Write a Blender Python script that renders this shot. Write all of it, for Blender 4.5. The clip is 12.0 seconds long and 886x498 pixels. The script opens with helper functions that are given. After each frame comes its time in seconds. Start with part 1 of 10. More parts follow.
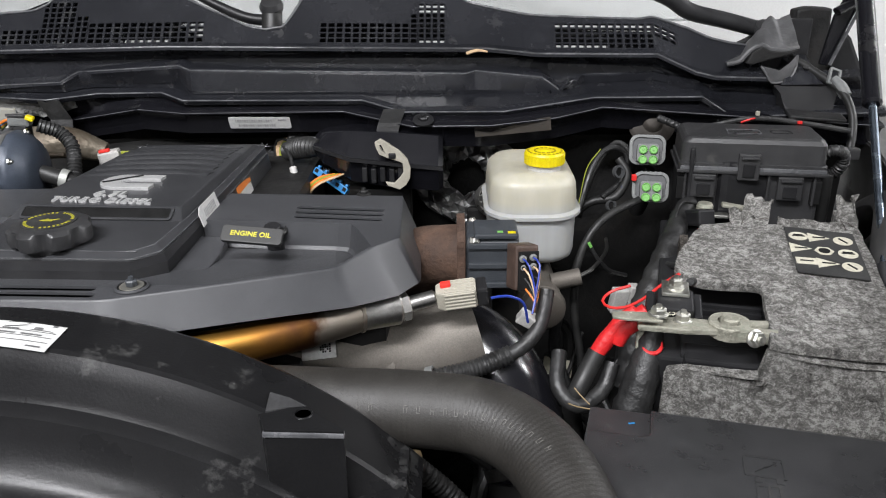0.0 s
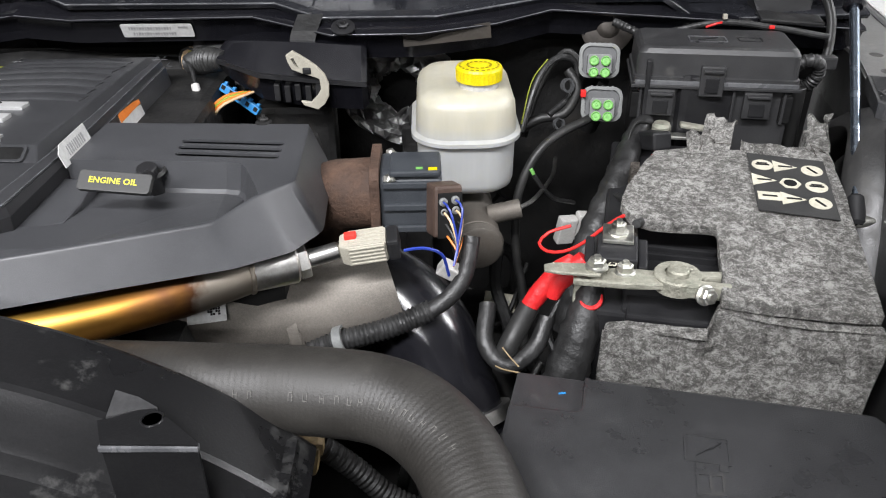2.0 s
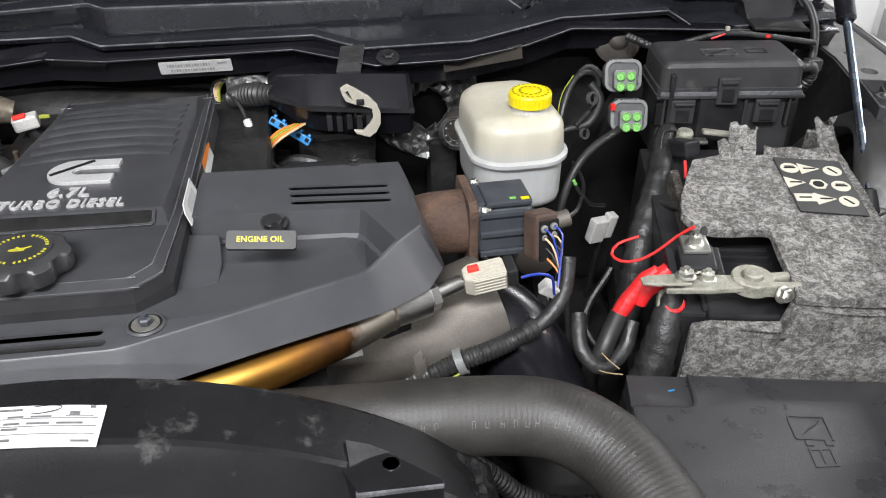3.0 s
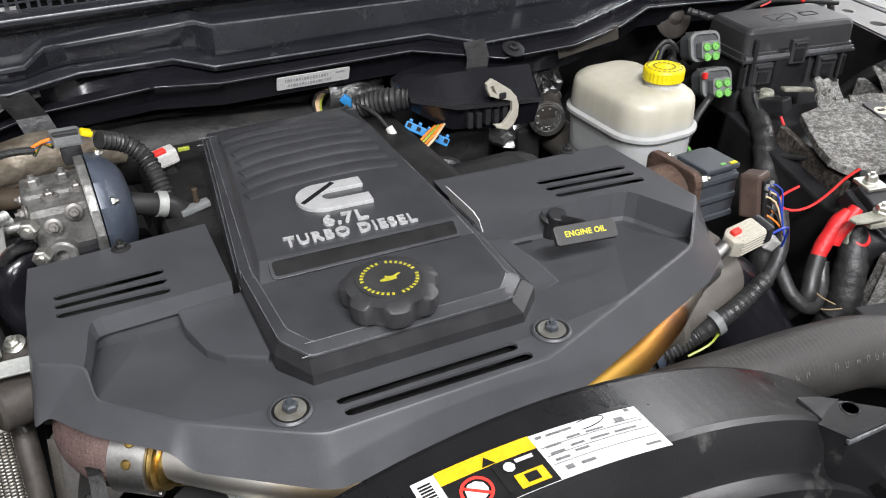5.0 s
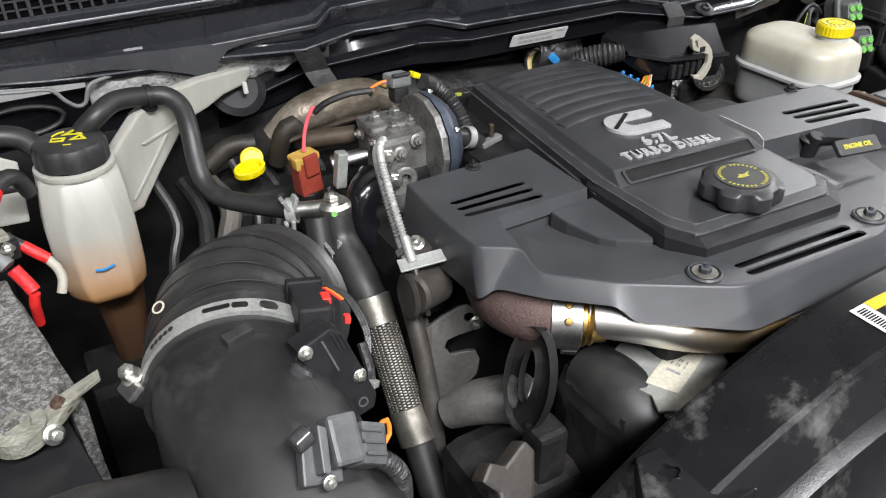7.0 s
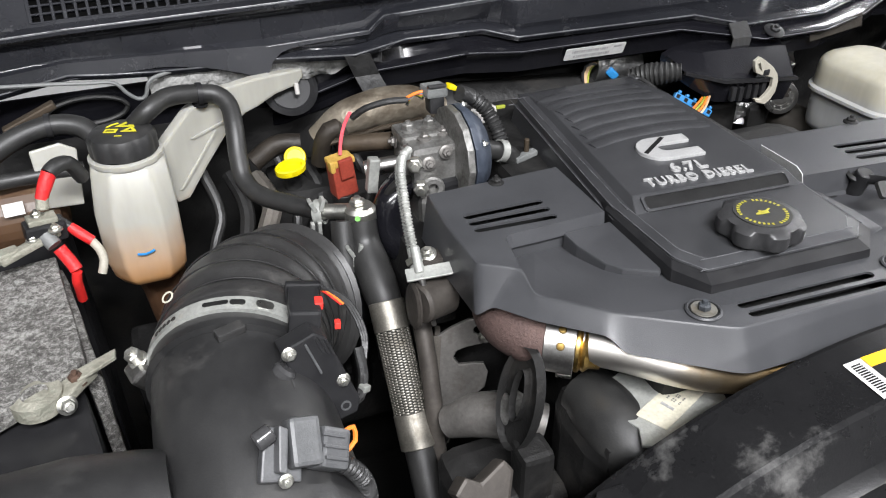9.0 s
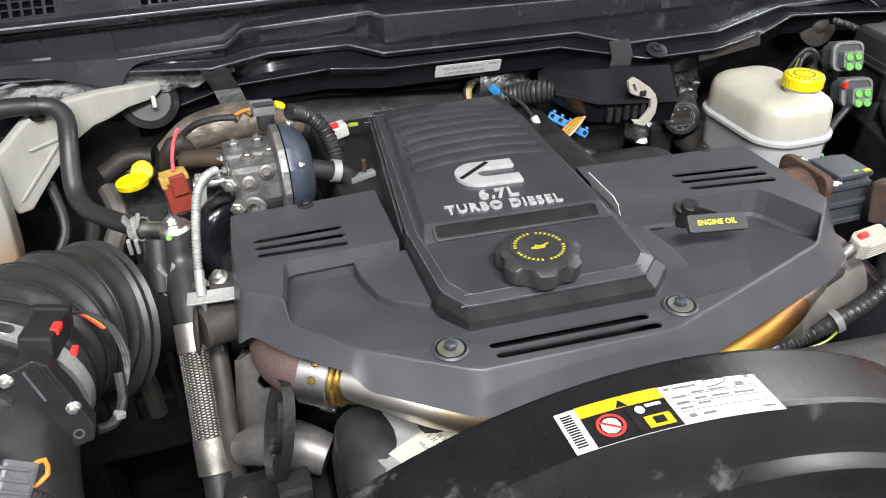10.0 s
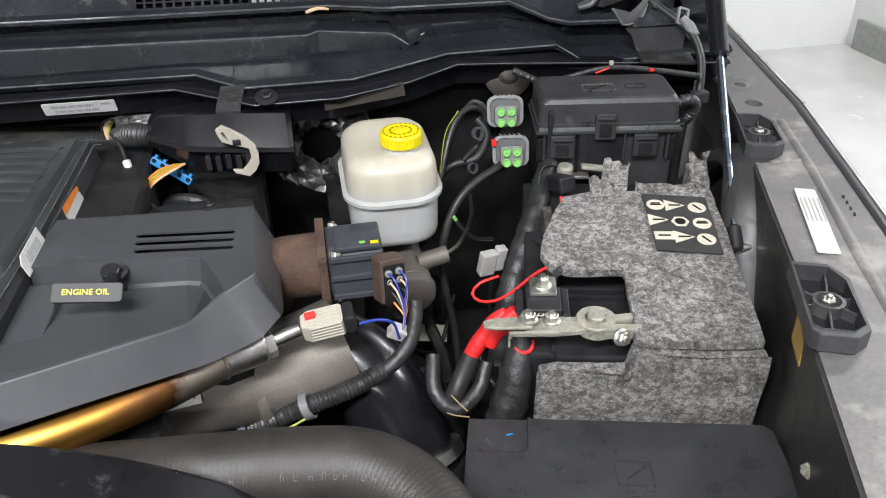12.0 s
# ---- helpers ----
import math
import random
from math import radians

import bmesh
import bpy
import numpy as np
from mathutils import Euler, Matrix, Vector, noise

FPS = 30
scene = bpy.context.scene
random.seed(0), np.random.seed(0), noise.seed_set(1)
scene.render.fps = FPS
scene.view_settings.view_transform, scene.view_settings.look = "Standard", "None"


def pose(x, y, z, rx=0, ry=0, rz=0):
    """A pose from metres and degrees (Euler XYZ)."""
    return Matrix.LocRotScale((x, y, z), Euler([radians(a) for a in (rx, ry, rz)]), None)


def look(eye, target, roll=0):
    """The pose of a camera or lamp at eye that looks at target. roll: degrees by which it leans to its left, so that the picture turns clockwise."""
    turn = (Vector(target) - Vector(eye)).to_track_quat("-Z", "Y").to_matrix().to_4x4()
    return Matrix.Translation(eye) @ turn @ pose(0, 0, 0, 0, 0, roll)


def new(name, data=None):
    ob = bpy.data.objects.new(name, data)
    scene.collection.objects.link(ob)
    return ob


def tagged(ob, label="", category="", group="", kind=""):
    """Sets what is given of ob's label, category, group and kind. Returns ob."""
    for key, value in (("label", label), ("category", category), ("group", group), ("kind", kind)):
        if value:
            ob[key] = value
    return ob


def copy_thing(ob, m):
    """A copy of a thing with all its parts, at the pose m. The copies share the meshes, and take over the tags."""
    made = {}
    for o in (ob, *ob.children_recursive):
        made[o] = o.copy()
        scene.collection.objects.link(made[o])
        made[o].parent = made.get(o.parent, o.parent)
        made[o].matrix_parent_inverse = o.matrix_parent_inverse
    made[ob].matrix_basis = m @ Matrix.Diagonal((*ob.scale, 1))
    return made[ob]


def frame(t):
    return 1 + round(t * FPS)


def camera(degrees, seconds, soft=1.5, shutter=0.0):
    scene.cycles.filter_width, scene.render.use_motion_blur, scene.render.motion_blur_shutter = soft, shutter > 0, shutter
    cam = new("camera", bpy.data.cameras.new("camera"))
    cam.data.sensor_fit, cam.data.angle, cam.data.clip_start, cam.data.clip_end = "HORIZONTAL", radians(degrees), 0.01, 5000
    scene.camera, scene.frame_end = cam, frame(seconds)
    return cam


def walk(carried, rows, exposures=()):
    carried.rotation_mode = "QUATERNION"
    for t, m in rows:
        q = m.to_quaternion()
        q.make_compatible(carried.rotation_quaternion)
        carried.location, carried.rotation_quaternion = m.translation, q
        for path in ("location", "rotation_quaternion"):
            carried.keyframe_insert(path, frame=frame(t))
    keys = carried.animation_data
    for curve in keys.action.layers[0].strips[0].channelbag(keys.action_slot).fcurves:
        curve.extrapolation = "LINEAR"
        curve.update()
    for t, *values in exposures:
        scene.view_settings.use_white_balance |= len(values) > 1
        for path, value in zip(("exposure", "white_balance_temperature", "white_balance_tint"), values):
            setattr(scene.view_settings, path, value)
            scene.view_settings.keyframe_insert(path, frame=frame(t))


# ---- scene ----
cam = camera(59.24, 12.0, soft=1.1)
PATH = [
    (0, (0.0101, 0.0018, 1.6169), (-0.0183, 1.8583, 0.8734), -0.74),
    (0.5, (0.0634, 0.0463, 1.5865), (0.0231, 1.8964, 0.8278), -0.84),
    (1, (0.0886, 0.0858, 1.5774), (0.0501, 1.9039, 0.7449), -0.87),
    (1.5, (0.0953, 0.1181, 1.5770), (0.0646, 1.8935, 0.6566), -0.92),
    (2, (0.0679, 0.1203, 1.6156), (0.0962, 1.8544, 0.6195), -0.74),
    (2.5, (-0.0185, 0.1064, 1.6658), (0.1262, 1.8057, 0.6210), -0.91),
    (2.7, (-0.0639, 0.1057, 1.6806), (0.1354, 1.7946, 0.6281), -0.87),
    (3.1, (-0.1381, 0.1122, 1.6995), (0.1677, 1.7729, 0.6278), -1.02),
    (3.5, (-0.2158, 0.1450, 1.6955), (0.2167, 1.7725, 0.6165), -0.96),
    (3.9, (-0.2967, 0.1828, 1.6856), (0.2552, 1.7742, 0.6073), -0.88),
    (4.3, (-0.3794, 0.2095, 1.6837), (0.2600, 1.7694, 0.6075), -0.98),
    (4.5, (-0.4092, 0.2240, 1.6766), (0.2664, 1.7724, 0.6060), -1.01),
    (5, (-0.5305, 0.2405, 1.6976), (0.2271, 1.7463, 0.6213), -0.90),
    (5.5, (-0.6370, 0.2452, 1.7093), (0.1770, 1.7181, 0.6286), -0.87),
    (6, (-0.7119, 0.2576, 1.7098), (0.1292, 1.7142, 0.6278), -0.88),
    (6.5, (-0.8063, 0.2520, 1.7188), (0.0397, 1.7073, 0.6388), -0.89),
    (7, (-0.8910, 0.2662, 1.7029), (-0.0629, 1.7284, 0.6183), -0.81),
    (7.2, (-0.9125, 0.2676, 1.6973), (-0.1022, 1.7417, 0.6155), -0.91),
    (7.6, (-0.9543, 0.2701, 1.6969), (-0.1839, 1.7609, 0.6088), -0.89),
    (8, (-0.9620, 0.2626, 1.7068), (-0.2455, 1.7775, 0.6151), -0.69),
    (8.4, (-0.9323, 0.2505, 1.7195), (-0.2738, 1.7885, 0.6236), -0.57),
    (8.8, (-0.8618, 0.2368, 1.7276), (-0.2499, 1.7912, 0.6278), -0.77),
    (9, (-0.8183, 0.2295, 1.7228), (-0.2224, 1.7946, 0.6295), -0.97),
    (9.5, (-0.7027, 0.2170, 1.7208), (-0.1453, 1.7971, 0.6287), -1.10),
    (10, (-0.5948, 0.1801, 1.7287), (-0.0914, 1.7797, 0.6388), -1.17),
    (10.5, (-0.4525, 0.1299, 1.7384), (-0.0021, 1.7605, 0.6715), -1.41),
    (11, (-0.3012, 0.0925, 1.7338), (0.0749, 1.7488, 0.6778), -1.42),
    (11.5, (-0.1411, 0.0906, 1.7311), (0.1670, 1.7647, 0.6812), -1.56),
    (12, (0.0277, 0.0945, 1.7276), (0.3090, 1.7751, 0.6803), -1.59),
]
walk(cam, [(t, look(eye, target, roll)) for t, eye, target, roll in PATH],
     [(0, -0.3), (0.5, 0.0), (1.5, 0.0), (2.5, 0.03), (4.5, 0.0), (6, -0.08), (7, -0.08), (9, 0.1), (10, 0.18), (10.5, 0.18), (12, -0.03)])

# ---- light and world ----
world = bpy.data.worlds.new("showroom_world")
scene.world = world
world.use_nodes = True
world.node_tree.nodes["Background"].inputs[0].default_value = (0.9, 0.94, 1.0, 1)
world.node_tree.nodes["Background"].inputs[1].default_value = 0.14


def area_lamp(x, y, z, sx, sy, watts, rx=0, ry=0, rz=0, colour=(0.985, 0.985, 1.015)):
    lamp = bpy.data.lights.new("unseen_lamp", "AREA")
    lamp.shape, lamp.size, lamp.size_y, lamp.energy, lamp.color = "RECTANGLE", sx, sy, watts, colour
    ob = new("unseen_lamp", lamp)
    ob.matrix_basis = pose(x, y, z, rx, ry, rz)
    return ob


# Unseen lamps placed for the shading; the x 3.2 pair brightens the east wall.
for lx, ly, watts in ((-0.45, -0.85, 135), (-1.5, -1.1, 110), (-0.6, -3.0, 100), (3.2, 0.4, 108), (3.2, 2.6, 74)):
    area_lamp(lx, ly, 3.34, 1.2, 0.3, watts)


# ---- materials ----
def mat(name, c1, c2, scale=40, rough=(0.45, 0.6), metal=0.0, bump=0.15, bump_scale=300, dust=None, dust_scale=9, dust_at=0.6,
        stretch=(1, 1, 1), coat=0.0, detail=6, depth=0.001, fine=None, gloss=0.5):
    """A surface with two scales of change in colour, roughness and relief, and blotches of dust or dirt."""
    m = bpy.data.materials.new(name)
    m.use_nodes = True
    nt = m.node_tree
    bsdf = nt.nodes["Principled BSDF"]
    tc = nt.nodes.new("ShaderNodeTexCoord")
    mp = nt.nodes.new("ShaderNodeMapping")
    mp.inputs["Scale"].default_value = stretch
    nt.links.new(tc.outputs["Object"], mp.inputs["Vector"])

    def noise_node(s, d=6.0, r=0.6):
        n = nt.nodes.new("ShaderNodeTexNoise")
        n.inputs["Scale"].default_value, n.inputs["Detail"].default_value, n.inputs["Roughness"].default_value = s, d, r
        nt.links.new(mp.outputs["Vector"], n.inputs["Vector"])
        return n

    def ramp(src, lo, hi, a, b):
        r = nt.nodes.new("ShaderNodeValToRGB")
        r.color_ramp.elements[0].position, r.color_ramp.elements[1].position = lo, hi
        r.color_ramp.elements[0].color, r.color_ramp.elements[1].color = a, b
        nt.links.new(src, r.inputs["Fac"])
        return r

    big, small = noise_node(scale, detail), noise_node(fine or bump_scale, 4)
    col = ramp(big.outputs["Fac"], 0.32, 0.68, (*c1, 1), (*c2, 1))
    out = col.outputs["Color"]
    rg = ramp(big.outputs["Fac"], 0.3, 0.7, (rough[0],) * 3 + (1,), (rough[1],) * 3 + (1,))
    rout = rg.outputs["Color"]
    grain = nt.nodes.new("ShaderNodeMix")
    grain.data_type, grain.blend_type = "RGBA", "OVERLAY"
    grain.inputs["Factor"].default_value = 0.35
    nt.links.new(out, grain.inputs["A"])
    nt.links.new(small.outputs["Fac"], grain.inputs["B"])
    out = grain.outputs["Result"]
    if dust:
        dn = noise_node(dust_scale, 9, 0.68)
        mask = ramp(dn.outputs["Fac"], dust_at - 0.07, dust_at + 0.12, (0, 0, 0, 1), (1, 1, 1, 1))
        mix = nt.nodes.new("ShaderNodeMix")
        mix.data_type = "RGBA"
        nt.links.new(mask.outputs["Color"], mix.inputs["Factor"])
        nt.links.new(out, mix.inputs["A"])
        mix.inputs["B"].default_value = (*dust, 1)
        out = mix.outputs["Result"]
        rmix = nt.nodes.new("ShaderNodeMix")
        rmix.data_type = "RGBA"
        nt.links.new(mask.outputs["Color"], rmix.inputs["Factor"])
        nt.links.new(rout, rmix.inputs["A"])
        rmix.inputs["B"].default_value = (0.8, 0.8, 0.8, 1)
        rout = rmix.outputs["Result"]
    nt.links.new(out, bsdf.inputs["Base Color"])
    nt.links.new(rout, bsdf.inputs["Roughness"])
    bsdf.inputs["Metallic"].default_value = metal
    bsdf.inputs["Coat Weight"].default_value = coat
    bsdf.inputs["Specular IOR Level"].default_value = gloss
    if bump:
        bp = nt.nodes.new("ShaderNodeBump")
        bp.inputs["Strength"].default_value, bp.inputs["Distance"].default_value = bump, depth
        fine_noise = noise_node(bump_scale, 3)
        nt.links.new(fine_noise.outputs["Fac"], bp.inputs["Height"])
        nt.links.new(bp.outputs["Normal"], bsdf.inputs["Normal"])
    return m


def g(v, t=0.0):
    return (v * (1 + t), v, v * (1 - t))


M = {}
M["cover"] = mat("moulded_grey_plastic", (0.039, 0.040, 0.043), (0.052, 0.053, 0.0568), 14, (0.3, 0.42), bump=0.3, bump_scale=1600, depth=0.0004, dust=(0.07, 0.07, 0.069), dust_scale=24, dust_at=0.71, gloss=0.38)
M["panel"] = mat("ribbed_panel_plastic", (0.030, 0.0306, 0.0328), (0.042, 0.0427, 0.0455), 16, (0.27, 0.38), bump=0.3, bump_scale=1600, depth=0.0004, dust=(0.05, 0.0495, 0.047), dust_scale=40, dust_at=0.72)
M["black"] = mat("black_plastic", (0.011, 0.011, 0.012), (0.019, 0.019, 0.02), 30, (0.33, 0.5), bump=0.2, bump_scale=900, depth=0.0005, dust=(0.035, 0.034, 0.031), dust_at=0.7, gloss=0.32)
M["fuse"] = mat("dusty_black_plastic", (0.023, 0.023, 0.024), (0.035, 0.035, 0.036), 25, (0.34, 0.48), bump=0.3, bump_scale=900, depth=0.0005, dust=(0.06, 0.058, 0.054), dust_scale=30, dust_at=0.66)
M["cowl"] = mat("cowl_black_plastic", (0.010, 0.0106, 0.013), (0.0175, 0.0182, 0.0218), 6, (0.19, 0.31), bump=0.12, bump_scale=700, depth=0.0004, dust=(0.04, 0.04, 0.039), dust_scale=22, dust_at=0.66)
M["paint"] = mat("black_body_paint", (0.006, 0.006, 0.008), (0.009, 0.009, 0.011), 8, (0.16, 0.28), bump=0.03, bump_scale=200, dust=(0.03, 0.029, 0.027), dust_at=0.7)
M["shroud"] = mat("fan_shroud_plastic", (0.007, 0.007, 0.0075), (0.0115, 0.0115, 0.012), 10, (0.24, 0.36), bump=0.15, bump_scale=500, dust=(0.12, 0.119, 0.115), dust_scale=13, dust_at=0.655, gloss=0.24)
M["rubber"] = mat("black_rubber", (0.014, 0.014, 0.014), (0.024, 0.024, 0.023), 35, (0.38, 0.55), bump=0.2, bump_scale=500, dust=(0.045, 0.043, 0.038), dust_at=0.68)
M["hose"] = mat("braided_rubber_hose", (0.016, 0.0147, 0.0130), (0.024, 0.0222, 0.0195), 20, (0.45, 0.6), bump=0.3, bump_scale=700, dust=(0.045, 0.042, 0.036), dust_at=0.68)
M["loom"] = mat("loom_tape", (0.012, 0.012, 0.012), (0.024, 0.024, 0.024), 60, (0.36, 0.56), bump=0.6, bump_scale=130, depth=0.002)
M["dark"] = mat("grimy_dark_metal", (0.006, 0.006, 0.006), (0.015, 0.0145, 0.014), 18, (0.5, 0.75), metal=0.2, bump=0.6, bump_scale=120, depth=0.002, dust=(0.03, 0.026, 0.021), dust_at=0.64)
M["steel"] = mat("brushed_steel", (0.45, 0.44, 0.42), (0.6, 0.59, 0.57), 30, (0.25, 0.42), metal=1.0, bump=0.1, bump_scale=400, dust=(0.25, 0.22, 0.18), dust_at=0.7)
M["zinc"] = mat("zinc_plated_steel", (0.5, 0.5, 0.46), (0.66, 0.65, 0.6), 60, (0.3, 0.5), metal=1.0, bump=0.15, bump_scale=500, dust=(0.3, 0.24, 0.14), dust_at=0.66)
M["cast"] = mat("cast_aluminium", (0.125, 0.114, 0.1), (0.195, 0.178, 0.157), 18, (0.5, 0.68), metal=0.6, bump=0.45, bump_scale=600, depth=0.0008, dust=(0.14, 0.12, 0.1), dust_at=0.64)
M["casting"] = mat("bright_casting", (0.17, 0.168, 0.16), (0.3, 0.297, 0.285), 60, (0.4, 0.6), metal=0.75, bump=0.5, bump_scale=420, depth=0.001, dust=(0.09, 0.085, 0.075), dust_scale=40, dust_at=0.56)
M["rust"] = mat("rusty_cast_iron", (0.042, 0.025, 0.018), (0.095, 0.055, 0.037), 55, (0.7, 0.9), metal=0.2, bump=0.8, bump_scale=260, depth=0.002, dust=(0.13, 0.09, 0.065), dust_scale=30, dust_at=0.64)
M["brown_iron"] = mat("brown_cast_elbow", (0.075, 0.048, 0.043), (0.115, 0.075, 0.066), 50, (0.6, 0.8), metal=0.3, bump=0.8, bump_scale=420, depth=0.0015)
M["bluegrey"] = mat("blue_grey_housing", (0.034, 0.043, 0.06), (0.05, 0.06, 0.08), 25, (0.35, 0.5), metal=0.2, bump=0.15, bump_scale=500, dust=(0.16, 0.16, 0.16), dust_at=0.68)
M["motor"] = mat("valve_motor_plastic", (0.03, 0.034, 0.04), (0.045, 0.05, 0.056), 30, (0.4, 0.55), bump=0.2, bump_scale=700)
M["yellow"] = mat("yellow_plastic", (0.6, 0.48, 0.0), (0.68, 0.55, 0.004), 40, (0.35, 0.5), bump=0.1, bump_scale=500, dust=(0.45, 0.34, 0.03), dust_at=0.72)
M["red"] = mat("red_tape", (0.5, 0.012, 0.015), (0.62, 0.02, 0.02), 70, (0.4, 0.6), bump=0.5, bump_scale=180, depth=0.002)
M["redwire"] = mat("red_wire", (0.6, 0.02, 0.02), (0.7, 0.03, 0.025), 90, (0.35, 0.45), bump=0)
M["orange"] = mat("orange_wire", (0.62, 0.16, 0.02), (0.72, 0.21, 0.03), 90, (0.35, 0.45), bump=0)
M["pink"] = mat("pink_wire", (0.8, 0.1, 0.13), (0.85, 0.14, 0.17), 90, (0.35, 0.45), bump=0)
M["bluewire"] = mat("blue_wire", (0.012, 0.03, 0.22), (0.02, 0.045, 0.3), 90, (0.35, 0.45), bump=0)
M["greenwire"] = mat("green_yellow_wire", (0.2, 0.24, 0.02), (0.32, 0.34, 0.05), 190, (0.35, 0.45), bump=0)
M["tanwire"] = mat("tan_wire", (0.5, 0.35, 0.2), (0.6, 0.42, 0.26), 90, (0.35, 0.45), bump=0)
M["blueclip"] = mat("blue_connector_plastic", (0.015, 0.16, 0.4), (0.025, 0.21, 0.48), 50, (0.35, 0.5), bump=0.1, bump_scale=400)
M["greenpin"] = mat("green_seal_plug", (0.13, 0.36, 0.08), (0.18, 0.43, 0.11), 80, (0.35, 0.5), bump=0)
M["connector"] = mat("grey_connector_plastic", (0.11, 0.115, 0.115), (0.16, 0.165, 0.16), 50, (0.45, 0.6), bump=0.2, bump_scale=500, dust=(0.12, 0.11, 0.1), dust_at=0.66)
M["ivory"] = mat("ivory_connector_plastic", (0.31, 0.29, 0.24), (0.38, 0.36, 0.3), 40, (0.4, 0.55), bump=0.15, bump_scale=500)
M["white"] = mat("white_plastic", (0.4, 0.39, 0.37), (0.48, 0.47, 0.45), 40, (0.4, 0.55), bump=0.15, bump_scale=400, dust=(0.35, 0.31, 0.25), dust_at=0.66)
M["brownbox"] = mat("brown_connector_plastic", (0.045, 0.03, 0.024), (0.07, 0.045, 0.035), 60, (0.4, 0.55), bump=0.15, bump_scale=400)
M["redbrown"] = mat("red_brown_switch", (0.2, 0.03, 0.02), (0.26, 0.045, 0.027), 40, (0.35, 0.5), bump=0.1, bump_scale=400)
M["ochre"] = mat("ochre_plastic", (0.4, 0.25, 0.05), (0.5, 0.32, 0.08), 60, (0.4, 0.55), bump=0.1, bump_scale=400)
M["paper"] = mat("white_label_paper", (0.47, 0.47, 0.46), (0.52, 0.52, 0.51), 30, (0.4, 0.5), bump=0.05, bump_scale=300)
# Black for print and insets, and for shade put into holes and slots.
M["inkshade"] = mat("black_ink_and_shade", (0.006, 0.006, 0.006), (0.012, 0.012, 0.012), 60, (0.5, 0.6), bump=0, gloss=0.15)
M["hoseink"] = mat("worn_hose_ink", (0.042, 0.04, 0.037), (0.11, 0.106, 0.097), 500, (0.55, 0.65), bump=0)
M["washer"] = mat("dull_washer", (0.12, 0.118, 0.105), (0.2, 0.195, 0.175), 90, (0.45, 0.6), metal=0.5, bump=0.2, bump_scale=400, dust=(0.12, 0.1, 0.07), dust_scale=40, dust_at=0.6)
M["greyink"] = mat("grey_ink", (0.22, 0.22, 0.22), (0.32, 0.32, 0.32), 300, (0.45, 0.55), bump=0)
M["stickerblack"] = mat("black_sticker", (0.018, 0.018, 0.018), (0.028, 0.028, 0.027), 40, (0.45, 0.6), bump=0.1, bump_scale=500, dust=(0.08, 0.075, 0.06), dust_at=0.68)
M["cream"] = mat("cream_print", (0.44, 0.42, 0.33), (0.5, 0.475, 0.39), 60, (0.5, 0.6), bump=0)
M["yellowprint"] = mat("yellow_print", (0.5, 0.46, 0.02), (0.58, 0.52, 0.03), 60, (0.45, 0.55), bump=0)
M["redprint"] = mat("red_print", (0.7, 0.03, 0.02), (0.78, 0.04, 0.03), 60, (0.45, 0.55), bump=0)
M["silver"] = mat("satin_silver_paint", (0.5, 0.5, 0.5), (0.6, 0.6, 0.59), 50, (0.3, 0.42), metal=0.45, bump=0.1, bump_scale=600, dust=(0.35, 0.34, 0.32), dust_at=0.75)
M["lead"] = mat("oxidised_lead_terminal", (0.24, 0.235, 0.19), (0.38, 0.37, 0.31), 70, (0.5, 0.75), metal=0.5, bump=0.8, bump_scale=300, depth=0.002, dust=(0.28, 0.3, 0.24), dust_scale=40, dust_at=0.58)
M["foil"] = mat("crumpled_foil", (0.19, 0.19, 0.19), (0.36, 0.36, 0.355), 30, (0.26, 0.42), metal=0.9, bump=0.6, bump_scale=60, depth=0.006)
M["insul"] = mat("grey_insulation_wool", (0.16, 0.16, 0.155), (0.36, 0.36, 0.345), 90, (0.85, 0.95), bump=1.0, bump_scale=160, depth=0.004, dust=(0.12, 0.12, 0.11), dust_scale=30, dust_at=0.6)
M["shield"] = mat("stained_heat_shield", (0.013, 0.0105, 0.008), (0.034, 0.027, 0.02), 12, (0.5, 0.7), metal=0.3, bump=0.5, bump_scale=60, depth=0.003, dust=(0.03, 0.022, 0.015), dust_at=0.58)
M["tan"] = mat("tan_heat_shield_metal", (0.036, 0.027, 0.018), (0.075, 0.056, 0.038), 14, (0.45, 0.65), metal=0.4, bump=0.4, bump_scale=90, depth=0.002, dust=(0.07, 0.05, 0.03), dust_at=0.6)
M["galv"] = mat("galvanised_plate", (0.3, 0.31, 0.29), (0.42, 0.425, 0.4), 26, (0.45, 0.65), metal=0.5, bump=0.15, bump_scale=300, dust=(0.4, 0.32, 0.2), dust_at=0.72)
M["fender"] = mat("dusty_grey_fender_paint", (0.11, 0.11, 0.107), (0.17, 0.165, 0.16), 9, (0.4, 0.6), metal=0.3, bump=0.08, bump_scale=300, dust=(0.36, 0.35, 0.33), dust_scale=12, dust_at=0.6)
M["fenderedge"] = mat("dark_grey_body_paint", (0.02, 0.02, 0.022), (0.03, 0.03, 0.032), 8, (0.3, 0.4), bump=0.02, bump_scale=200)
M["strutrod"] = mat("blued_strut_rod", (0.3, 0.36, 0.44), (0.38, 0.44, 0.52), 60, (0.2, 0.3), metal=1.0, bump=0.02)
M["floor"] = mat("polished_light_floor", (0.55, 0.55, 0.54), (0.6, 0.6, 0.59), 1.2, (0.1, 0.2), bump=0.02, bump_scale=4, dust=(0.5, 0.5, 0.49), dust_scale=3, dust_at=0.68, fine=2)
M["wallw"] = mat("white_wall_paint", (0.76, 0.76, 0.75), (0.82, 0.82, 0.81), 1.5, (0.6, 0.75), bump=0.05, bump_scale=80)
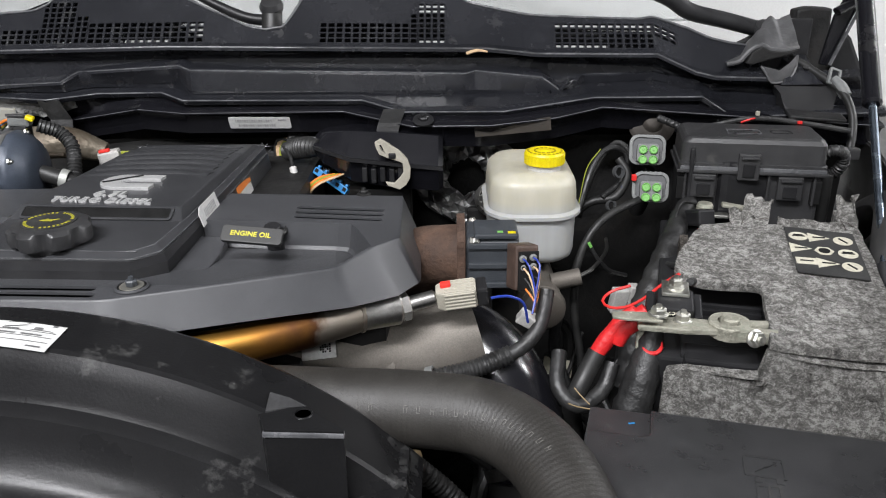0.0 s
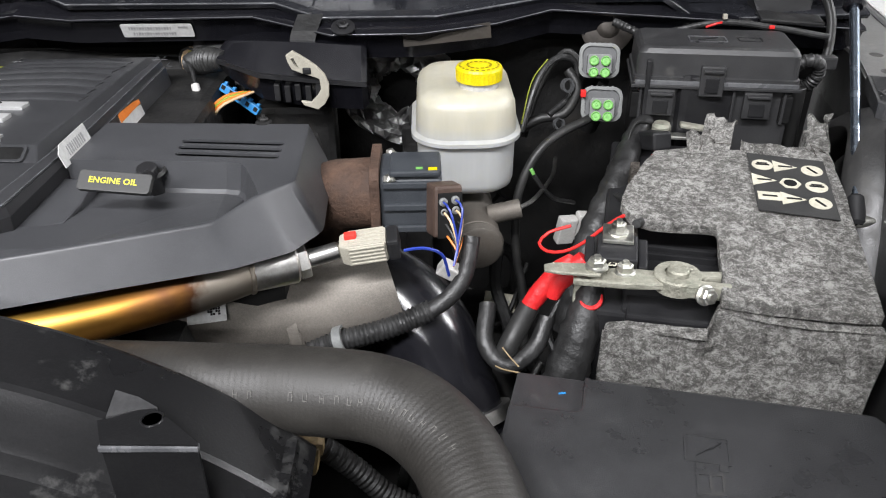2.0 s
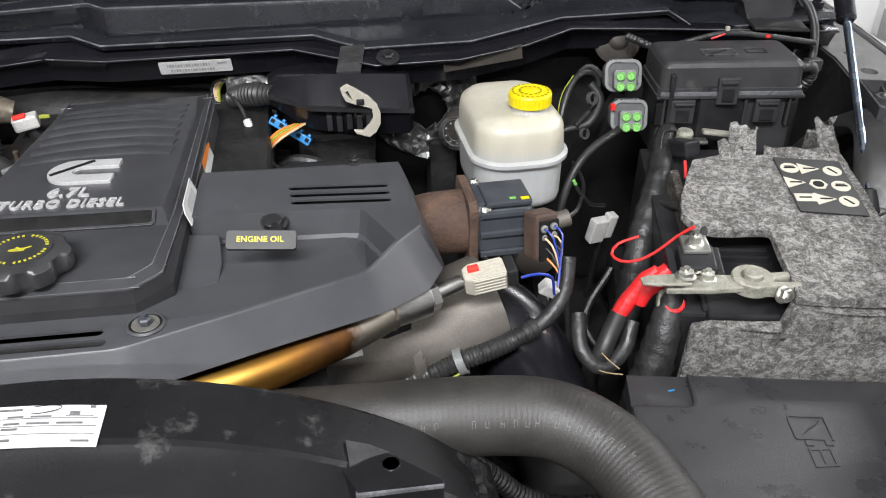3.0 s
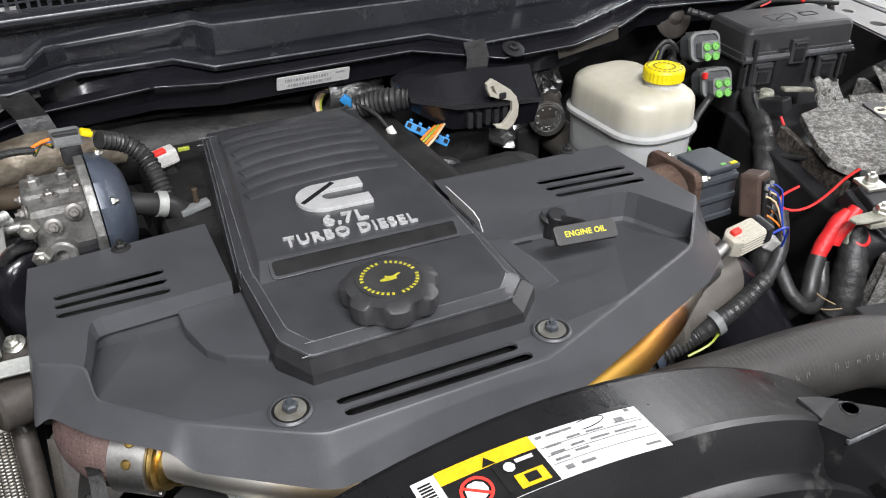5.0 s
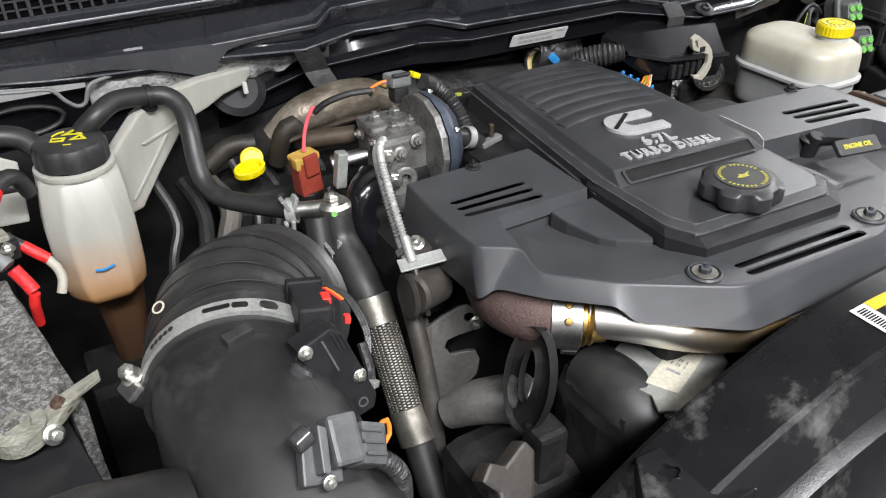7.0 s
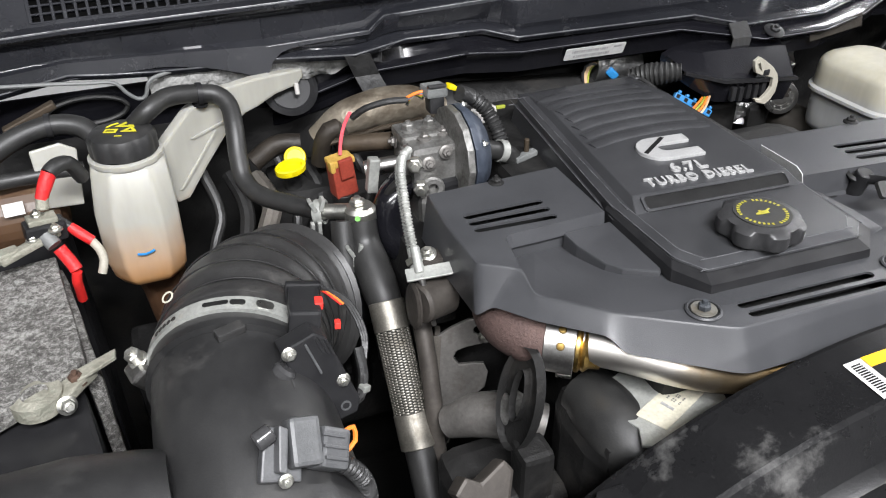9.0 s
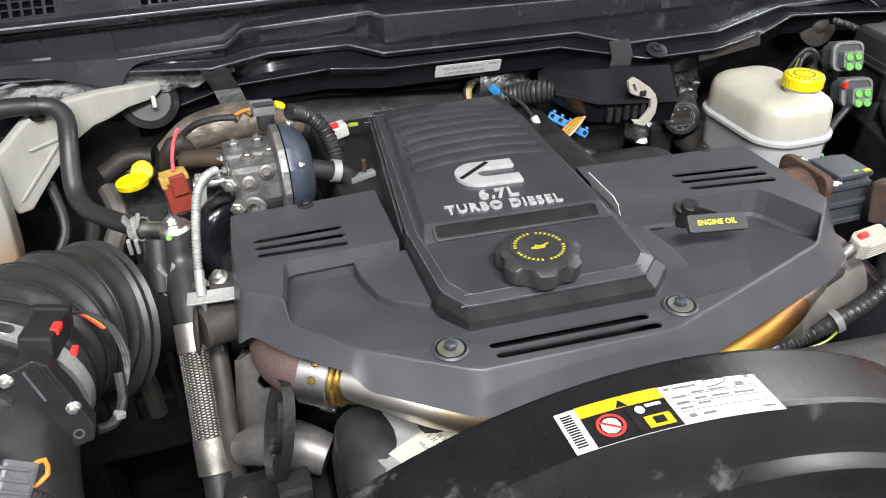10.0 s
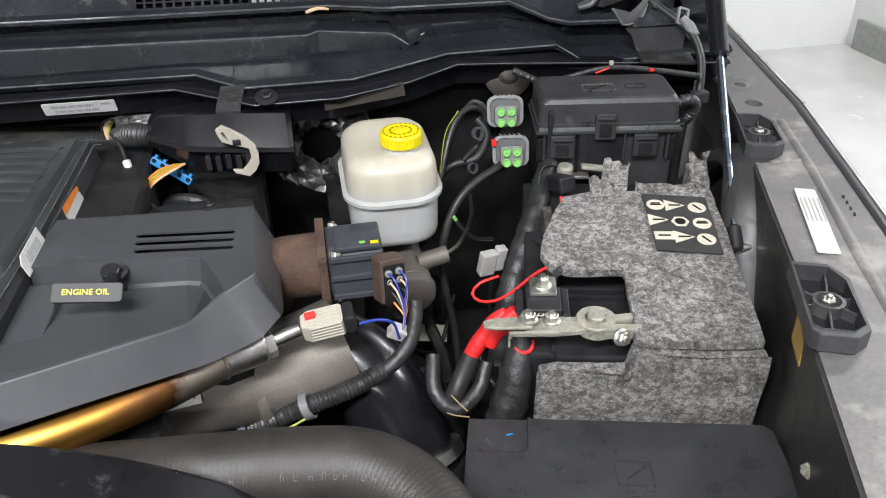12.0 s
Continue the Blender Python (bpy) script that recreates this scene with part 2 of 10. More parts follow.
M["ceil"] = mat("unseen_ceiling_grey", (0.2, 0.2, 0.2), (0.25, 0.25, 0.25), 1.5, (0.7, 0.85), bump=0.05, bump_scale=60)
M["wallg"] = mat("unseen_wall_grey", (0.3, 0.3, 0.3), (0.36, 0.36, 0.36), 1.5, (0.6, 0.75), bump=0.05, bump_scale=60)
M["greyplug"] = mat("dark_grey_plug_plastic", (0.05, 0.052, 0.054), (0.075, 0.077, 0.079), 50, (0.4, 0.55), bump=0.2, bump_scale=500, dust=(0.12, 0.115, 0.105), dust_at=0.68)
M["pressed"] = mat("dull_pressed_steel", (0.15, 0.143, 0.134), (0.23, 0.22, 0.207), 24, (0.4, 0.55), metal=0.6, bump=0.2, bump_scale=250, dust=(0.1, 0.085, 0.07), dust_scale=18, dust_at=0.64)
M["rawbrown"] = mat("dull_brown_grey_steel", (0.04, 0.035, 0.031), (0.07, 0.062, 0.054), 24, (0.5, 0.65), metal=0.4, bump=0.3, bump_scale=200, dust=(0.12, 0.085, 0.06), dust_at=0.64)
# Lighter grey that paints highlights along moulded edges; also serves the worn lid symbol.
M["wornglint"] = mat("worn_edge_and_painted_glint", (0.055, 0.056, 0.06), (0.12, 0.122, 0.127), 40, (0.2, 0.32), bump=0.1, bump_scale=500)
M["crumple"] = mat("brown_stained_heat_shield", (0.1, 0.078, 0.055), (0.27, 0.24, 0.19), 16, (0.42, 0.6), metal=0.6, bump=0.6, bump_scale=34, depth=0.008, dust=(0.05, 0.035, 0.022), dust_scale=9, dust_at=0.54)
M["signyellow"] = mat("orange_yellow_print", (0.55, 0.33, 0.005), (0.62, 0.38, 0.008), 60, (0.45, 0.55), bump=0)
M["flap"] = mat("weathered_grey_rubber", (0.05, 0.05, 0.052), (0.1, 0.1, 0.102), 22, (0.3, 0.48), bump=0.3, bump_scale=160, depth=0.0015, dust=(0.2, 0.195, 0.185), dust_scale=26, dust_at=0.62)
M["fadeink"] = mat("faded_grey_print", (0.07, 0.07, 0.07), (0.16, 0.16, 0.16), 900, (0.45, 0.55), bump=0)
M["braid"] = mat("dull_steel_braid", (0.19, 0.18, 0.155), (0.29, 0.275, 0.24), 40, (0.38, 0.52), metal=0.8, bump=0.2, bump_scale=500, dust=(0.16, 0.14, 0.11), dust_scale=30, dust_at=0.62)
M["boxlid"] = mat("dusty_textured_lid", (0.022, 0.0222, 0.0235), (0.033, 0.0333, 0.0348), 30, (0.24, 0.36), bump=0.5, bump_scale=900, depth=0.0006, dust=(0.045, 0.044, 0.042), dust_scale=60, dust_at=0.68)
M["capink"] = mat("olive_cap_print", (0.16, 0.13, 0.004), (0.24, 0.19, 0.008), 80, (0.45, 0.55), bump=0)
M["duct"] = mat("dusty_matt_duct_plastic", (0.012, 0.012, 0.0124), (0.022, 0.022, 0.022), 14, (0.31, 0.5), bump=0.25, bump_scale=700, depth=0.0005, dust=(0.04, 0.039, 0.037), dust_scale=12, dust_at=0.6)
M["bellows"] = mat("dusty_grey_rubber", (0.020, 0.0197, 0.0197), (0.031, 0.0306, 0.030), 26, (0.33, 0.48), bump=0.2, bump_scale=500, dust=(0.06, 0.057, 0.052), dust_scale=20, dust_at=0.64)
M["midgrey"] = mat("mid_grey_sensor_plastic", (0.055, 0.0565, 0.059), (0.08, 0.082, 0.085), 40, (0.38, 0.5), bump=0.2, bump_scale=500, dust=(0.14, 0.135, 0.125), dust_at=0.68)
M["gloss"] = mat("glossy_black_moulding", (0.03, 0.03, 0.031), (0.045, 0.045, 0.046), 40, (0.12, 0.22), bump=0.04, bump_scale=300)
M["ochredull"] = mat("dull_amber_plastic", (0.16, 0.115, 0.055), (0.24, 0.175, 0.09), 40, (0.45, 0.6), bump=0.2, bump_scale=400, dust=(0.08, 0.065, 0.045), dust_at=0.6)
M["brass"] = mat("brassy_heat_tint", (0.42, 0.26, 0.07), (0.58, 0.4, 0.14), 60, (0.25, 0.4), metal=1.0, bump=0.1, bump_scale=400)
M["caplabel"] = mat("dim_yellow_print", (0.26, 0.24, 0.02), (0.4, 0.37, 0.03), 140, (0.45, 0.55), bump=0)
M["hookgrey"] = mat("dusty_dark_bracket_plastic", (0.03, 0.03, 0.031), (0.045, 0.045, 0.046), 40, (0.36, 0.5), bump=0.2, bump_scale=500, dust=(0.08, 0.078, 0.073), dust_scale=30, dust_at=0.62)
# Near-zero black without sheen, painting the shade behind the grilles.
M["void"] = mat("black_grille_shade", (0.003, 0.003, 0.003), (0.005, 0.005, 0.005), 40, (0.9, 0.95), bump=0, gloss=0.05)
M["gold"] = None
M["glass"] = None


def felt_material(name, lo, mid, hi):
    m = bpy.data.materials.new(name)
    m.use_nodes = True
    nt = m.node_tree
    b = nt.nodes["Principled BSDF"]
    tc = nt.nodes.new("ShaderNodeTexCoord")
    n1, n2, n3 = (nt.nodes.new("ShaderNodeTexNoise") for _ in range(3))
    for n, s, d, r, dist in ((n1, 150, 8, 0.85, 0.5), (n2, 700, 4, 0.85, 0.5), (n3, 32, 6, 0.75, 0.6)):
        n.inputs["Scale"].default_value, n.inputs["Detail"].default_value = s, d
        n.inputs["Roughness"].default_value, n.inputs["Distortion"].default_value = r, dist
        nt.links.new(tc.outputs["Object"], n.inputs["Vector"])
    add = nt.nodes.new("ShaderNodeMath")
    add.operation = "MULTIPLY_ADD"
    nt.links.new(n2.outputs["Fac"], add.inputs[0])
    add.inputs[1].default_value = 0.45
    nt.links.new(n1.outputs["Fac"], add.inputs[2])
    add2 = nt.nodes.new("ShaderNodeMath")
    add2.operation = "MULTIPLY_ADD"
    nt.links.new(n3.outputs["Fac"], add2.inputs[0])
    add2.inputs[1].default_value = 0.34
    nt.links.new(add.outputs[0], add2.inputs[2])
    r = nt.nodes.new("ShaderNodeValToRGB")
    r.color_ramp.elements[0].position, r.color_ramp.elements[0].color = 0.69, (*lo, 1)
    r.color_ramp.elements[1].position, r.color_ramp.elements[1].color = 1.08, (*hi, 1)
    e = r.color_ramp.elements.new(0.88)
    e.color = (*mid, 1)
    nt.links.new(add2.outputs[0], r.inputs["Fac"])
    nt.links.new(r.outputs["Color"], b.inputs["Base Color"])
    b.inputs["Roughness"].default_value = 0.95
    b.inputs["Specular IOR Level"].default_value = 0.1
    bp = nt.nodes.new("ShaderNodeBump")
    bp.inputs["Strength"].default_value, bp.inputs["Distance"].default_value = 1.0, 0.004
    nt.links.new(add.outputs[0], bp.inputs["Height"])
    nt.links.new(bp.outputs["Normal"], b.inputs["Normal"])
    return m


M["felt"] = felt_material("grey_fibre_felt", (0.032, 0.031, 0.029), (0.170, 0.165, 0.155), (0.48, 0.47, 0.445))


M["feltdark"] = felt_material("dark_brown_felt", (0.014, 0.012, 0.010), (0.065, 0.057, 0.05), (0.17, 0.152, 0.135))


def tinted_pipe():
    """Stainless pipe with heat tint: bare at one end, straw and brown towards the other, along x."""
    m = bpy.data.materials.new("heat_tinted_stainless")
    m.use_nodes = True
    nt = m.node_tree
    b = nt.nodes["Principled BSDF"]
    tc = nt.nodes.new("ShaderNodeTexCoord")
    sep = nt.nodes.new("ShaderNodeSeparateXYZ")
    nt.links.new(tc.outputs["Object"], sep.inputs[0])
    n = nt.nodes.new("ShaderNodeTexNoise")
    n.inputs["Scale"].default_value, n.inputs["Detail"].default_value = 30, 6
    nt.links.new(tc.outputs["Object"], n.inputs["Vector"])
    ma = nt.nodes.new("ShaderNodeMath")
    ma.operation = "MULTIPLY_ADD"
    nt.links.new(n.outputs["Fac"], ma.inputs[0])
    ma.inputs[1].default_value = 0.09
    nt.links.new(sep.outputs["X"], ma.inputs[2])
    mr = nt.nodes.new("ShaderNodeMapRange")
    mr.inputs["From Min"].default_value, mr.inputs["From Max"].default_value = -0.54, -0.04
    nt.links.new(ma.outputs[0], mr.inputs["Value"])
    r = nt.nodes.new("ShaderNodeValToRGB")
    els = r.color_ramp.elements
    els[0].position, els[0].color = 0.0, (0.62, 0.60, 0.57, 1)
    els[1].position, els[1].color = 1.0, (0.36, 0.32, 0.27, 1)
    for p, c in ((0.18, (0.66, 0.63, 0.58, 1)), (0.26, (0.42, 0.33, 0.21, 1)), (0.36, (0.2, 0.135, 0.065, 1)), (0.5, (0.38, 0.235, 0.065, 1)), (0.72, (0.46, 0.27, 0.055, 1)),
                 (0.86, (0.28, 0.13, 0.03, 1)), (0.925, (0.12, 0.055, 0.028, 1)), (0.95, (0.36, 0.32, 0.27, 1))):
        e = els.new(p)
        e.color = c
    nt.links.new(mr.outputs[0], r.inputs["Fac"])
    nt.links.new(r.outputs["Color"], b.inputs["Base Color"])
    b.inputs["Metallic"].default_value = 1.0
    rr = nt.nodes.new("ShaderNodeMapRange")
    rr.inputs["To Min"].default_value, rr.inputs["To Max"].default_value = 0.34, 0.5
    nt.links.new(n.outputs["Fac"], rr.inputs["Value"])
    nt.links.new(rr.outputs[0], b.inputs["Roughness"])
    return m


M["gold"] = tinted_pipe()


def translucent(name, c_top, c_low, z_lo, z_hi, rough=0.4):
    """Milky polyethylene: lets light through; the liquid and its stain show below the filling line."""
    m = bpy.data.materials.new(name)
    m.use_nodes = True
    nt = m.node_tree
    b = nt.nodes["Principled BSDF"]
    tc = nt.nodes.new("ShaderNodeTexCoord")
    sep = nt.nodes.new("ShaderNodeSeparateXYZ")
    nt.links.new(tc.outputs["Object"], sep.inputs[0])
    n = nt.nodes.new("ShaderNodeTexNoise")
    n.inputs["Scale"].default_value, n.inputs["Detail"].default_value = 14, 5
    nt.links.new(tc.outputs["Object"], n.inputs["Vector"])
    ma = nt.nodes.new("ShaderNodeMath")
    ma.operation = "MULTIPLY_ADD"
    nt.links.new(n.outputs["Fac"], ma.inputs[0])
    ma.inputs[1].default_value = (z_hi - z_lo) * 0.8
    nt.links.new(sep.outputs["Z"], ma.inputs[2])
    mr = nt.nodes.new("ShaderNodeMapRange")
    mr.inputs["From Min"].default_value, mr.inputs["From Max"].default_value = z_lo, z_hi + (z_hi - z_lo) * 0.6
    nt.links.new(ma.outputs[0], mr.inputs["Value"])
    mx = nt.nodes.new("ShaderNodeMix")
    mx.data_type = "RGBA"
    nt.links.new(mr.outputs[0], mx.inputs["Factor"])
    mx.inputs["A"].default_value, mx.inputs["B"].default_value = (*c_low, 1), (*c_top, 1)
    mp = nt.nodes.new("ShaderNodeMapping")
    mp.inputs["Scale"].default_value = (1, 1, 0.12)
    nt.links.new(tc.outputs["Object"], mp.inputs["Vector"])
    st_ = nt.nodes.new("ShaderNodeTexNoise")
    st_.inputs["Scale"].default_value, st_.inputs["Detail"].default_value = 95, 3
    nt.links.new(mp.outputs["Vector"], st_.inputs["Vector"])
    sr = nt.nodes.new("ShaderNodeMapRange")
    sr.inputs["From Min"].default_value, sr.inputs["From Max"].default_value = 0.35, 0.65
    sr.inputs["To Min"].default_value, sr.inputs["To Max"].default_value = 0.95, 1.03
    nt.links.new(st_.outputs["Fac"], sr.inputs["Value"])
    mul = nt.nodes.new("ShaderNodeMix")
    mul.data_type, mul.blend_type = "RGBA", "MULTIPLY"
    mul.inputs["Factor"].default_value = 1.0
    nt.links.new(mx.outputs["Result"], mul.inputs["A"])
    nt.links.new(sr.outputs[0], mul.inputs["B"])
    nt.links.new(mul.outputs["Result"], b.inputs["Base Color"])
    b.inputs["Roughness"].default_value = rough
    b.inputs["Subsurface Weight"].default_value = 0.35
    b.inputs["Subsurface Radius"].default_value = (0.02, 0.018, 0.012)
    b.inputs["Subsurface Scale"].default_value = 0.6
    return m


M["brakepoly"] = translucent("milky_brake_reservoir", (0.43, 0.41, 0.335), (0.36, 0.365, 0.36), 1.306, 1.316)
M["tankpoly"] = translucent("stained_milky_tank", (0.33, 0.325, 0.29), (0.42, 0.2, 0.06), 1.238, 1.292)
M["brownpoly"] = translucent("amber_tank_plastic", (0.085, 0.048, 0.026), (0.06, 0.03, 0.016), 1.2, 1.3)
gl = bpy.data.materials.new("windscreen_glass")
gl.use_nodes = True
gb = gl.node_tree.nodes["Principled BSDF"]
gb.inputs["Base Color"].default_value, gb.inputs["Roughness"].default_value = (0.9, 0.92, 0.915, 1), 0.03
gb.inputs["Transmission Weight"].default_value, gb.inputs["IOR"].default_value = 0.9, 1.45
M["glass"] = gl


# ---- building helpers ----
def smooth(bm, angle=35, keep_flat=True):
    """Rounds fine bevels, but keeps the large faces between them flat."""
    bm.normal_update()
    lim = radians(angle)
    area = {f: f.calc_area() for f in bm.faces}
    flat = []
    for f in bm.faces:
        f.smooth = True
        for e in f.edges:
            if len(e.link_faces) == 2 and 0.05 < e.calc_face_angle(0) <= lim:
                other = e.link_faces[0] if e.link_faces[1] is f else e.link_faces[1]
                if area[f] > 4 * area[other]:
                    f.smooth = False
                    flat.append(f)
                    break
    if not keep_flat:
        flat = []
        for f in bm.faces:
            f.smooth = True
    while flat:
        f = flat.pop()
        for e in f.edges:
            for other in e.link_faces:
                if other.smooth and e.calc_face_angle(1) < 0.02:
                    other.smooth = False
                    flat.append(other)
    for e in bm.edges:
        e.smooth = not (len(e.link_faces) == 2 and e.calc_face_angle(0) > lim)


def thing(name, label, category, at, group="", kind=""):
    ob = new(name)
    ob.empty_display_size = 0.01
    ob.location = at
    return tagged(ob, label, category, group, kind)


def mesh_of(name, bm, material, angle=35):
    bmesh.ops.recalc_face_normals(bm, faces=bm.faces)
    smooth(bm, angle, angle < 60)
    me = bpy.data.meshes.new(name)
    bm.to_mesh(me)
    bm.free()
    me.materials.append(material)
    return me


def part(name, bm, material, parent, label="", angle=35):
    me = bm if isinstance(bm, bpy.types.Mesh) else mesh_of(name, bm, material, angle)
    ob = new(name, me)
    ob.parent = parent
    if parent.type == "EMPTY":
        ob.matrix_parent_inverse = Matrix.Translation(-parent.location)
    return tagged(ob, label)


def single(name, bm, material, label, category, group="", kind="", angle=35):
    ob = new(name, mesh_of(name, bm, material, angle))
    return tagged(ob, label, category, group, kind)


def join(*bms):
    out = bmesh.new()
    for b in bms:
        me = bpy.data.meshes.new("tmp")
        b.to_mesh(me)
        b.free()
        out.from_mesh(me)
        bpy.data.meshes.remove(me)
    return out


def box(c, s, rot=None, bevel=0.002, seg=2, taper=1.0):
    bm = bmesh.new()
    bmesh.ops.create_cube(bm, size=1)
    for v in bm.verts:
        k = taper if v.co.z > 0 else 1.0
        v.co = Vector((v.co.x * s[0] * k, v.co.y * s[1] * k, v.co.z * s[2]))
    if bevel:
        bmesh.ops.bevel(bm, geom=bm.edges[:], offset=min(bevel, min(s) * 0.45), segments=seg, profile=0.6, affect="EDGES")
    m = Matrix.Translation(c)
    if rot:
        m = m @ Euler([radians(a) for a in rot]).to_matrix().to_4x4()
    bm.transform(m)
    return bm


def axis_matrix(p, way):
    z = Vector(way).normalized()
    x = Vector((0, 0, 1)).cross(z)
    x = Vector((1, 0, 0)) if x.length < 1e-4 else x.normalized()
    y = z.cross(x)
    return Matrix(((x.x, y.x, z.x, p[0]), (x.y, y.y, z.y, p[1]), (x.z, y.z, z.z, p[2]), (0, 0, 0, 1)))


def lathe(profile, p, way=(0, 0, 1), seg=32, wave=None, ring=True):
    """Turns a profile of (radius, height) round an axis; wave(angle, height) may scale the radius."""
    bm = bmesh.new()
    rings = []
    for r, h in profile:
        loop_ = []
        for i in range(seg):
            a = 2 * math.pi * i / seg
            k = wave(a, h) if wave else 1.0
            loop_.append(bm.verts.new((r * k * math.cos(a), r * k * math.sin(a), h)))
        rings.append(loop_)
    widest = max(r for r, _ in profile)
    hollow = ring and len(profile) > 3 and abs(profile[0][0] - profile[-1][0]) < 1e-6 and profile[0][0] < 0.92 * widest
    for a, b in zip(rings[:-1], rings[1:]) if not hollow else zip(rings, rings[1:] + rings[:1]):
        for i in range(seg):
            bm.faces.new((a[i], a[(i + 1) % seg], b[(i + 1) % seg], b[i]))
    if hollow:
        bm.transform(axis_matrix(p, way))
        return bm
    if profile[0][0] > 1e-6:
        bm.faces.new(rings[0][::-1])
    if profile[-1][0] > 1e-6:
        bm.faces.new(rings[-1])
    bmesh.ops.remove_doubles(bm, verts=bm.verts, dist=1e-6)
    bm.transform(axis_matrix(p, way))
    return bm


def cyl(a, b, r, r2=None, seg=24, bevel=0.0008):
    a, b = Vector(a), Vector(b)
    h = (b - a).length
    r2 = r if r2 is None else r2
    e = min(bevel, r * 0.4, h * 0.4)
    return lathe([(r - e, 0), (r, e), (r2, h - e), (r2 - e, h)], a, b - a, seg, ring=False)


def spline(pts, step=0.006):
    pts = [Vector(p) for p in pts]
    if len(pts) == 2:
        return pts
    ext = [2 * pts[0] - pts[1], *pts, 2 * pts[-1] - pts[-2]]
    out = []
    for i in range(1, len(ext) - 2):
        p0, p1, p2, p3 = ext[i - 1:i + 3]
        n = max(2, int((p2 - p1).length / step))
        for k in range(n):
            t = k / n
            out.append(0.5 * (2 * p1 + (p2 - p0) * t + (2 * p0 - 5 * p1 + 4 * p2 - p3) * t * t + (3 * p1 - p0 - 3 * p2 + p3) * t ** 3))
    out.append(pts[-1])
    return out


def tube(pts, r, seg=16, step=0.006, ribs=None, flat=1.0):
    """A tube along a smooth line. r: a radius or a list along it; ribs: (pitch, depth) of rings round it."""
    line = spline(pts, step)
    if len(line) == 2:
        n = max(2, int((line[1] - line[0]).length / step))
        line = [line[0].lerp(line[1], k / n) for k in range(n + 1)]
    lens = [0.0]
    for a, b in zip(line[:-1], line[1:]):
        lens.append(lens[-1] + (b - a).length)
    rs = r if isinstance(r, (list, tuple)) else [r, r]
    bm = bmesh.new()
    rings = []
    tan = (line[1] - line[0]).normalized()
    up = Vector((0, 0, 1)) if abs(tan.z) < 0.9 else Vector((0, 1, 0))
    nrm = (up - tan * up.dot(tan)).normalized()
    for i, p in enumerate(line):
        a, b = line[max(i - 1, 0)], line[min(i + 1, len(line) - 1)]
        tan = (b - a).normalized()
        nrm = (nrm - tan * nrm.dot(tan)).normalized()
        side = tan.cross(nrm)
        s = lens[i] / lens[-1] * (len(rs) - 1)
        k = min(int(s), len(rs) - 2)
        rad = rs[k] + (rs[k + 1] - rs[k]) * (s - k)
        if ribs:
            rad += ribs[1] * math.sin(2 * math.pi * lens[i] / ribs[0])
        rings.append([bm.verts.new(p + (nrm * math.cos(2 * math.pi * j / seg) * flat + side * math.sin(2 * math.pi * j / seg)) * rad) for j in range(seg)])
    for a, b in zip(rings[:-1], rings[1:]):
        for j in range(seg):
            bm.faces.new((a[j], a[(j + 1) % seg], b[(j + 1) % seg], b[j]))
    bm.faces.new(rings[0][::-1])
    bm.faces.new(rings[-1])
    return bm


def plate(outline, z0, z1=None, holes=(), bevel=0.0, m=None, draft=0.0):
    """A plate with holes right through it: outline and holes are (x, y) or (x, y, z of the top); z0 is its underside, or minus its thickness if z1 is None."""
    bm = bmesh.new()

    def ring(pts):
        vs = [bm.verts.new((p[0], p[1], p[2] if len(p) > 2 else z1)) for p in pts]
        return vs, [bm.edges.new((vs[i], vs[(i + 1) % len(vs)])) for i in range(len(vs))]

    loops = [ring(outline)] + [ring(h) for h in holes]
    edges = [e for _, es in loops for e in es]
    bmesh.ops.triangle_fill(bm, use_beauty=True, use_dissolve=False, edges=edges)
    cx = sum(p[0] for p in outline) / len(outline)
    cy = sum(p[1] for p in outline) / len(outline)
    for i, (vs, _) in enumerate(loops):
        lows = []
        for v in vs:
            d = draft if i == 0 else 0.0
            w = Vector((v.co.x - cx, v.co.y - cy, 0))
            w = w.normalized() * d if w.length > 1e-6 else w
            lows.append(bm.verts.new((v.co.x + w.x, v.co.y + w.y, z0 if z1 is not None or z0 > 0.2 else v.co.z + z0)))
        n = len(vs)
        for k in range(n):
            bm.faces.new((vs[k], vs[(k + 1) % n], lows[(k + 1) % n], lows[k]))
    if bevel:
        bm.normal_update()
        sharp = [e for e in bm.edges if len(e.link_faces) == 2 and e.calc_face_angle(0) > 0.6]
        bmesh.ops.bevel(bm, geom=sharp, offset=bevel, segments=2, profile=0.6, affect="EDGES")
    if m:
        bm.transform(m)
    return bm


def closed_plate(outline, z0, z1, bevel=0.001, m=None):
    bm = bmesh.new()
    lo = [bm.verts.new((p[0], p[1], z0)) for p in outline]
    hi = [bm.verts.new((p[0], p[1], z1)) for p in outline]
    n = len(lo)
    bm.faces.new(lo[::-1])
    bm.faces.new(hi)
    for k in range(n):
        bm.faces.new((lo[k], lo[(k + 1) % n], hi[(k + 1) % n], hi[k]))
    if bevel:
        bm.normal_update()
        sharp = [e for e in bm.edges if e.calc_face_angle(0) > 0.5]
        bmesh.ops.bevel(bm, geom=sharp, offset=bevel, segments=2, profile=0.6, affect="EDGES")
    if m:
        bm.transform(m)
    return bm


def rounded(x0, y0, x1, y1, r, n=5):
    out = []
    for cx, cy, a0 in ((x1 - r, y1 - r, 0), (x0 + r, y1 - r, 90), (x0 + r, y0 + r, 180), (x1 - r, y0 + r, 270)):
        for k in range(n + 1):
            a = radians(a0 + 90 * k / n)
            out.append((cx + r * math.cos(a), cy + r * math.sin(a)))
    return out


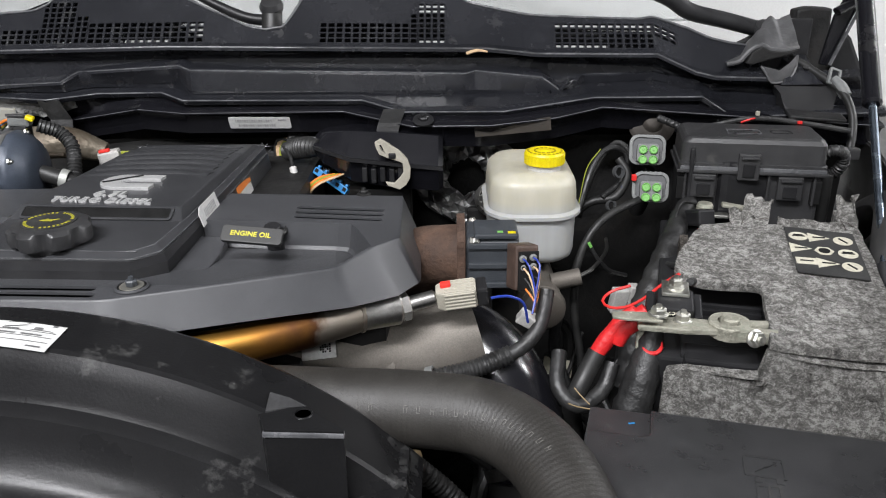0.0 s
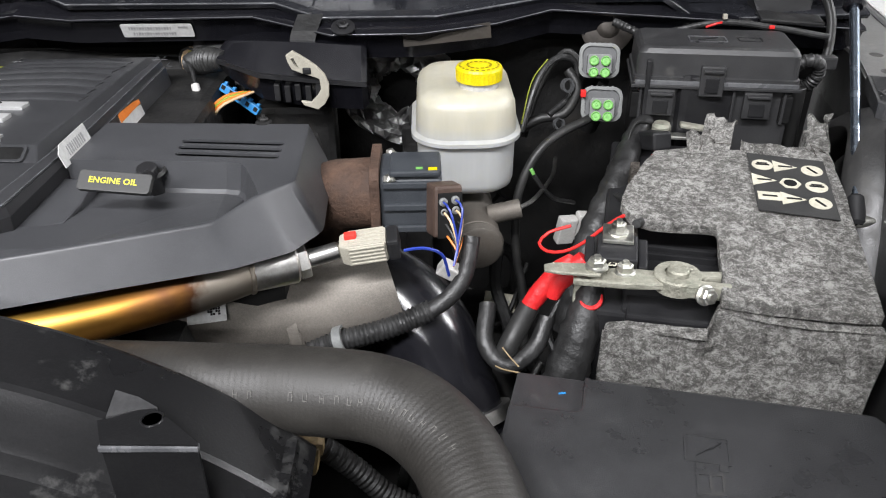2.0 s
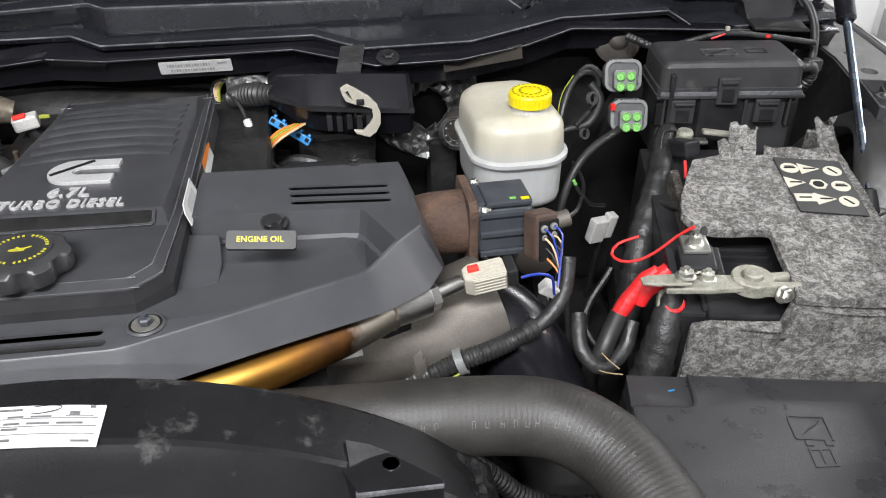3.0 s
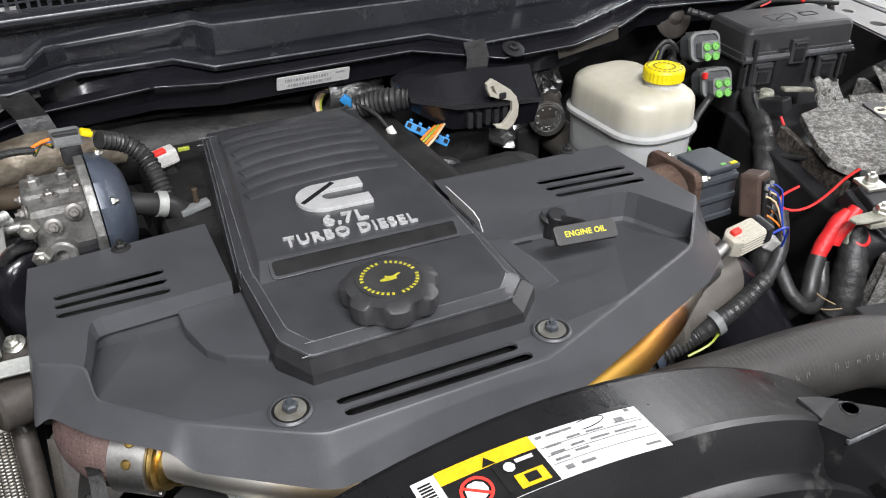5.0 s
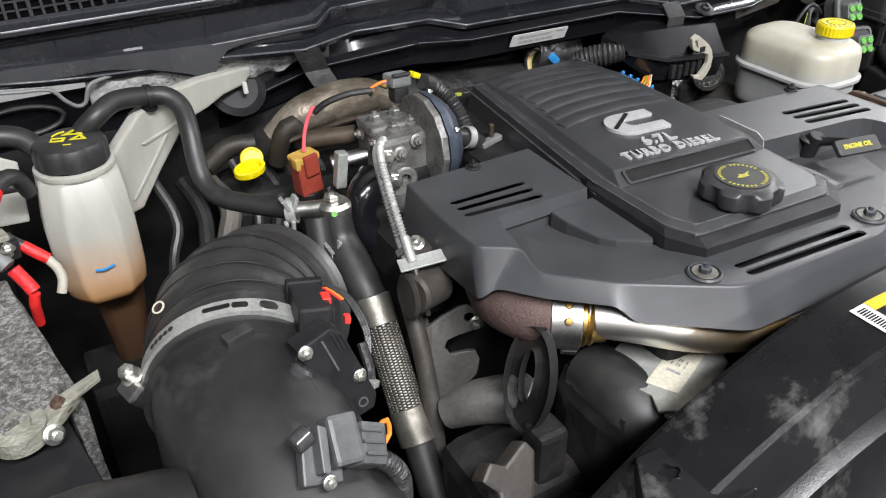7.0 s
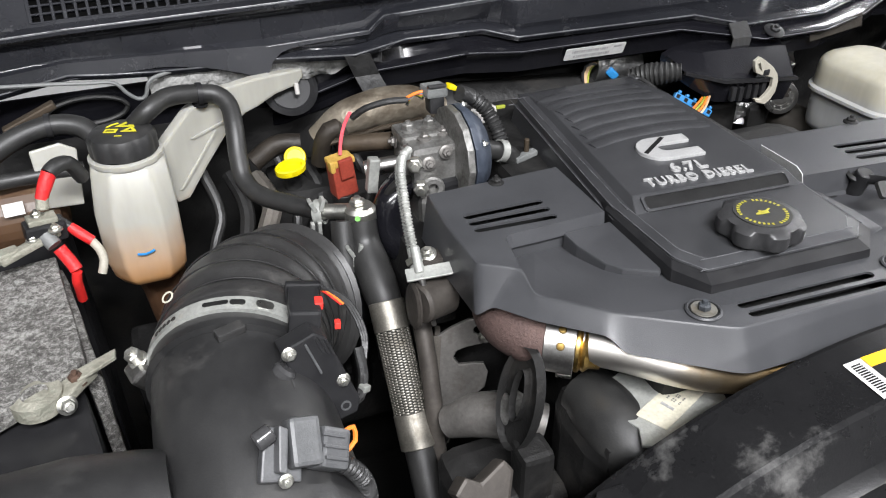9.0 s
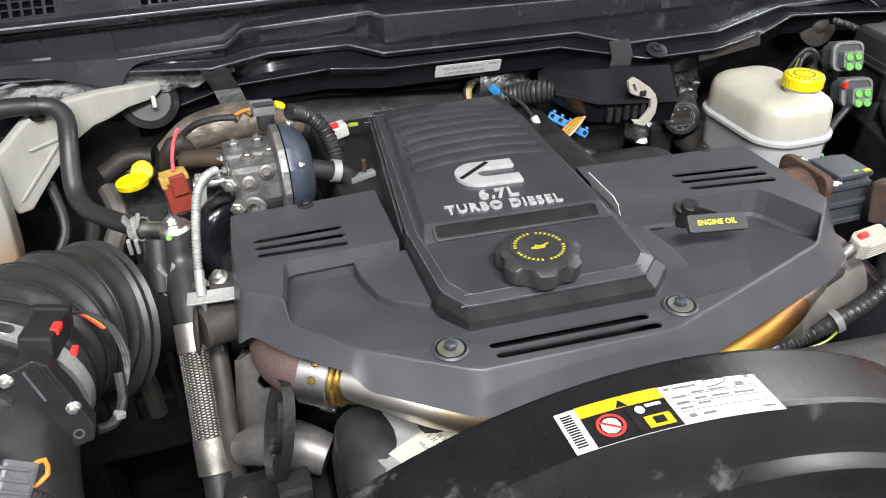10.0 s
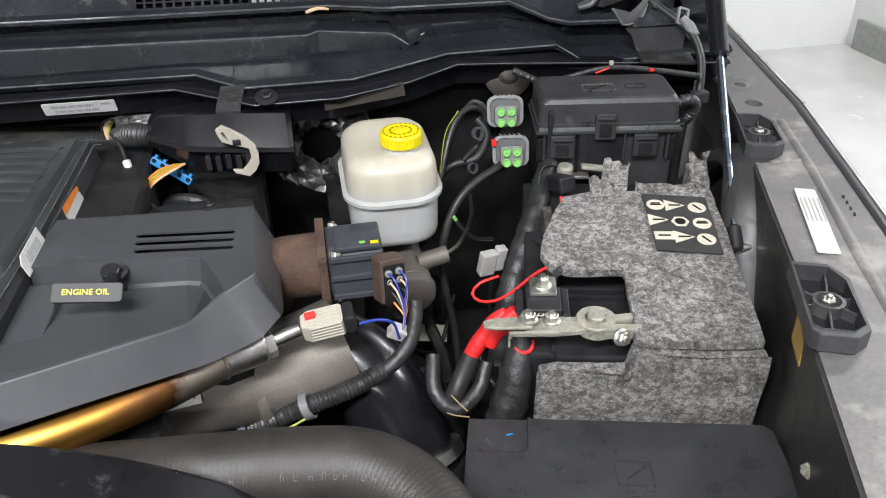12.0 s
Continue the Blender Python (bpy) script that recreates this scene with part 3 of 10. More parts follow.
def loft(rings, closed=True, cap=True):
    bm = bmesh.new()
    vs = [[bm.verts.new(p) for p in ring] for ring in rings]
    n = len(vs[0])
    for a, b in zip(vs[:-1], vs[1:]):
        for k in range(n if closed else n - 1):
            bm.faces.new((a[k], a[(k + 1) % n], b[(k + 1) % n], b[k]))
    if cap and closed:
        bm.faces.new(vs[0][::-1])
        bm.faces.new(vs[-1])
    return bm


def thicken(bm, t):
    bmesh.ops.recalc_face_normals(bm, faces=bm.faces)
    bmesh.ops.solidify(bm, geom=bm.faces[:], thickness=t)
    return bm


def hexbolt(p, way=(0, 0, 1), r=0.006, h=0.006, washer=None):
    bm = lathe([(r * 0.92, 0), (r, 0.0008), (r, h - 0.0012), (r * 0.8, h)], p, way, 6)
    parts_ = [bm]
    if washer:
        parts_.append(lathe([(washer, -0.001), (washer, 0.0006), (washer * 0.8, 0.0014), (r, 0.0016)], p, way, 24))
    parts_.append(lathe([(r * 0.45, h), (r * 0.4, h + 0.003), (0, h + 0.003)], p, way, 10))
    return join(*parts_)


def words(text, size, depth, m, material, parent, name="lettering", label="", spacing=1.0, align="CENTER", shear=0.0, bevel=0.0, arc=None, weight=0.02, tall=1.0):
    cu = bpy.data.curves.new("tmp_text", "FONT")
    cu.body, cu.size, cu.extrude, cu.align_x, cu.align_y = text, size, depth, align, "CENTER"
    cu.space_character, cu.shear, cu.bevel_depth, cu.resolution_u, cu.offset = spacing, shear, bevel, 3, size * weight
    ob = new("tmp_text", cu)
    dg = bpy.context.evaluated_depsgraph_get()
    me = bpy.data.meshes.new_from_object(ob.evaluated_get(dg))
    bpy.data.objects.remove(ob)
    if arc:
        for v in me.vertices:
            a = math.pi / 2 - v.co.x / arc
            rr = arc + v.co.y
            v.co = (rr * math.cos(a), rr * math.sin(a), v.co.z)
    me.transform(Matrix.Diagonal((1, tall, 1, 1)))
    me.transform(m)
    me.materials.clear()
    me.materials.append(material)
    return part(name, me, material, parent, label)


def frame_matrix(o, u, v):
    """A local frame: origin, x direction, rough y direction."""
    x = Vector(u).normalized()
    z = x.cross(Vector(v)).normalized()
    y = z.cross(x)
    return Matrix(((x.x, y.x, z.x, o[0]), (x.y, y.y, z.y, o[1]), (x.z, y.z, z.z, o[2]), (0, 0, 0, 1)))


def at_x(line, x):
    xs = [p[0] for p in line]
    return (x, float(np.interp(x, xs, [p[1] for p in line])), float(np.interp(x, xs, [p[2] for p in line])))


def rumple(bm, cuts=7, amp=0.004):
    """Splits a felt sheet finely and lets it sag and bulge unevenly."""
    bmesh.ops.recalc_face_normals(bm, faces=bm.faces[:])
    bmesh.ops.triangulate(bm, faces=bm.faces[:])
    bmesh.ops.subdivide_edges(bm, edges=[e for e in bm.edges if e.calc_length() > 0.03], cuts=cuts, use_grid_fill=True)
    bmesh.ops.triangulate(bm, faces=[f for f in bm.faces if len(f.verts) > 4])
    bm.normal_update()
    for v in bm.verts:
        n = noise.noise(v.co * 22) + 0.6 * noise.noise(v.co * 60) + 0.35 * noise.noise(v.co * 160)
        v.co -= v.normal * amp * (0.5 + 0.5 * n)
    return bm


# ---- the room ----
single("floor", box((0, 0, -0.05), (12, 12, 0.1), bevel=0), M["floor"], "polished light grey showroom floor", "floor", kind="structure")
# South and west walls and ceiling are unseen; their grey shapes reflections and bounce.
for nm, c, s in (("wall_north", (0, 5.1, 1.75), (10.4, 0.2, 3.5)), ("wall_south", (0, -4.6, 1.75), (10.4, 0.2, 3.5)),
                 ("wall_east", (3.9, 0.25, 1.75), (0.2, 9.5, 3.5)), ("wall_west", (-4.9, 0.25, 1.75), (0.2, 9.5, 3.5))):
    plain = nm in ("wall_south", "wall_west")
    single(nm, box(c, s, bevel=0), M["wallg" if plain else "wallw"], "unseen plain grey wall closing the room" if plain else "plain white painted wall", "wall", kind="structure")
single("ceiling", box((-0.5, 0.25, 3.55), (9.2, 9.9, 0.1), bevel=0), M["ceil"], "unseen plain grey ceiling closing the room", "ceiling", kind="structure")
single("baseboard", box((3.785, 0.25, 0.1), (0.03, 9.3, 0.2), bevel=0.004), M["galv"], "pale grey base trim along the white wall", "baseboard", kind="structure")

# ---- cowl, firewall and bay ----
E1 = [(-1.35, 1.13, 1.43), (-1.1, 1.146, 1.437), (-1.0, 1.157, 1.464), (-0.9, 1.155, 1.468), (-0.4, 1.148, 1.475), (-0.2, 1.145, 1.472), (0.06, 1.146, 1.468), (0.13, 1.144, 1.4605), (0.303, 1.145, 1.4575), (0.357, 1.137, 1.4335), (0.385, 1.132, 1.427), (0.47, 1.132, 1.424), (0.62, 1.14, 1.43)]
G2 = [(-1.35, 1.16, 1.415), (-1.1, 1.16, 1.42), (-1.0, 1.168, 1.448), (-0.4, 1.166, 1.457), (0.108, 1.166, 1.453), (0.152, 1.172, 1.444), (0.303, 1.166, 1.438), (0.357, 1.158, 1.415), (0.385, 1.154, 1.409), (0.62, 1.152, 1.40)]
ET = [(-1.35, 1.16, 1.386), (-0.908, 1.163, 1.427), (-0.80, 1.1635, 1.4225), (-0.687, 1.155, 1.420), (-0.563, 1.146, 1.426), (-0.54, 1.156, 1.439), (-0.385, 1.139, 1.449), (-0.367, 1.135, 1.443), (0.028, 1.13, 1.435), (0.042, 1.136, 1.438), (0.138, 1.134, 1.428), (0.162, 1.136, 1.411), (0.2, 1.164, 1.42), (0.303, 1.1635, 1.425), (0.363, 1.155, 1.412), (0.385, 1.151, 1.400), (0.408, 1.149, 1.393), (0.62, 1.15, 1.385)]
EB = [(-1.35, 1.16, 1.382), (-0.908, 1.162, 1.423), (-0.80, 1.1625, 1.418), (-0.687, 1.154, 1.417), (-0.57, 1.150, 1.412), (-0.53, 1.163, 1.418), (-0.394, 1.152, 1.418), (-0.365, 1.13, 1.411), (0.0, 1.126, 1.41), (0.162, 1.134, 1.408), (0.2, 1.160, 1.416), (0.303, 1.1595, 1.421), (0.363, 1.151, 1.409), (0.385, 1.147, 1.396), (0.408, 1.146, 1.389), (0.62, 1.146, 1.381)]
L1 = [(-1.35, 1.16, 1.36), (-1.1, 1.16, 1.385), (-0.96, 1.16, 1.408), (-0.908, 1.16, 1.416), (-0.866, 1.16, 1.411), (-0.815, 1.16, 1.407), (-0.756, 1.16, 1.4045), (-0.68, 1.155, 1.4045), (-0.585, 1.137, 1.402), (-0.512, 1.152, 1.408), (-0.414, 1.138, 1.411), (-0.375, 1.112, 1.404), (-0.117, 1.097, 1.405), (-0.058, 1.062, 1.395), (0.079, 1.064, 1.394), (0.209, 1.105, 1.404), (0.363, 1.112, 1.402), (0.408, 1.11, 1.374), (0.62, 1.1, 1.38)]
L2 = [(-1.35, 1.17, 1.30), (-0.78, 1.18, 1.335), (-0.671, 1.174, 1.336), (-0.565, 1.17, 1.365), (-0.443, 1.115, 1.391), (-0.373, 1.103, 1.387), (-0.144, 1.088, 1.391), (-0.045, 1.035, 1.381), (0.06, 1.035, 1.381), (0.15, 1.06, 1.385), (0.22, 1.09, 1.393), (0.3, 1.1, 1.385), (0.62, 1.1, 1.36)]
XS = sorted({round(-1.34 + 0.02 * i, 3) for i in range(98)} | {round(p[0], 3) for ln in (E1, ET, L1, L2) for p in ln})


def strip(lines, xs, thick=0.0015):
    bm = bmesh.new()
    rows = [[bm.verts.new(f(x)) for x in xs] for f in lines]
    for a, b in zip(rows[:-1], rows[1:]):
        for k in range(len(xs) - 1):
            bm.faces.new((a[k], a[k + 1], b[k + 1], b[k]))
    if thick:
        thicken(bm, thick)
    return bm


def local(bm, m):
    bm.transform(m)
    return bm


def off(line, dy=0.0, dz=0.0):
    return lambda x: (x, at_x(line, x)[1] + dy, at_x(line, x)[2] + dz)


def zig(line, ref, dy, dz):
    return lambda x: (x, at_x(line, x)[1] + dy, at_x(ref, x)[2] + dz)


cowl = thing("cowl_panel", "black plastic windscreen cowl with moulded steps and dusty patches", "cowl", (-0.35, 1.16, 1.4), kind="structure")
part("face", strip([off(E1, 0.004, 0.004), off(E1, -0.004, 0.0015), off(E1, -0.004, -0.003), off(E1, 0.012, -0.006), off(G2, 0.0, 0.006), off(G2, 0.004, 0.002), off(G2, 0, -0.002), zig(G2, ET, 0.0, 0.006), off(ET, 0.004, 0.003), off(ET, -0.001, 0.001), off(ET, -0.002, -0.003), off(EB, 0.0, 0.003),
                   off(EB, 0.001, -0.001), off(EB, 0.006, -0.003), off(L1, 0.01, 0.004), off(L1, 0.0, 0.001), off(L1, -0.003, -0.001), off(L1, 0.0, -0.005)], XS), M["cowl"], cowl, angle=50)
# ribs down the outer part of the face
for rx in (-0.688, -0.767, -0.845, -0.925):
    a, b = at_x(G2, rx), at_x(L1, rx)
    part("rib", tube([(rx, a[1] - 0.001, a[2]), (rx, b[1] + 0.01, b[2] + 0.012)], 0.0016, 6), M["cowl"], cowl)
for rx in (-0.07, 0.03, 0.11):
    a, b = at_x(EB, rx), at_x(L1, rx)
    part("rib", tube([(rx, a[1] + 0.001, a[2] - 0.003), (rx, b[1] + 0.008, b[2] + 0.004)], 0.0015, 6), M["cowl"], cowl)


def bead(name, line, dy, dz, r, x0, x1, parent, mm="wornglint"):
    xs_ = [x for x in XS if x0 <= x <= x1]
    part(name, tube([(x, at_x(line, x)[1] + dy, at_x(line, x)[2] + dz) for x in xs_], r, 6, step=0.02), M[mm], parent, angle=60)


# Paler beads paint the light lines along the cowl folds.
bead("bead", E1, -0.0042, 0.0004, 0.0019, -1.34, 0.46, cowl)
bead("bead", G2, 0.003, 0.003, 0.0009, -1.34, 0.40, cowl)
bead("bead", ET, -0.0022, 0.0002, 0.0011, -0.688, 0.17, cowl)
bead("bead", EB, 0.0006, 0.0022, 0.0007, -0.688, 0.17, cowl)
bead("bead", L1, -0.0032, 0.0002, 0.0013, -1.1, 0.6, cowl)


# the grille deck rises from the lip towards the windscreen, with air openings cut through it
DECK_EDGE = [(-1.35, 0.7), (-1.05, 0.58), (-0.95, 0.6), (-0.75, 0.5), (-0.658, 0.515), (-0.608, 0.546), (-0.588, 0.646), (-0.56, 1.0), (-0.43, 1.0), (-0.40, 0.78), (-0.368, 0.62), (-0.32, 0.41), (-0.286, 0.256), (-0.261, 0.214), (-0.236, 0.26), (-0.225, 0.41), (-0.214, 0.63), (-0.19, 1.0),
             (0.0, 0.86), (0.035, 0.64), (0.06, 0.58), (0.084, 0.55), (0.117, 0.525), (0.215, 0.49), (0.281, 0.475), (0.323, 0.54), (0.356, 0.585), (0.412, 0.46), (0.444, 0.42), (0.46, 0.40)]
GRILLES = [(-0.93, -0.74, 0.05, 0.40, 16, 4), (-0.65, -0.593, 0.03, 0.26, 5, 3), (-0.593, -0.542, 0.03, 0.67, 5, 8), (-0.542, -0.522, 0.03, 0.45, 2, 5), (-0.522, -0.35, 0.02, 0.34, 14, 4), (-0.183, -0.052, 0.02, 0.33, 11, 4),
           (-0.052, -0.04, 0.02, 0.47, 1, 6), (-0.04, 0.0, 0.02, 0.63, 4, 8), (0.157, 0.301, 0.03, 0.41, 13, 5), (0.301, 0.335, 0.22, 0.42, 3, 3)]
WINDOWS = [(-0.574, -0.552, 0.02, 0.2), (-0.476, -0.404, 0.02, 0.22), (-0.109, -0.07, 0.02, 0.08), (-0.04, 0.0, 0.1, 0.24), (0.157, 0.236, 0.03, 0.22)]
DECK_UP = Vector((0, -0.762, 0.648))


def deck_point(x, k, up=0.0):
    return Vector((x, at_x(E1, x)[1] + 0.004 + k * 0.085 * 0.85, at_x(E1, x)[2] + 0.004 + k * 0.085)) + DECK_UP * up


def deck_sheet(cuts, up, x0, x1, edge):
    """A sheet over the deck with rectangular openings left free."""
    xs_ = sorted({round(x0 + 0.006 * i, 4) for i in range(int((x1 - x0) / 0.006) + 1)} | {x for c in cuts for x in c[:2] if x0 < x < x1})
    ks_ = sorted({0.0, 0.12, 0.25, 0.5, 0.75, 1.0} | {k for c in cuts for k in c[2:4]})
    bm, seen = bmesh.new(), {}

    def corner(x, k):
        k = min(k, float(np.interp(x, [p[0] for p in edge], [p[1] for p in edge])))
        key = (x, round(k, 4))
        if key not in seen:
            seen[key] = bm.verts.new(deck_point(x, k, up))
        return seen[key]

    for xa, xb in zip(xs_[:-1], xs_[1:]):
        for ka, kb in zip(ks_[:-1], ks_[1:]):
            xm, km_ = (xa + xb) / 2, (ka + kb) / 2
            if any(c[0] < xm < c[1] and c[2] < km_ < c[3] for c in cuts):
                continue
            vs_ = list(dict.fromkeys((corner(xa, ka), corner(xb, ka), corner(xb, kb), corner(xa, kb))))
            if len(vs_) > 2:
                bm.faces.new(vs_)
    return thicken(bm, 0.002)


part("grille_deck", deck_sheet(GRILLES, 0.0, -1.34, 0.456, DECK_EDGE), M["cowl"], cowl, "dusty black cowl top with air grilles", angle=50)
# Added black sheet gives the grille cells their shade.
part("shade_sheet", deck_sheet(WINDOWS, -0.022, -1.34, 0.40, [(-1.4, 0.6), (-0.66, 0.6), (-0.6, 0.85), (-0.45, 0.85), (-0.36, 0.2), (-0.21, 0.2), (-0.19, 0.62), (0.02, 0.6), (0.08, 0.45), (0.6, 0.38)]), M["void"], cowl, "added black sheet standing in for the shade below the grilles")
rim_x = [-1.3 + 0.008 * i for i in range(219)]
# The rim's highlight is put into its paler grey.
part("deck_rim", tube([deck_point(x, float(np.interp(x, [p[0] for p in DECK_EDGE], [p[1] for p in DECK_EDGE])), 0.0006) for x in rim_x], 0.0019, 8, step=0.02), M["wornglint"], cowl, "rounded rim painted paler as a highlight", angle=60)


def grille_bar(a, b, wide, deep):
    u = (b - a).normalized()
    m = frame_matrix((a + b) / 2 - DECK_UP * (deep / 2 - 0.0006), u, DECK_UP.cross(u))
    part("grille_bar", local(box((0, 0, 0), ((b - a).length, wide, deep), bevel=0.0005, seg=1), m), M["cowl"], cowl)


for x0, x1, k0, k1, nx, ny in GRILLES:
    for i in range(nx + 1):
        x = x0 + (x1 - x0) * i / nx
        grille_bar(deck_point(x, k0), deck_point(x, k1), 0.0034 if i % 3 else 0.0042, 0.009)
    for j in range(ny + 1):
        k = k0 + (k1 - k0) * j / ny
        grille_bar(deck_point(x0, k), deck_point(x1, k), 0.0026, 0.005)

wind = single("windscreen", strip([lambda x: (x, 1.31, 1.49), lambda x: (x, 1.86, 1.84), lambda x: (x, 2.2, 2.04)], [-1.1, -0.7, -0.35, 0.0, 0.4], 0.005), M["glass"], "clear windscreen glass above the black cowl", "windscreen", kind="structure")
wind.visible_shadow = False

fw = thing("firewall", "black painted firewall sheet under the cowl lip", "firewall", (-0.35, 1.2, 1.0), kind="structure")
part("sheet", strip([off(L1, 0.02, -0.004), off(L2, 0.012, 0.004), off(L2, 0.0, 0.002), off(L2, -0.003, 0.0), off(L2, 0.003, -0.003), off(L2, 0.012, -0.02), off(L2, 0.015, -0.031)], [x for x in XS if x > -0.7]), M["paint"], fw, angle=50)
part("lower_sheet", strip([off(L2, 0.015, -0.028), off(L2, 0.05, -0.034), lambda x: (x, 1.19, 1.33), lambda x: (x, 1.19, 1.30), lambda x: (x, 1.2, 1.1), lambda x: (x, 1.2, 0.6)], XS), M["dark"], fw)
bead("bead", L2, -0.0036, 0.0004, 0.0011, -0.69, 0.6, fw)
# tape strap, splash floor and inner walls
single("splash_floor", box((-0.35, 0.7, 0.62), (1.9, 1.2, 0.02), bevel=0), M["dark"], "grimy black splash shield under the engine", "splash shield", kind="structure")
single("wall_bay_front", box((-0.35, 0.27, 0.93), (1.5, 0.05, 0.6), bevel=0.01), M["black"], "black radiator support behind the grille", "radiator support", kind="structure")

hood = thing("bonnet", "raised black bonnet with dark lining above the bay", "bonnet", (-0.35, 1.3, 1.6), kind="structure")
part("lining", strip([lambda x: (x, 1.42, 1.64), lambda x: (x, 1.32, 1.82), lambda x: (x, 1.10, 2.24), lambda x: (x, 0.92, 2.62)], [-1.2, -0.9, -0.35, 0.2, 0.5], 0.03), M["dark"], hood)

# ---- engine block in the dark below ----
block = thing("engine_block", "grimy cast iron engine block in shadow", "engine", (-0.33, 0.85, 0.64))
part("block", box((-0.33, 0.86, 0.95), (0.34, 0.52, 0.6), bevel=0.02), M["dark"], block)
part("head", box((-0.33, 0.86, 1.28), (0.3, 0.5, 0.09), bevel=0.012), M["dark"], block)
part("front_case", box((-0.34, 0.63, 1.0), (0.42, 0.1, 0.5), bevel=0.03), M["dark"], block)
part("manifold", box((-0.12, 0.82, 1.24), (0.14, 0.3, 0.12), bevel=0.03), M["dark"], block)
part("exhaust_side", box((-0.55, 0.93, 1.16), (0.14, 0.2, 0.26), bevel=0.04), M["dark"], block)

# ---- engine cover ----
cover = thing("engine_cover", "dark grey moulded plastic engine cover with slots and a stepped skirt", "engine cover", (-0.33, 0.72, 1.3))
TOP = [(-0.594, 0.856, 1.352), (-0.598, 0.80, 1.352), (-0.598, 0.730, 1.352), (-0.567, 0.7085, 1.352), (-0.565, 0.684, 1.3400), (-0.522, 0.638, 1.3425), (-0.512, 0.630, 1.343), (-0.449, 0.5865, 1.344),
       (-0.439, 0.582, 1.344), (-0.283, 0.577, 1.344), (-0.273, 0.579, 1.344), (-0.187, 0.608, 1.344), (-0.095, 0.640, 1.344), (-0.066, 0.670, 1.352), (-0.042, 0.694, 1.352), (-0.046, 0.822, 1.352), (-0.24, 0.836, 1.352)]
BOT = [(-0.600, 0.862, 1.30), (-0.605, 0.80, 1.305), (-0.608, 0.706, 1.3145), (-0.596, 0.699, 1.3265), (-0.572, 0.664, 1.3290), (-0.530, 0.625, 1.330), (-0.520, 0.614, 1.318), (-0.453, 0.566, 1.315),
       (-0.442, 0.561, 1.315), (-0.281, 0.558, 1.315), (-0.270, 0.560, 1.315), (-0.178, 0.592, 1.314), (-0.082, 0.625, 1.312), (-0.042, 0.652, 1.310), (-0.022, 0.69, 1.308), (-0.028, 0.828, 1.305), (-0.24, 0.842, 1.305)]


def slot(x0, y0, x1, y1, w, n=4):
    d = Vector((x1 - x0, y1 - y0)).normalized()
    p = Vector((-d.y, d.x))
    out = []
    for c, s in ((Vector((x1, y1)), 1), (Vector((x0, y0)), -1)):
        for k in range(n + 1):
            a = -math.pi / 2 + math.pi * k / n
            q = c + (d * math.cos(a) * s + p * math.sin(a) * s) * w
            out.append((q.x, q.y))
    return out


def add_faces(bm, rings_):
    vs_ = [[bm.verts.new(p) for p in r] for r in rings_]
    for a, b in zip(vs_[:-1], vs_[1:]):
        for k in range(len(a) - 1):
            bm.faces.new((a[k], a[k + 1], b[k + 1], b[k]))


def add_fill(bm, outline, holes, wall):
    tmp = bmesh.new()
    loops = []
    for pts in (outline, *holes):
        vs_ = [tmp.verts.new(p) for p in pts]
        loops.append(vs_)
        for k in range(len(vs_)):
            tmp.edges.new((vs_[k], vs_[(k + 1) % len(vs_)]))
    bmesh.ops.triangle_fill(tmp, use_beauty=True, use_dissolve=False, edges=tmp.edges[:])
    for vs_ in loops[1:]:
        low_ = [tmp.verts.new((v.co.x, v.co.y, v.co.z - wall)) for v in vs_]
        for k in range(len(vs_)):
            tmp.faces.new((vs_[k], vs_[(k + 1) % len(vs_)], low_[(k + 1) % len(vs_)], low_[k]))
    me = bpy.data.meshes.new("tmp")
    tmp.to_mesh(me)
    tmp.free()
    bm.from_mesh(me)
    bpy.data.meshes.remove(me)


WZ = 1.352
lw = [TOP[0], (-0.452, 0.860), (-0.4535, 0.762), (-0.525, 0.7605), (-0.551, 0.760), (-0.5565, 0.7582), (-0.5592, 0.753), (-0.5645, 0.7195), TOP[3], TOP[2], TOP[1]]
rw = [TOP[16], (-0.246, 0.748), (-0.105, 0.735), (-0.092, 0.731), (-0.086, 0.722), (-0.071, 0.684), TOP[13], TOP[14], TOP[15]]
slots_l = [slot(-0.575, 0.8025 - 0.0125 * i, -0.502, 0.802 - 0.0145 * i, 0.0044) for i in range(3)]
slots_r = [slot(-0.152 + 0.001 * i, 0.785 - 0.0145 * i, -0.066, 0.774 - 0.0145 * i, 0.0044) for i in range(3)]
slots_f = [slot(-0.422, 0.6045, -0.297, 0.5985, 0.0042), slot(-0.421, 0.5925, -0.293, 0.5855, 0.0042)]
lift = lambda pts, z=WZ: [(p[0], p[1], p[2] if len(p) > 2 else z) for p in pts]
shell = bmesh.new()
und = [(q[0], q[1] + 0.004, q[2] - 0.001) for q in BOT]


def edge_roll(out_, dz):
    ring = []
    for p, q in zip(TOP, BOT):
        w = Vector((q[0] - p[0], q[1] - p[1])).normalized() * out_
        ring.append((p[0] + w.x, p[1] + w.y, p[2] + dz))
    return ring


def rounder(ring, r=0.22):
    out = [ring[0]]
    for a, b in zip(ring[:-1], ring[1:]):
        a, b = Vector(a), Vector(b)
        k = min(r, 0.0035 / (b - a).length)
        out += [tuple(a.lerp(b, k)), tuple(a.lerp(b, 1 - k))]
    return out + [ring[-1]]


skirt = bmesh.new()
add_faces(skirt, [rounder(rounder(r)) for r in (edge_roll(-0.0015, 0.0002), edge_roll(0.0, -0.0001), edge_roll(0.0009, -0.0007), edge_roll(0.0016, -0.002), BOT, und)])
part("skirt", skirt, M["cover"], cover, "sloping outer skirt of the cover", angle=75)
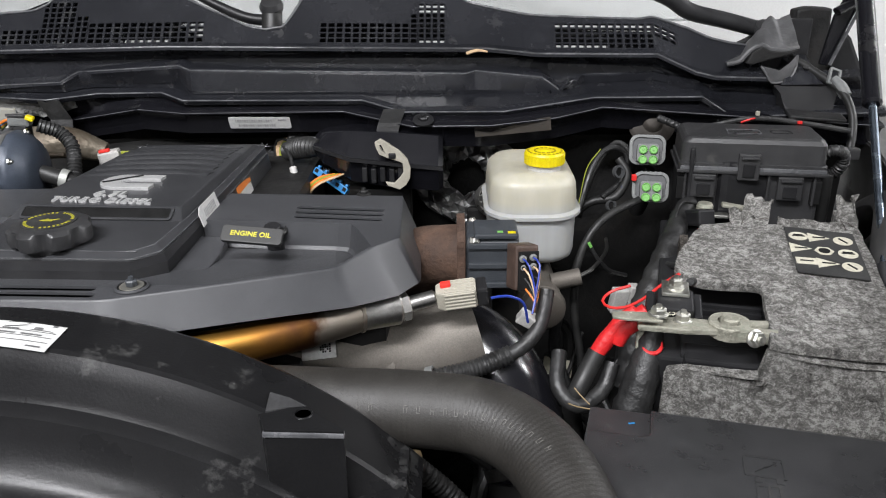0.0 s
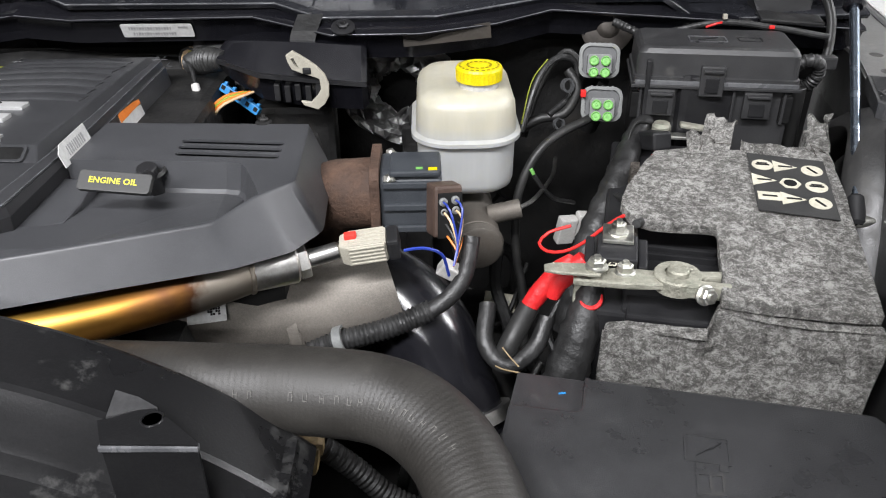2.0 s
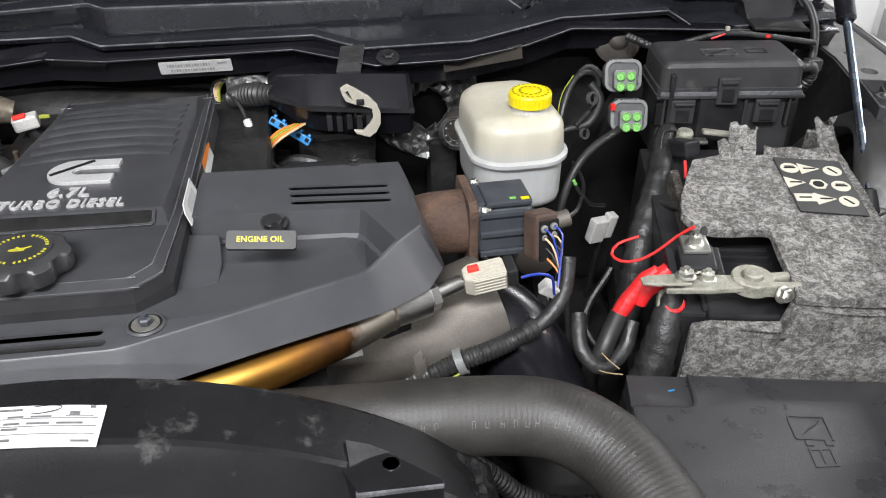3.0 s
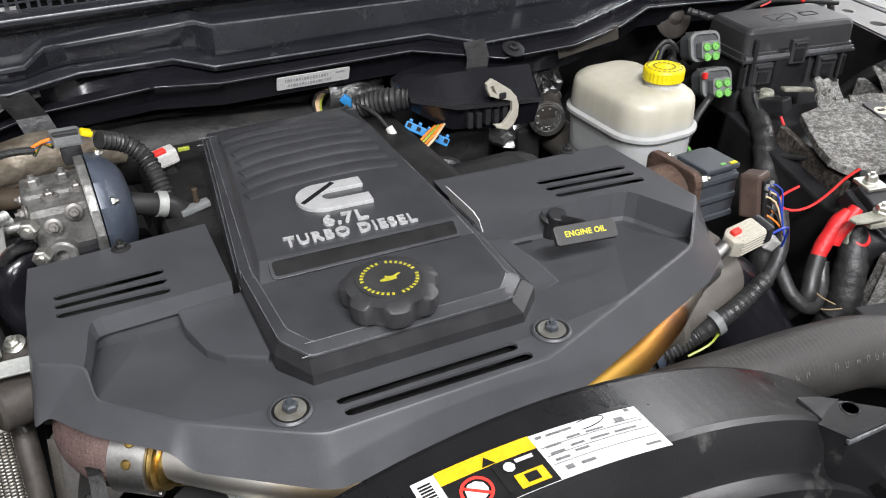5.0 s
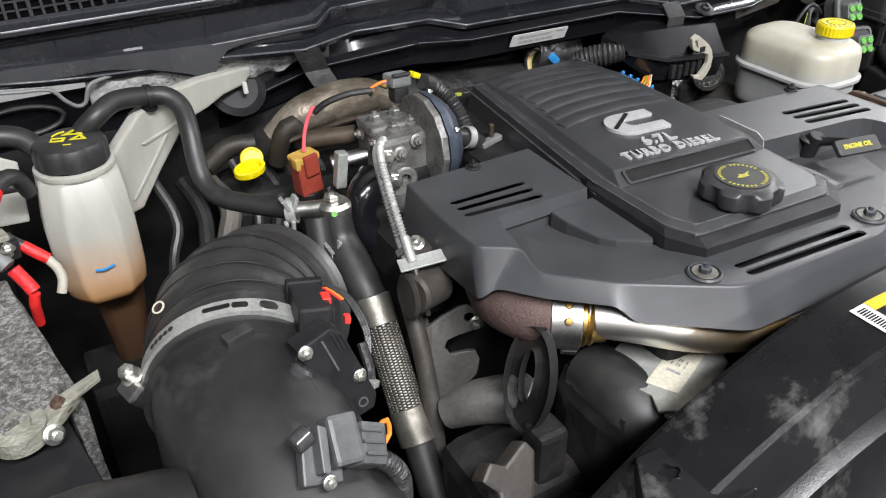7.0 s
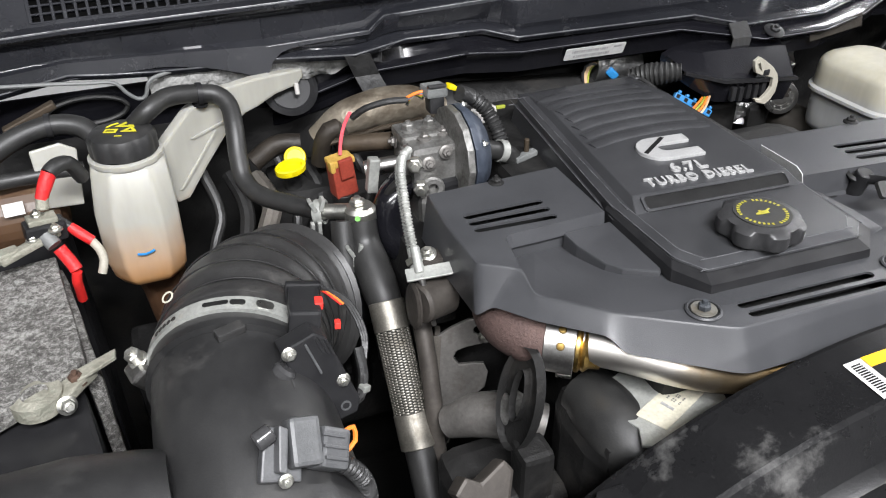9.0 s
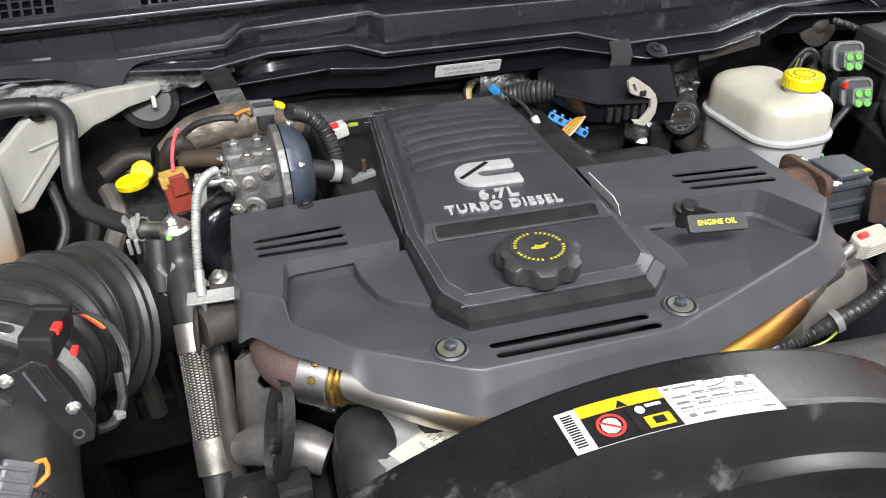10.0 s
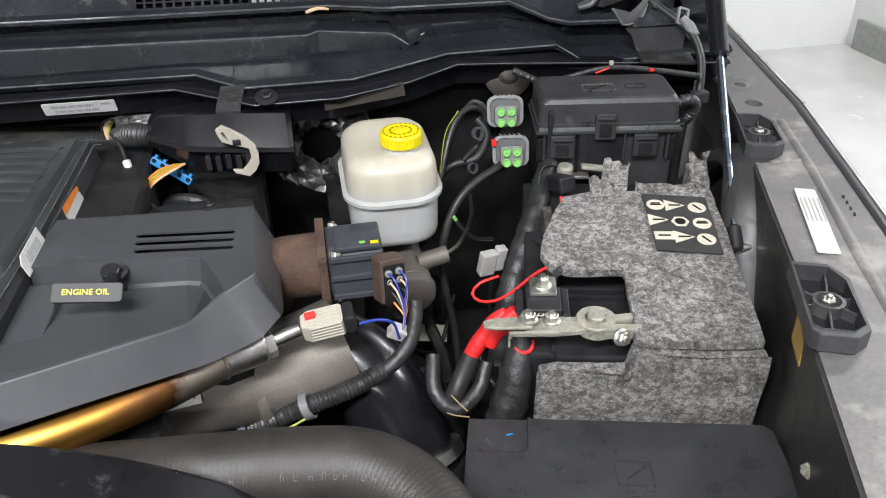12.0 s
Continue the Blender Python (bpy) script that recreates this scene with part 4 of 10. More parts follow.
add_fill(shell, lift(lw), [lift(h) for h in slots_l], 0.0022)
add_fill(shell, lift(rw), [lift(h) for h in slots_r], 0.0022)
step_l = lift(lw[2:9])
step_r = lift(rw[1:7])[::-1]


def drop(edge, into):
    out = []
    tiers = ((0, 0.0), (-0.0125, 0.0032), (-0.0136, 0.0034), (-0.0138, -0.0012), (-0.0275, -0.0012)) if edge is step_l else ((0, 0.0), (-0.024, 0.004), (-0.0275, 0.0065))
    for dz, k in tiers:
        ring = []
        for n_, (x, y, z) in enumerate(edge):
            w = Vector((into[0] - x, into[1] - y)).normalized() * k
            f = (1.0, 1.0, 1.0, 1.0, 0.95, 0.72, 0.62)[n_] if edge is step_l else 0.8 if n_ == 0 else 1.0
            ring.append((x + w.x * f, y + w.y * f, z + dz * f))
        out.append(ring)
    return out


dl, dr = drop(step_l, (-0.48, 0.64)), drop(step_r, (-0.2, 0.64))
add_faces(shell, dl)
add_faces(shell, dr)
shell.faces.new([shell.verts.new(p) for p in (TOP[12], TOP[13], *[r[0] for r in dr[1:]])])
shell.faces.new([shell.verts.new(p) for p in (TOP[4], *[r[-1] for r in dl])])
pocket = [*dl[-1], *TOP[4:13], *dr[-1]]
pocket = [p for k, p in enumerate(pocket) if k == 0 or (Vector(p) - Vector(pocket[k - 1])).length > 1e-4]
add_fill(shell, pocket, [[(*q, 1.344) for q in h] for h in slots_f], 0.0022)
bmesh.ops.remove_doubles(shell, verts=shell.verts, dist=2e-4)
bmesh.ops.recalc_face_normals(shell, faces=shell.faces)
shell.normal_update()
sharp = [e for e in shell.edges if len(e.link_faces) == 2 and e.calc_face_angle(0) > 0.32 and e.calc_length() > 0.002]
bmesh.ops.bevel(shell, geom=sharp, offset=0.0014, segments=2, profile=0.6, affect="EDGES", clamp_overlap=True)
part("shell", shell, M["cover"], cover, angle=40)
# Black sheets under the slots stand in for the shade inside.
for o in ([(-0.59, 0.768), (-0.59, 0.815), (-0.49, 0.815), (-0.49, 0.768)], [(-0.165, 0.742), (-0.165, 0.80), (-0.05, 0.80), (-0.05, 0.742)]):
    part("slot_shade", closed_plate(o, 1.328, 1.330, 0), M["inkshade"], cover)
part("slot_shade", closed_plate([(-0.43, 0.582), (-0.285, 0.578), (-0.285, 0.605), (-0.43, 0.61)], 1.322, 1.324, 0), M["inkshade"], cover)
part("pad", closed_plate([(-0.252, 0.742), (-0.220, 0.737), (-0.2145, 0.69), (-0.2155, 0.658), (-0.252, 0.642)], 1.318, 1.3372, 0.0022), M["cover"], cover)
part("pad", closed_plate([(-0.498, 0.758), (-0.497, 0.735), (-0.4885, 0.700), (-0.479, 0.688), (-0.452, 0.671), (-0.440, 0.69), (-0.442, 0.76)], 1.325, 1.3415, 0.002), M["cover"], cover)
for bx, by, bz in ((-0.455, 0.610, 1.3455), (-0.263, 0.600, 1.3455)):
    part("recess_rim", lathe([(0.0118, -0.001), (0.0122, 0.0008), (0.013, 0.001), (0.0145, -0.0002), (0.0145, -0.001)], (bx, by, bz), seg=36), M["cover"], cover)
    # Black floor paints the shade inside the bolt recess.
    part("recess", lathe([(0.0120, -0.001), (0.0120, 0.0003), (0, 0.0003)], (bx, by, bz), seg=36), M["inkshade"], cover)
    part("washer", lathe([(0.0104, 0.0002), (0.0101, 0.0010), (0.006, 0.0005), (0, 0.0005)], (bx, by, bz), seg=32), M["washer"], cover, "brassy grey dished washer")
    part("bolt", hexbolt((bx, by, bz + 0.0008), r=0.0052, h=0.0052), M["motor"], cover, "dark hexagon bolt")
for bx, by in ((-0.523, 0.853), (-0.09, 0.829)):
    part("bolt", hexbolt((bx, by, 1.352), r=0.005, h=0.005, washer=0.008), M["dark"], cover, "dark cover bolt")

# ---- raised centre panel ----
panel = thing("valve_cover_panel", "dark ribbed plastic valve cover panel with silver emblem and lettering", "engine panel", (-0.35, 0.83, 1.33))


def soft_corners(pts, r=0.012, n=4):
    """Rounds each corner of a closed outline."""
    out = []
    for k, p in enumerate(pts):
        p = Vector(p)
        a = (Vector(pts[k - 1]) - p)
        b = (Vector(pts[(k + 1) % len(pts)]) - p)
        pa, pb = p + a.normalized() * min(r, a.length * 0.4), p + b.normalized() * min(r, b.length * 0.4)
        for i in range(n + 1):
            t = i / n
            out.append(tuple(pa * (1 - t) ** 2 + p * 2 * t * (1 - t) + pb * t * t))
    return out


lipa = [(-0.443, 0.669), (-0.429, 0.643), (-0.277, 0.636), (-0.256, 0.655), (-0.250, 0.76), (-0.246, 1.035), (-0.411, 1.035), (-0.4445, 0.77)]
inner = [(-0.436, 0.674), (-0.424, 0.652), (-0.280, 0.645), (-0.264, 0.662), (-0.256, 0.75), (-0.25, 1.025), (-0.409, 1.025), (-0.438, 0.76)]


def swell(pts, d):
    cx, cy = -0.35, 0.8
    return [(x + d * (1 if x > cx else -1), y + d * (1 if y > cy else -1)) for x, y in pts]


walls = [(swell(lipa, 0.006), 1.322), (swell(lipa, 0.003), 1.3440), (swell(lipa, 0.003), 1.3465), (swell(lipa, 0.0012), 1.3478), (swell(lipa, 0.0006), 1.3545), (lipa, 1.3556), (inner, 1.3592)]
part("base", loft([[(x, y, z) for x, y in soft_corners(r, 0.004, 3)] for r, z in walls]), M["panel"], panel, angle=22)
# Thin pale beads paint the highlights on the panel's edges.
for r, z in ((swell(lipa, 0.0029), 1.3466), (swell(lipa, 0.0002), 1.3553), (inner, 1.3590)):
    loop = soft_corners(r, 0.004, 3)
    part("edge", tube([(x, y, z) for x, y in [*loop, loop[0]]], 0.0005, 6, step=0.02), M["wornglint"], panel, angle=60)
hood_l = [(-0.439, 0.731), (-0.257, 0.720), (-0.248, 1.04), (-0.409, 1.04)]
hood_h = [(-0.432, 0.753), (-0.264, 0.742), (-0.255, 0.95), (-0.406, 0.96)]
up_ = bmesh.new()
vl = [up_.verts.new((x, y, 1.3572)) for x, y in hood_l]
vh = [up_.verts.new((x, y, 1.3685)) for x, y in hood_h]
vb = [up_.verts.new((-0.262, 1.03, 1.3595)), up_.verts.new((-0.398, 1.03, 1.3595))]
up_.faces.new(vh)
up_.faces.new((vl[0], vl[1], vh[1], vh[0]))
up_.faces.new((vh[3], vh[2], vb[0], vb[1]))
up_.faces.new((vl[1], vl[2], vb[0], vh[2], vh[1]))
up_.faces.new((vl[3], vl[0], vh[0], vh[3], vb[1]))
up_.faces.new((vl[2], vl[3], vb[1], vb[0]))
up_.normal_update()
bmesh.ops.bevel(up_, geom=[e for e in up_.edges if len(e.link_faces) == 2 and e.calc_face_angle(0) > 0.3], offset=0.0016, segments=3, profile=0.6, affect="EDGES")
part("hood", up_, M["panel"], panel, angle=25)
# inset band on the step face
bandm = frame_matrix((-0.348, 0.7365, 1.3641), (0.17, -0.011, 0), (0, 0.0225, 0.0125))
part("band", plate(rounded(-0.079, -0.0088, 0.079, 0.0088, 0.004), -0.002, 0.0014, [rounded(-0.0765, -0.0066, 0.0765, 0.0066, 0.003)], bevel=0.0003, m=bandm), M["panel"], panel, "raised frame round the inset band")
part("inset", closed_plate(rounded(-0.0765, -0.0066, 0.0765, 0.0066, 0.003), -0.002, 0.0008, 0, bandm), M["inkshade"], panel, "matt dark inset band")
for i in range(7):
    y = 0.866 + 0.0222 * i
    z = 1.3683 if y < 0.953 else 1.3683 - (y - 0.953) * 0.11
    xl = -0.412 + 0.01 * min(i, 3) / 3
    part("rib", tube([(xl, y - 0.007, z - 0.0008), (-0.375, y + 0.001, z), (-0.335, y + 0.003, z), (-0.30, y + 0.001, z), (-0.268, y - 0.008, z - 0.0008)], 0.0088, 12, flat=0.27), M["panel"], panel)

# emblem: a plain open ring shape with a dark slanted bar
em = frame_matrix((-0.345, 0.8225, 1.3690), (1, -0.085, 0), (0.12, 1, 0))
outer = [(0.030, 0.0235)] + [(-0.010 + 0.0235 * 0.98 * math.cos(a), 0.0235 * math.sin(a)) for a in [math.pi / 2 + math.pi * k / 14 for k in range(15)]] + [(0.030, -0.0235), (0.030, -0.0085)]
inner = [(-0.002 + 0.0085 * math.cos(a), 0.0085 * math.sin(a)) for a in [3 * math.pi / 2 - math.pi * k / 8 for k in range(9)]] + [(0.030, 0.0085)]
part("emblem", closed_plate(outer + inner, -0.001, 0.003, 0.0006, em), M["silver"], panel, "silver open-ring emblem plate")
part("emblem_bar", box((0, 0, 0), (0.044, 0.0045, 0.0004), bevel=0, rot=None), M["inkshade"], panel).matrix_basis = em @ pose(-0.012, 0.006, 0.0033, 0, 0, 40)
tm = lambda x, y, z: frame_matrix((x, y, z), (1, -0.115, 0), (0.1, 1, 0))
words("6.7L", 0.0205, 0.0011, tm(-0.350, 0.7815, 1.3696), M["silver"], panel, label="raised silver lettering", spacing=1.1, weight=0.022, tall=1.05)
words("TURBO DIESEL", 0.0148, 0.0011, tm(-0.352, 0.7605, 1.3696), M["silver"], panel, label="raised silver lettering", spacing=1.17, weight=0.022, tall=1.25)

for hx in (-0.374, -0.355):
    # Flat black disc in place of a hole's shade.
    part("vent_hole", lathe([(0.0026, 0), (0.0026, 0.0004), (0, 0.0004)], (hx, 0.6340 - 0.044 * (hx + 0.374), 1.336), (-0.04, -1, 0.1), 14), M["inkshade"], panel)

# ---- oil filler cap ----
# Added slope; its black carries the shade of the wall below the lip.
part("shaded_wall", loft([[(-0.445, 0.669, 1.3535), (-0.431, 0.641, 1.3535), (-0.276, 0.634, 1.3535), (-0.254, 0.655, 1.3535), (-0.249, 0.76, 1.3535), (-0.41, 0.9, 1.3535), (-0.445, 0.77, 1.3535)],
                    [(-0.449, 0.662, 1.349), (-0.433, 0.630, 1.349), (-0.273, 0.6225, 1.349), (-0.248, 0.647, 1.349), (-0.246, 0.76, 1.349), (-0.41, 0.9, 1.349), (-0.448, 0.77, 1.349)],
                    [(-0.450, 0.660, 1.338), (-0.4335, 0.628, 1.338), (-0.2725, 0.6205, 1.338), (-0.2475, 0.645, 1.338), (-0.246, 0.76, 1.338), (-0.41, 0.9, 1.338), (-0.449, 0.77, 1.338)]]), M["black"], panel, "added black slope standing in for the panel's shaded lower wall", angle=20)
oc = thing("oil_filler_cap", "black knobbed oil filler cap with yellow printing", "filler cap", (-0.359, 0.667, 1.357))
lob = lambda a, h: 1 + 0.085 * (math.cos(7 * a) - 0.25 * math.cos(14 * a)) if 0.004 < h < 0.021 else 1.0
part("grip", lathe([(0.026, 0.0), (0.028, 0.003), (0.0335, 0.006), (0.0345, 0.009), (0.0345, 0.019), (0.0325, 0.022), (0.026, 0.0235), (0.0, 0.0235)], (-0.359, 0.667, 1.357), seg=84, wave=lob), M["fuse"], oc)
part("disc", lathe([(0.0242, 0.0), (0.0242, 0.001), (0.0, 0.001)], (-0.359, 0.667, 1.3805), seg=40), M["stickerblack"], oc)
capm = pose(-0.359, 0.667, 1.3818)
for k in range(34):
    if k % 17 in (0, 8):
        continue
    a = 2 * math.pi * k / 34
    part("print_bar", box((0, 0, 0), (0.0019, 0.0027, 0.0003), bevel=0), M["caplabel"], oc).matrix_basis = capm @ pose(0.0200 * math.cos(a), 0.0200 * math.sin(a), 0, 0, 0, math.degrees(a) + 90)
can = [(-0.011, -0.003), (-0.004, -0.005), (0.006, -0.005), (0.0065, -0.001), (0.013, 0.0025), (0.012, 0.004), (0.004, 0.001), (0.0, 0.0015), (-0.002, 0.004), (-0.004, 0.004), (-0.004, 0.001), (-0.0105, -0.0005)]
part("print_can", closed_plate([(x * 0.72, y * 0.72) for x, y in can], 0, 0.0003, 0, capm), M["caplabel"], oc)

# ---- dipstick ----
ds = thing("oil_dipstick", "black dipstick handle with grey ENGINE OIL tag", "dipstick", (-0.17, 0.734, 1.33))
part("tube", cyl((-0.17, 0.742, 1.30), (-0.171, 0.728, 1.352), 0.0085), M["black"], ds)
part("grip", tube([(-0.171, 0.735, 1.343), (-0.168, 0.72, 1.347), (-0.166, 0.705, 1.352), (-0.168, 0.69, 1.356)], [0.007, 0.005, 0.0045, 0.006], 12), M["black"], ds)
part("ring", lathe([(0.0105, -0.003), (0.0125, 0.0), (0.0105, 0.003), (0.0085, 0)], (-0.17, 0.737, 1.345), (0.05, -0.3, 1)), M["rubber"], ds)
tg = frame_matrix((-0.178, 0.679, 1.3605), (1, -0.1, -0.06), (0.05, 0.75, 0.65))
tag = part("tag", closed_plate(rounded(-0.029, -0.0085, 0.029, 0.0085, 0.003), -0.0025, 0.0025, 0.0008, tg), M["stickerblack"], ds, "dark grey plate")
words("ENGINE OIL", 0.0069, 0.0002, tg @ pose(-0.001, 0, 0.0027), M["yellowprint"], tag, label="yellow printing", spacing=1.05)

# ---- fan shroud ----
shroud = thing("fan_shroud", "black arched plastic fan shroud with dust smears", "fan shroud", (-0.345, 0.45, 0.64))
SC, SZ = -0.345, 0.905


def ring_at(r, y, a0=-46, a1=46, n=60):
    return [(SC + r * math.sin(radians(a0 + (a1 - a0) * k / n)), y, SZ + r * math.cos(radians(a0 + (a1 - a0) * k / n))) for k in range(n + 1)]


prof = [(0.40, 0.535), (0.449, 0.533), (0.456, 0.530), (0.4575, 0.526), (0.4575, 0.474), (0.456, 0.470), (0.4535, 0.4685), (0.443, 0.462), (0.428, 0.458), (0.4235, 0.455), (0.4215, 0.449), (0.419, 0.444), (0.408, 0.441), (0.395, 0.436), (0.382, 0.427), (0.376, 0.418), (0.3745, 0.408), (0.372, 0.404), (0.36, 0.398), (0.33, 0.37), (0.32, 0.345)]
sb = loft([ring_at(r, y) for r, y in prof], closed=False, cap=False)
part("arch", thicken(sb, 0.003), M["shroud"], shroud, angle=30)
part("leg", box((-0.645, 0.46, 0.93), (0.04, 0.13, 0.62), bevel=0.008), M["shroud"], shroud)
part("leg", box((-0.045, 0.46, 0.93), (0.04, 0.13, 0.62), bevel=0.008), M["shroud"], shroud)
part("leg", box((-0.345, 0.36, 0.78), (0.9, 0.04, 0.32), bevel=0.008), M["shroud"], shroud)
# the mounting ear beside the hose
ear = [(-0.140, 0.497), (-0.126, 0.492), (-0.111, 0.486), (-0.097, 0.477), (-0.080, 0.462), (-0.066, 0.449), (-0.066, 0.447), (-0.121, 0.4495), (-0.130, 0.470)]
part("ear", plate(ear, 1.235, 1.305, [[(-0.0975 + 0.0056 * math.cos(a), 0.469 + 0.0056 * math.sin(a)) for a in [2 * math.pi * k / 20 for k in range(20)]]], bevel=0.0), M["shroud"], shroud, "flat mounting ear with a hole")
part("ear_hole_rim", lathe([(0.0056, 0), (0.0058, 0.0008), (0.0066, 0.0008), (0.0072, 0)], (-0.0975, 0.469, 1.3048), seg=24), M["shroud"], shroud)
part("ear_ledge", closed_plate([(-0.1225, 0.4515), (-0.0655, 0.4505), (-0.0655, 0.4462), (-0.1225, 0.4480)], 1.2995, 1.3036, 0.001), M["wornglint"], shroud, "pale grey front ledge of the ear")
# Added facet, lighter and glossier than the shroud, where a pale reflection lies.
part("ear_glint", loft([[(-0.1255, 0.4915, 1.3090), (-0.110, 0.4862, 1.3074), (-0.097, 0.4788, 1.3052), (-0.110, 0.4765, 1.3054), (-0.1245, 0.470, 1.3064)], [(-0.1255, 0.4915, 1.30), (-0.110, 0.4862, 1.30), (-0.097, 0.4788, 1.30), (-0.110, 0.4765, 1.30), (-0.1245, 0.470, 1.30)]]), M["gloss"], shroud, "added glossy facet shaped for the pale reflection on the ear", angle=60)
part("ear", plate([(-0.60, 0.52), (-0.62, 0.49), (-0.60, 0.46), (-0.55, 0.46), (-0.55, 0.52)], 1.24, 1.298, [[(-0.589 + 0.007 * math.cos(a), 0.499 + 0.007 * math.sin(a)) for a in [2 * math.pi * k / 14 for k in range(14)]]], bevel=0.0015), M["shroud"], shroud)

# ---- upper radiator hose ----
rh = thing("radiator_hose", "thick ribbed black rubber radiator hose", "hose", (0.0, 0.54, 1.22))
HOSE = [(-0.26, 0.585, 1.245), (-0.19, 0.572, 1.25), (-0.1, 0.562, 1.252), (-0.02, 0.552, 1.254), (0.035, 0.540, 1.252), (0.072, 0.510, 1.245), (0.093, 0.465, 1.235), (0.102, 0.41, 1.22), (0.10, 0.34, 1.19)]
part("hose", tube(HOSE, 0.0315, 32, step=0.00115, ribs=(0.0046, 0.00008)), M["hose"], rh, angle=60)

# ---- battery (felt wrapped), turned a little ----
BM = pose(0.1956, 0.6575, 1.278, 6.3, 0, -14) @ Matrix.Translation((0, 0, -1.2935))


bat = thing("battery", "car battery wrapped in grey fibre felt with cut-out at the clamp", "battery", (0.36, 0.75, 1.06))
part("case", local(box((0.11, 0.165, 1.155), (0.205, 0.31, 0.19), bevel=0.004), BM), M["black"], bat)
part("case_rim", local(box((0.072, 0.062, 1.248), (0.085, 0.1, 0.012), bevel=0.002), BM), M["black"], bat)
part("felt_top", rumple(local(plate([(0.102, -0.009), (0.16, -0.011), (0.224, -0.009), (0.226, 0.16), (0.225, 0.268), (0.215, 0.262), (0.17, 0.247), (0.125, 0.24), (0.098, 0.252), (0.08, 0.24), (0.05, 0.23), (0.038, 0.197), (0.025, 0.157), (0.019, 0.121), (0.030, 0.097), (0.049, 0.091), (0.104, 0.092)], 1.2815, 1.2935, bevel=0.003), BM)), M["felt"], bat)
part("felt_front", rumple(local(plate([(0.018, 1.07), (0.224, 1.07), (0.226, 1.273), (0.16, 1.2765), (0.104, 1.279), (0.1005, 1.2505), (0.036, 1.2495), (0.018, 1.246)], 0, 0.014, bevel=0.003, m=pose(0, 0.0, 0, 90, 0, 0)), BM)), M["felt"], bat)
part("felt_side", rumple(local(box((0.218, 0.17, 1.17), (0.014, 0.32, 0.215), bevel=0.004), BM)), M["felt"], bat)
part("felt_side", rumple(local(box((0.034, 0.165, 1.165), (0.014, 0.14, 0.22), bevel=0.004), BM)), M["feltdark"], bat, "dark brown-grey felt side")
single("battery_tray", local(box((0.11, 0.17, 1.04), (0.24, 0.36, 0.06), bevel=0.01), BM), M["black"], "black battery tray on the inner wing", "battery tray", kind="structure")
st = part("warning_label", local(closed_plate([(0.143, 0.124), (0.211, 0.118), (0.2125, 0.223), (0.1415, 0.230)], 1.2935, 1.2945, 0), BM), M["stickerblack"], bat, "black label with cream hazard symbols")

# ---- box lid in front of the battery ----
fb = thing("front_box", "black textured plastic box with lid in front of the battery", "box", (0.28, 0.5, 1.0))
FM = pose(0.140, 0.622, -0.010, 0, 0, -14)
part("body", local(box((0.14, -0.12, 1.10), (0.27, 0.25, 0.22), bevel=0.01), FM), M["black"], fb)
part("lid", local(closed_plate([(0.050, 0.0), (0.056, -0.003), (0.264, -0.003), (0.271, -0.01), (0.280, -0.26), (-0.005, -0.26), (-0.005, -0.045), (0.043, -0.044), (0.048, -0.042), (0.050, -0.036)], 1.20, 1.225, 0.003), FM), M["boxlid"], fb)
part("lid_tab", local(closed_plate([(-0.004, 0.0), (0.052, 0.0), (0.052, -0.046), (-0.005, -0.046)], 1.20, 1.2195, 0.0015), FM), M["boxlid"], fb)

# ---- fuse box ----
fz = thing("fuse_box", "dusty black fuse box with latched lid", "fuse box", (0.4, 0.99, 1.27))
ZM = pose(0.303, 0.984, -0.001, 0, 0, -10)
part("lower", local(box((0.088, 0.04, 1.30), (0.172, 0.09, 0.10), bevel=0.005), ZM), M["fuse"], fz)
part("lid", local(loft([[(x, y, z) for x, y in rounded(-0.002 + i, -0.012 + i, 0.178 - i, 0.085 - i, 0.008)] for i, z in ((0.0, 1.337), (0.0, 1.346), (0.002, 1.347), (0.003, 1.372), (0.006, 1.377), (0.009, 1.379))]), ZM), M["fuse"], fz, angle=30)

# ---- brake fluid reservoir ----
br = thing("brake_fluid_reservoir", "milky plastic brake fluid reservoir with yellow cap", "reservoir", (0.108, 0.96, 1.23))


def even_loop(pts, n=72):
    """Spaces points evenly round a closed outline."""
    pts = [Vector(p) for p in pts] + [Vector(pts[0])]
    run = [0.0]
    for a, b in zip(pts[:-1], pts[1:]):
        run.append(run[-1] + (b - a).length)
    at = [run[-1] * k / n for k in range(n)]
    return list(zip(np.interp(at, run, [p.x for p in pts]), np.interp(at, run, [p.y for p in pts])))


def rres(i, z, dx=0.0):
    return [(x, y, z) for x, y in even_loop(rounded(0.052 + i + dx, 0.888 + i, 0.164 - i - dx, 1.05 - i, max(0.012, 0.04 - i), 14))]


part("tank", loft([rres(0.012, 1.238), rres(0.005, 1.243), rres(0.003, 1.25), rres(0.0028, 1.262), rres(0.0025, 1.274), rres(0.0022, 1.286), rres(0.002, 1.296), rres(-0.004, 1.298), rres(-0.004, 1.3025), rres(0.001, 1.305), rres(0.0015, 1.315), rres(0.002, 1.325), rres(0.003, 1.335), rres(0.0045, 1.3395), rres(0.007, 1.343), rres(0.014, 1.348), rres(0.024, 1.3505), rres(0.032, 1.351)]), M["brakepoly"], br, angle=50)
part("neck", cyl((0.122, 0.933, 1.349), (0.122, 0.933, 1.359), 0.021), M["white"], br)
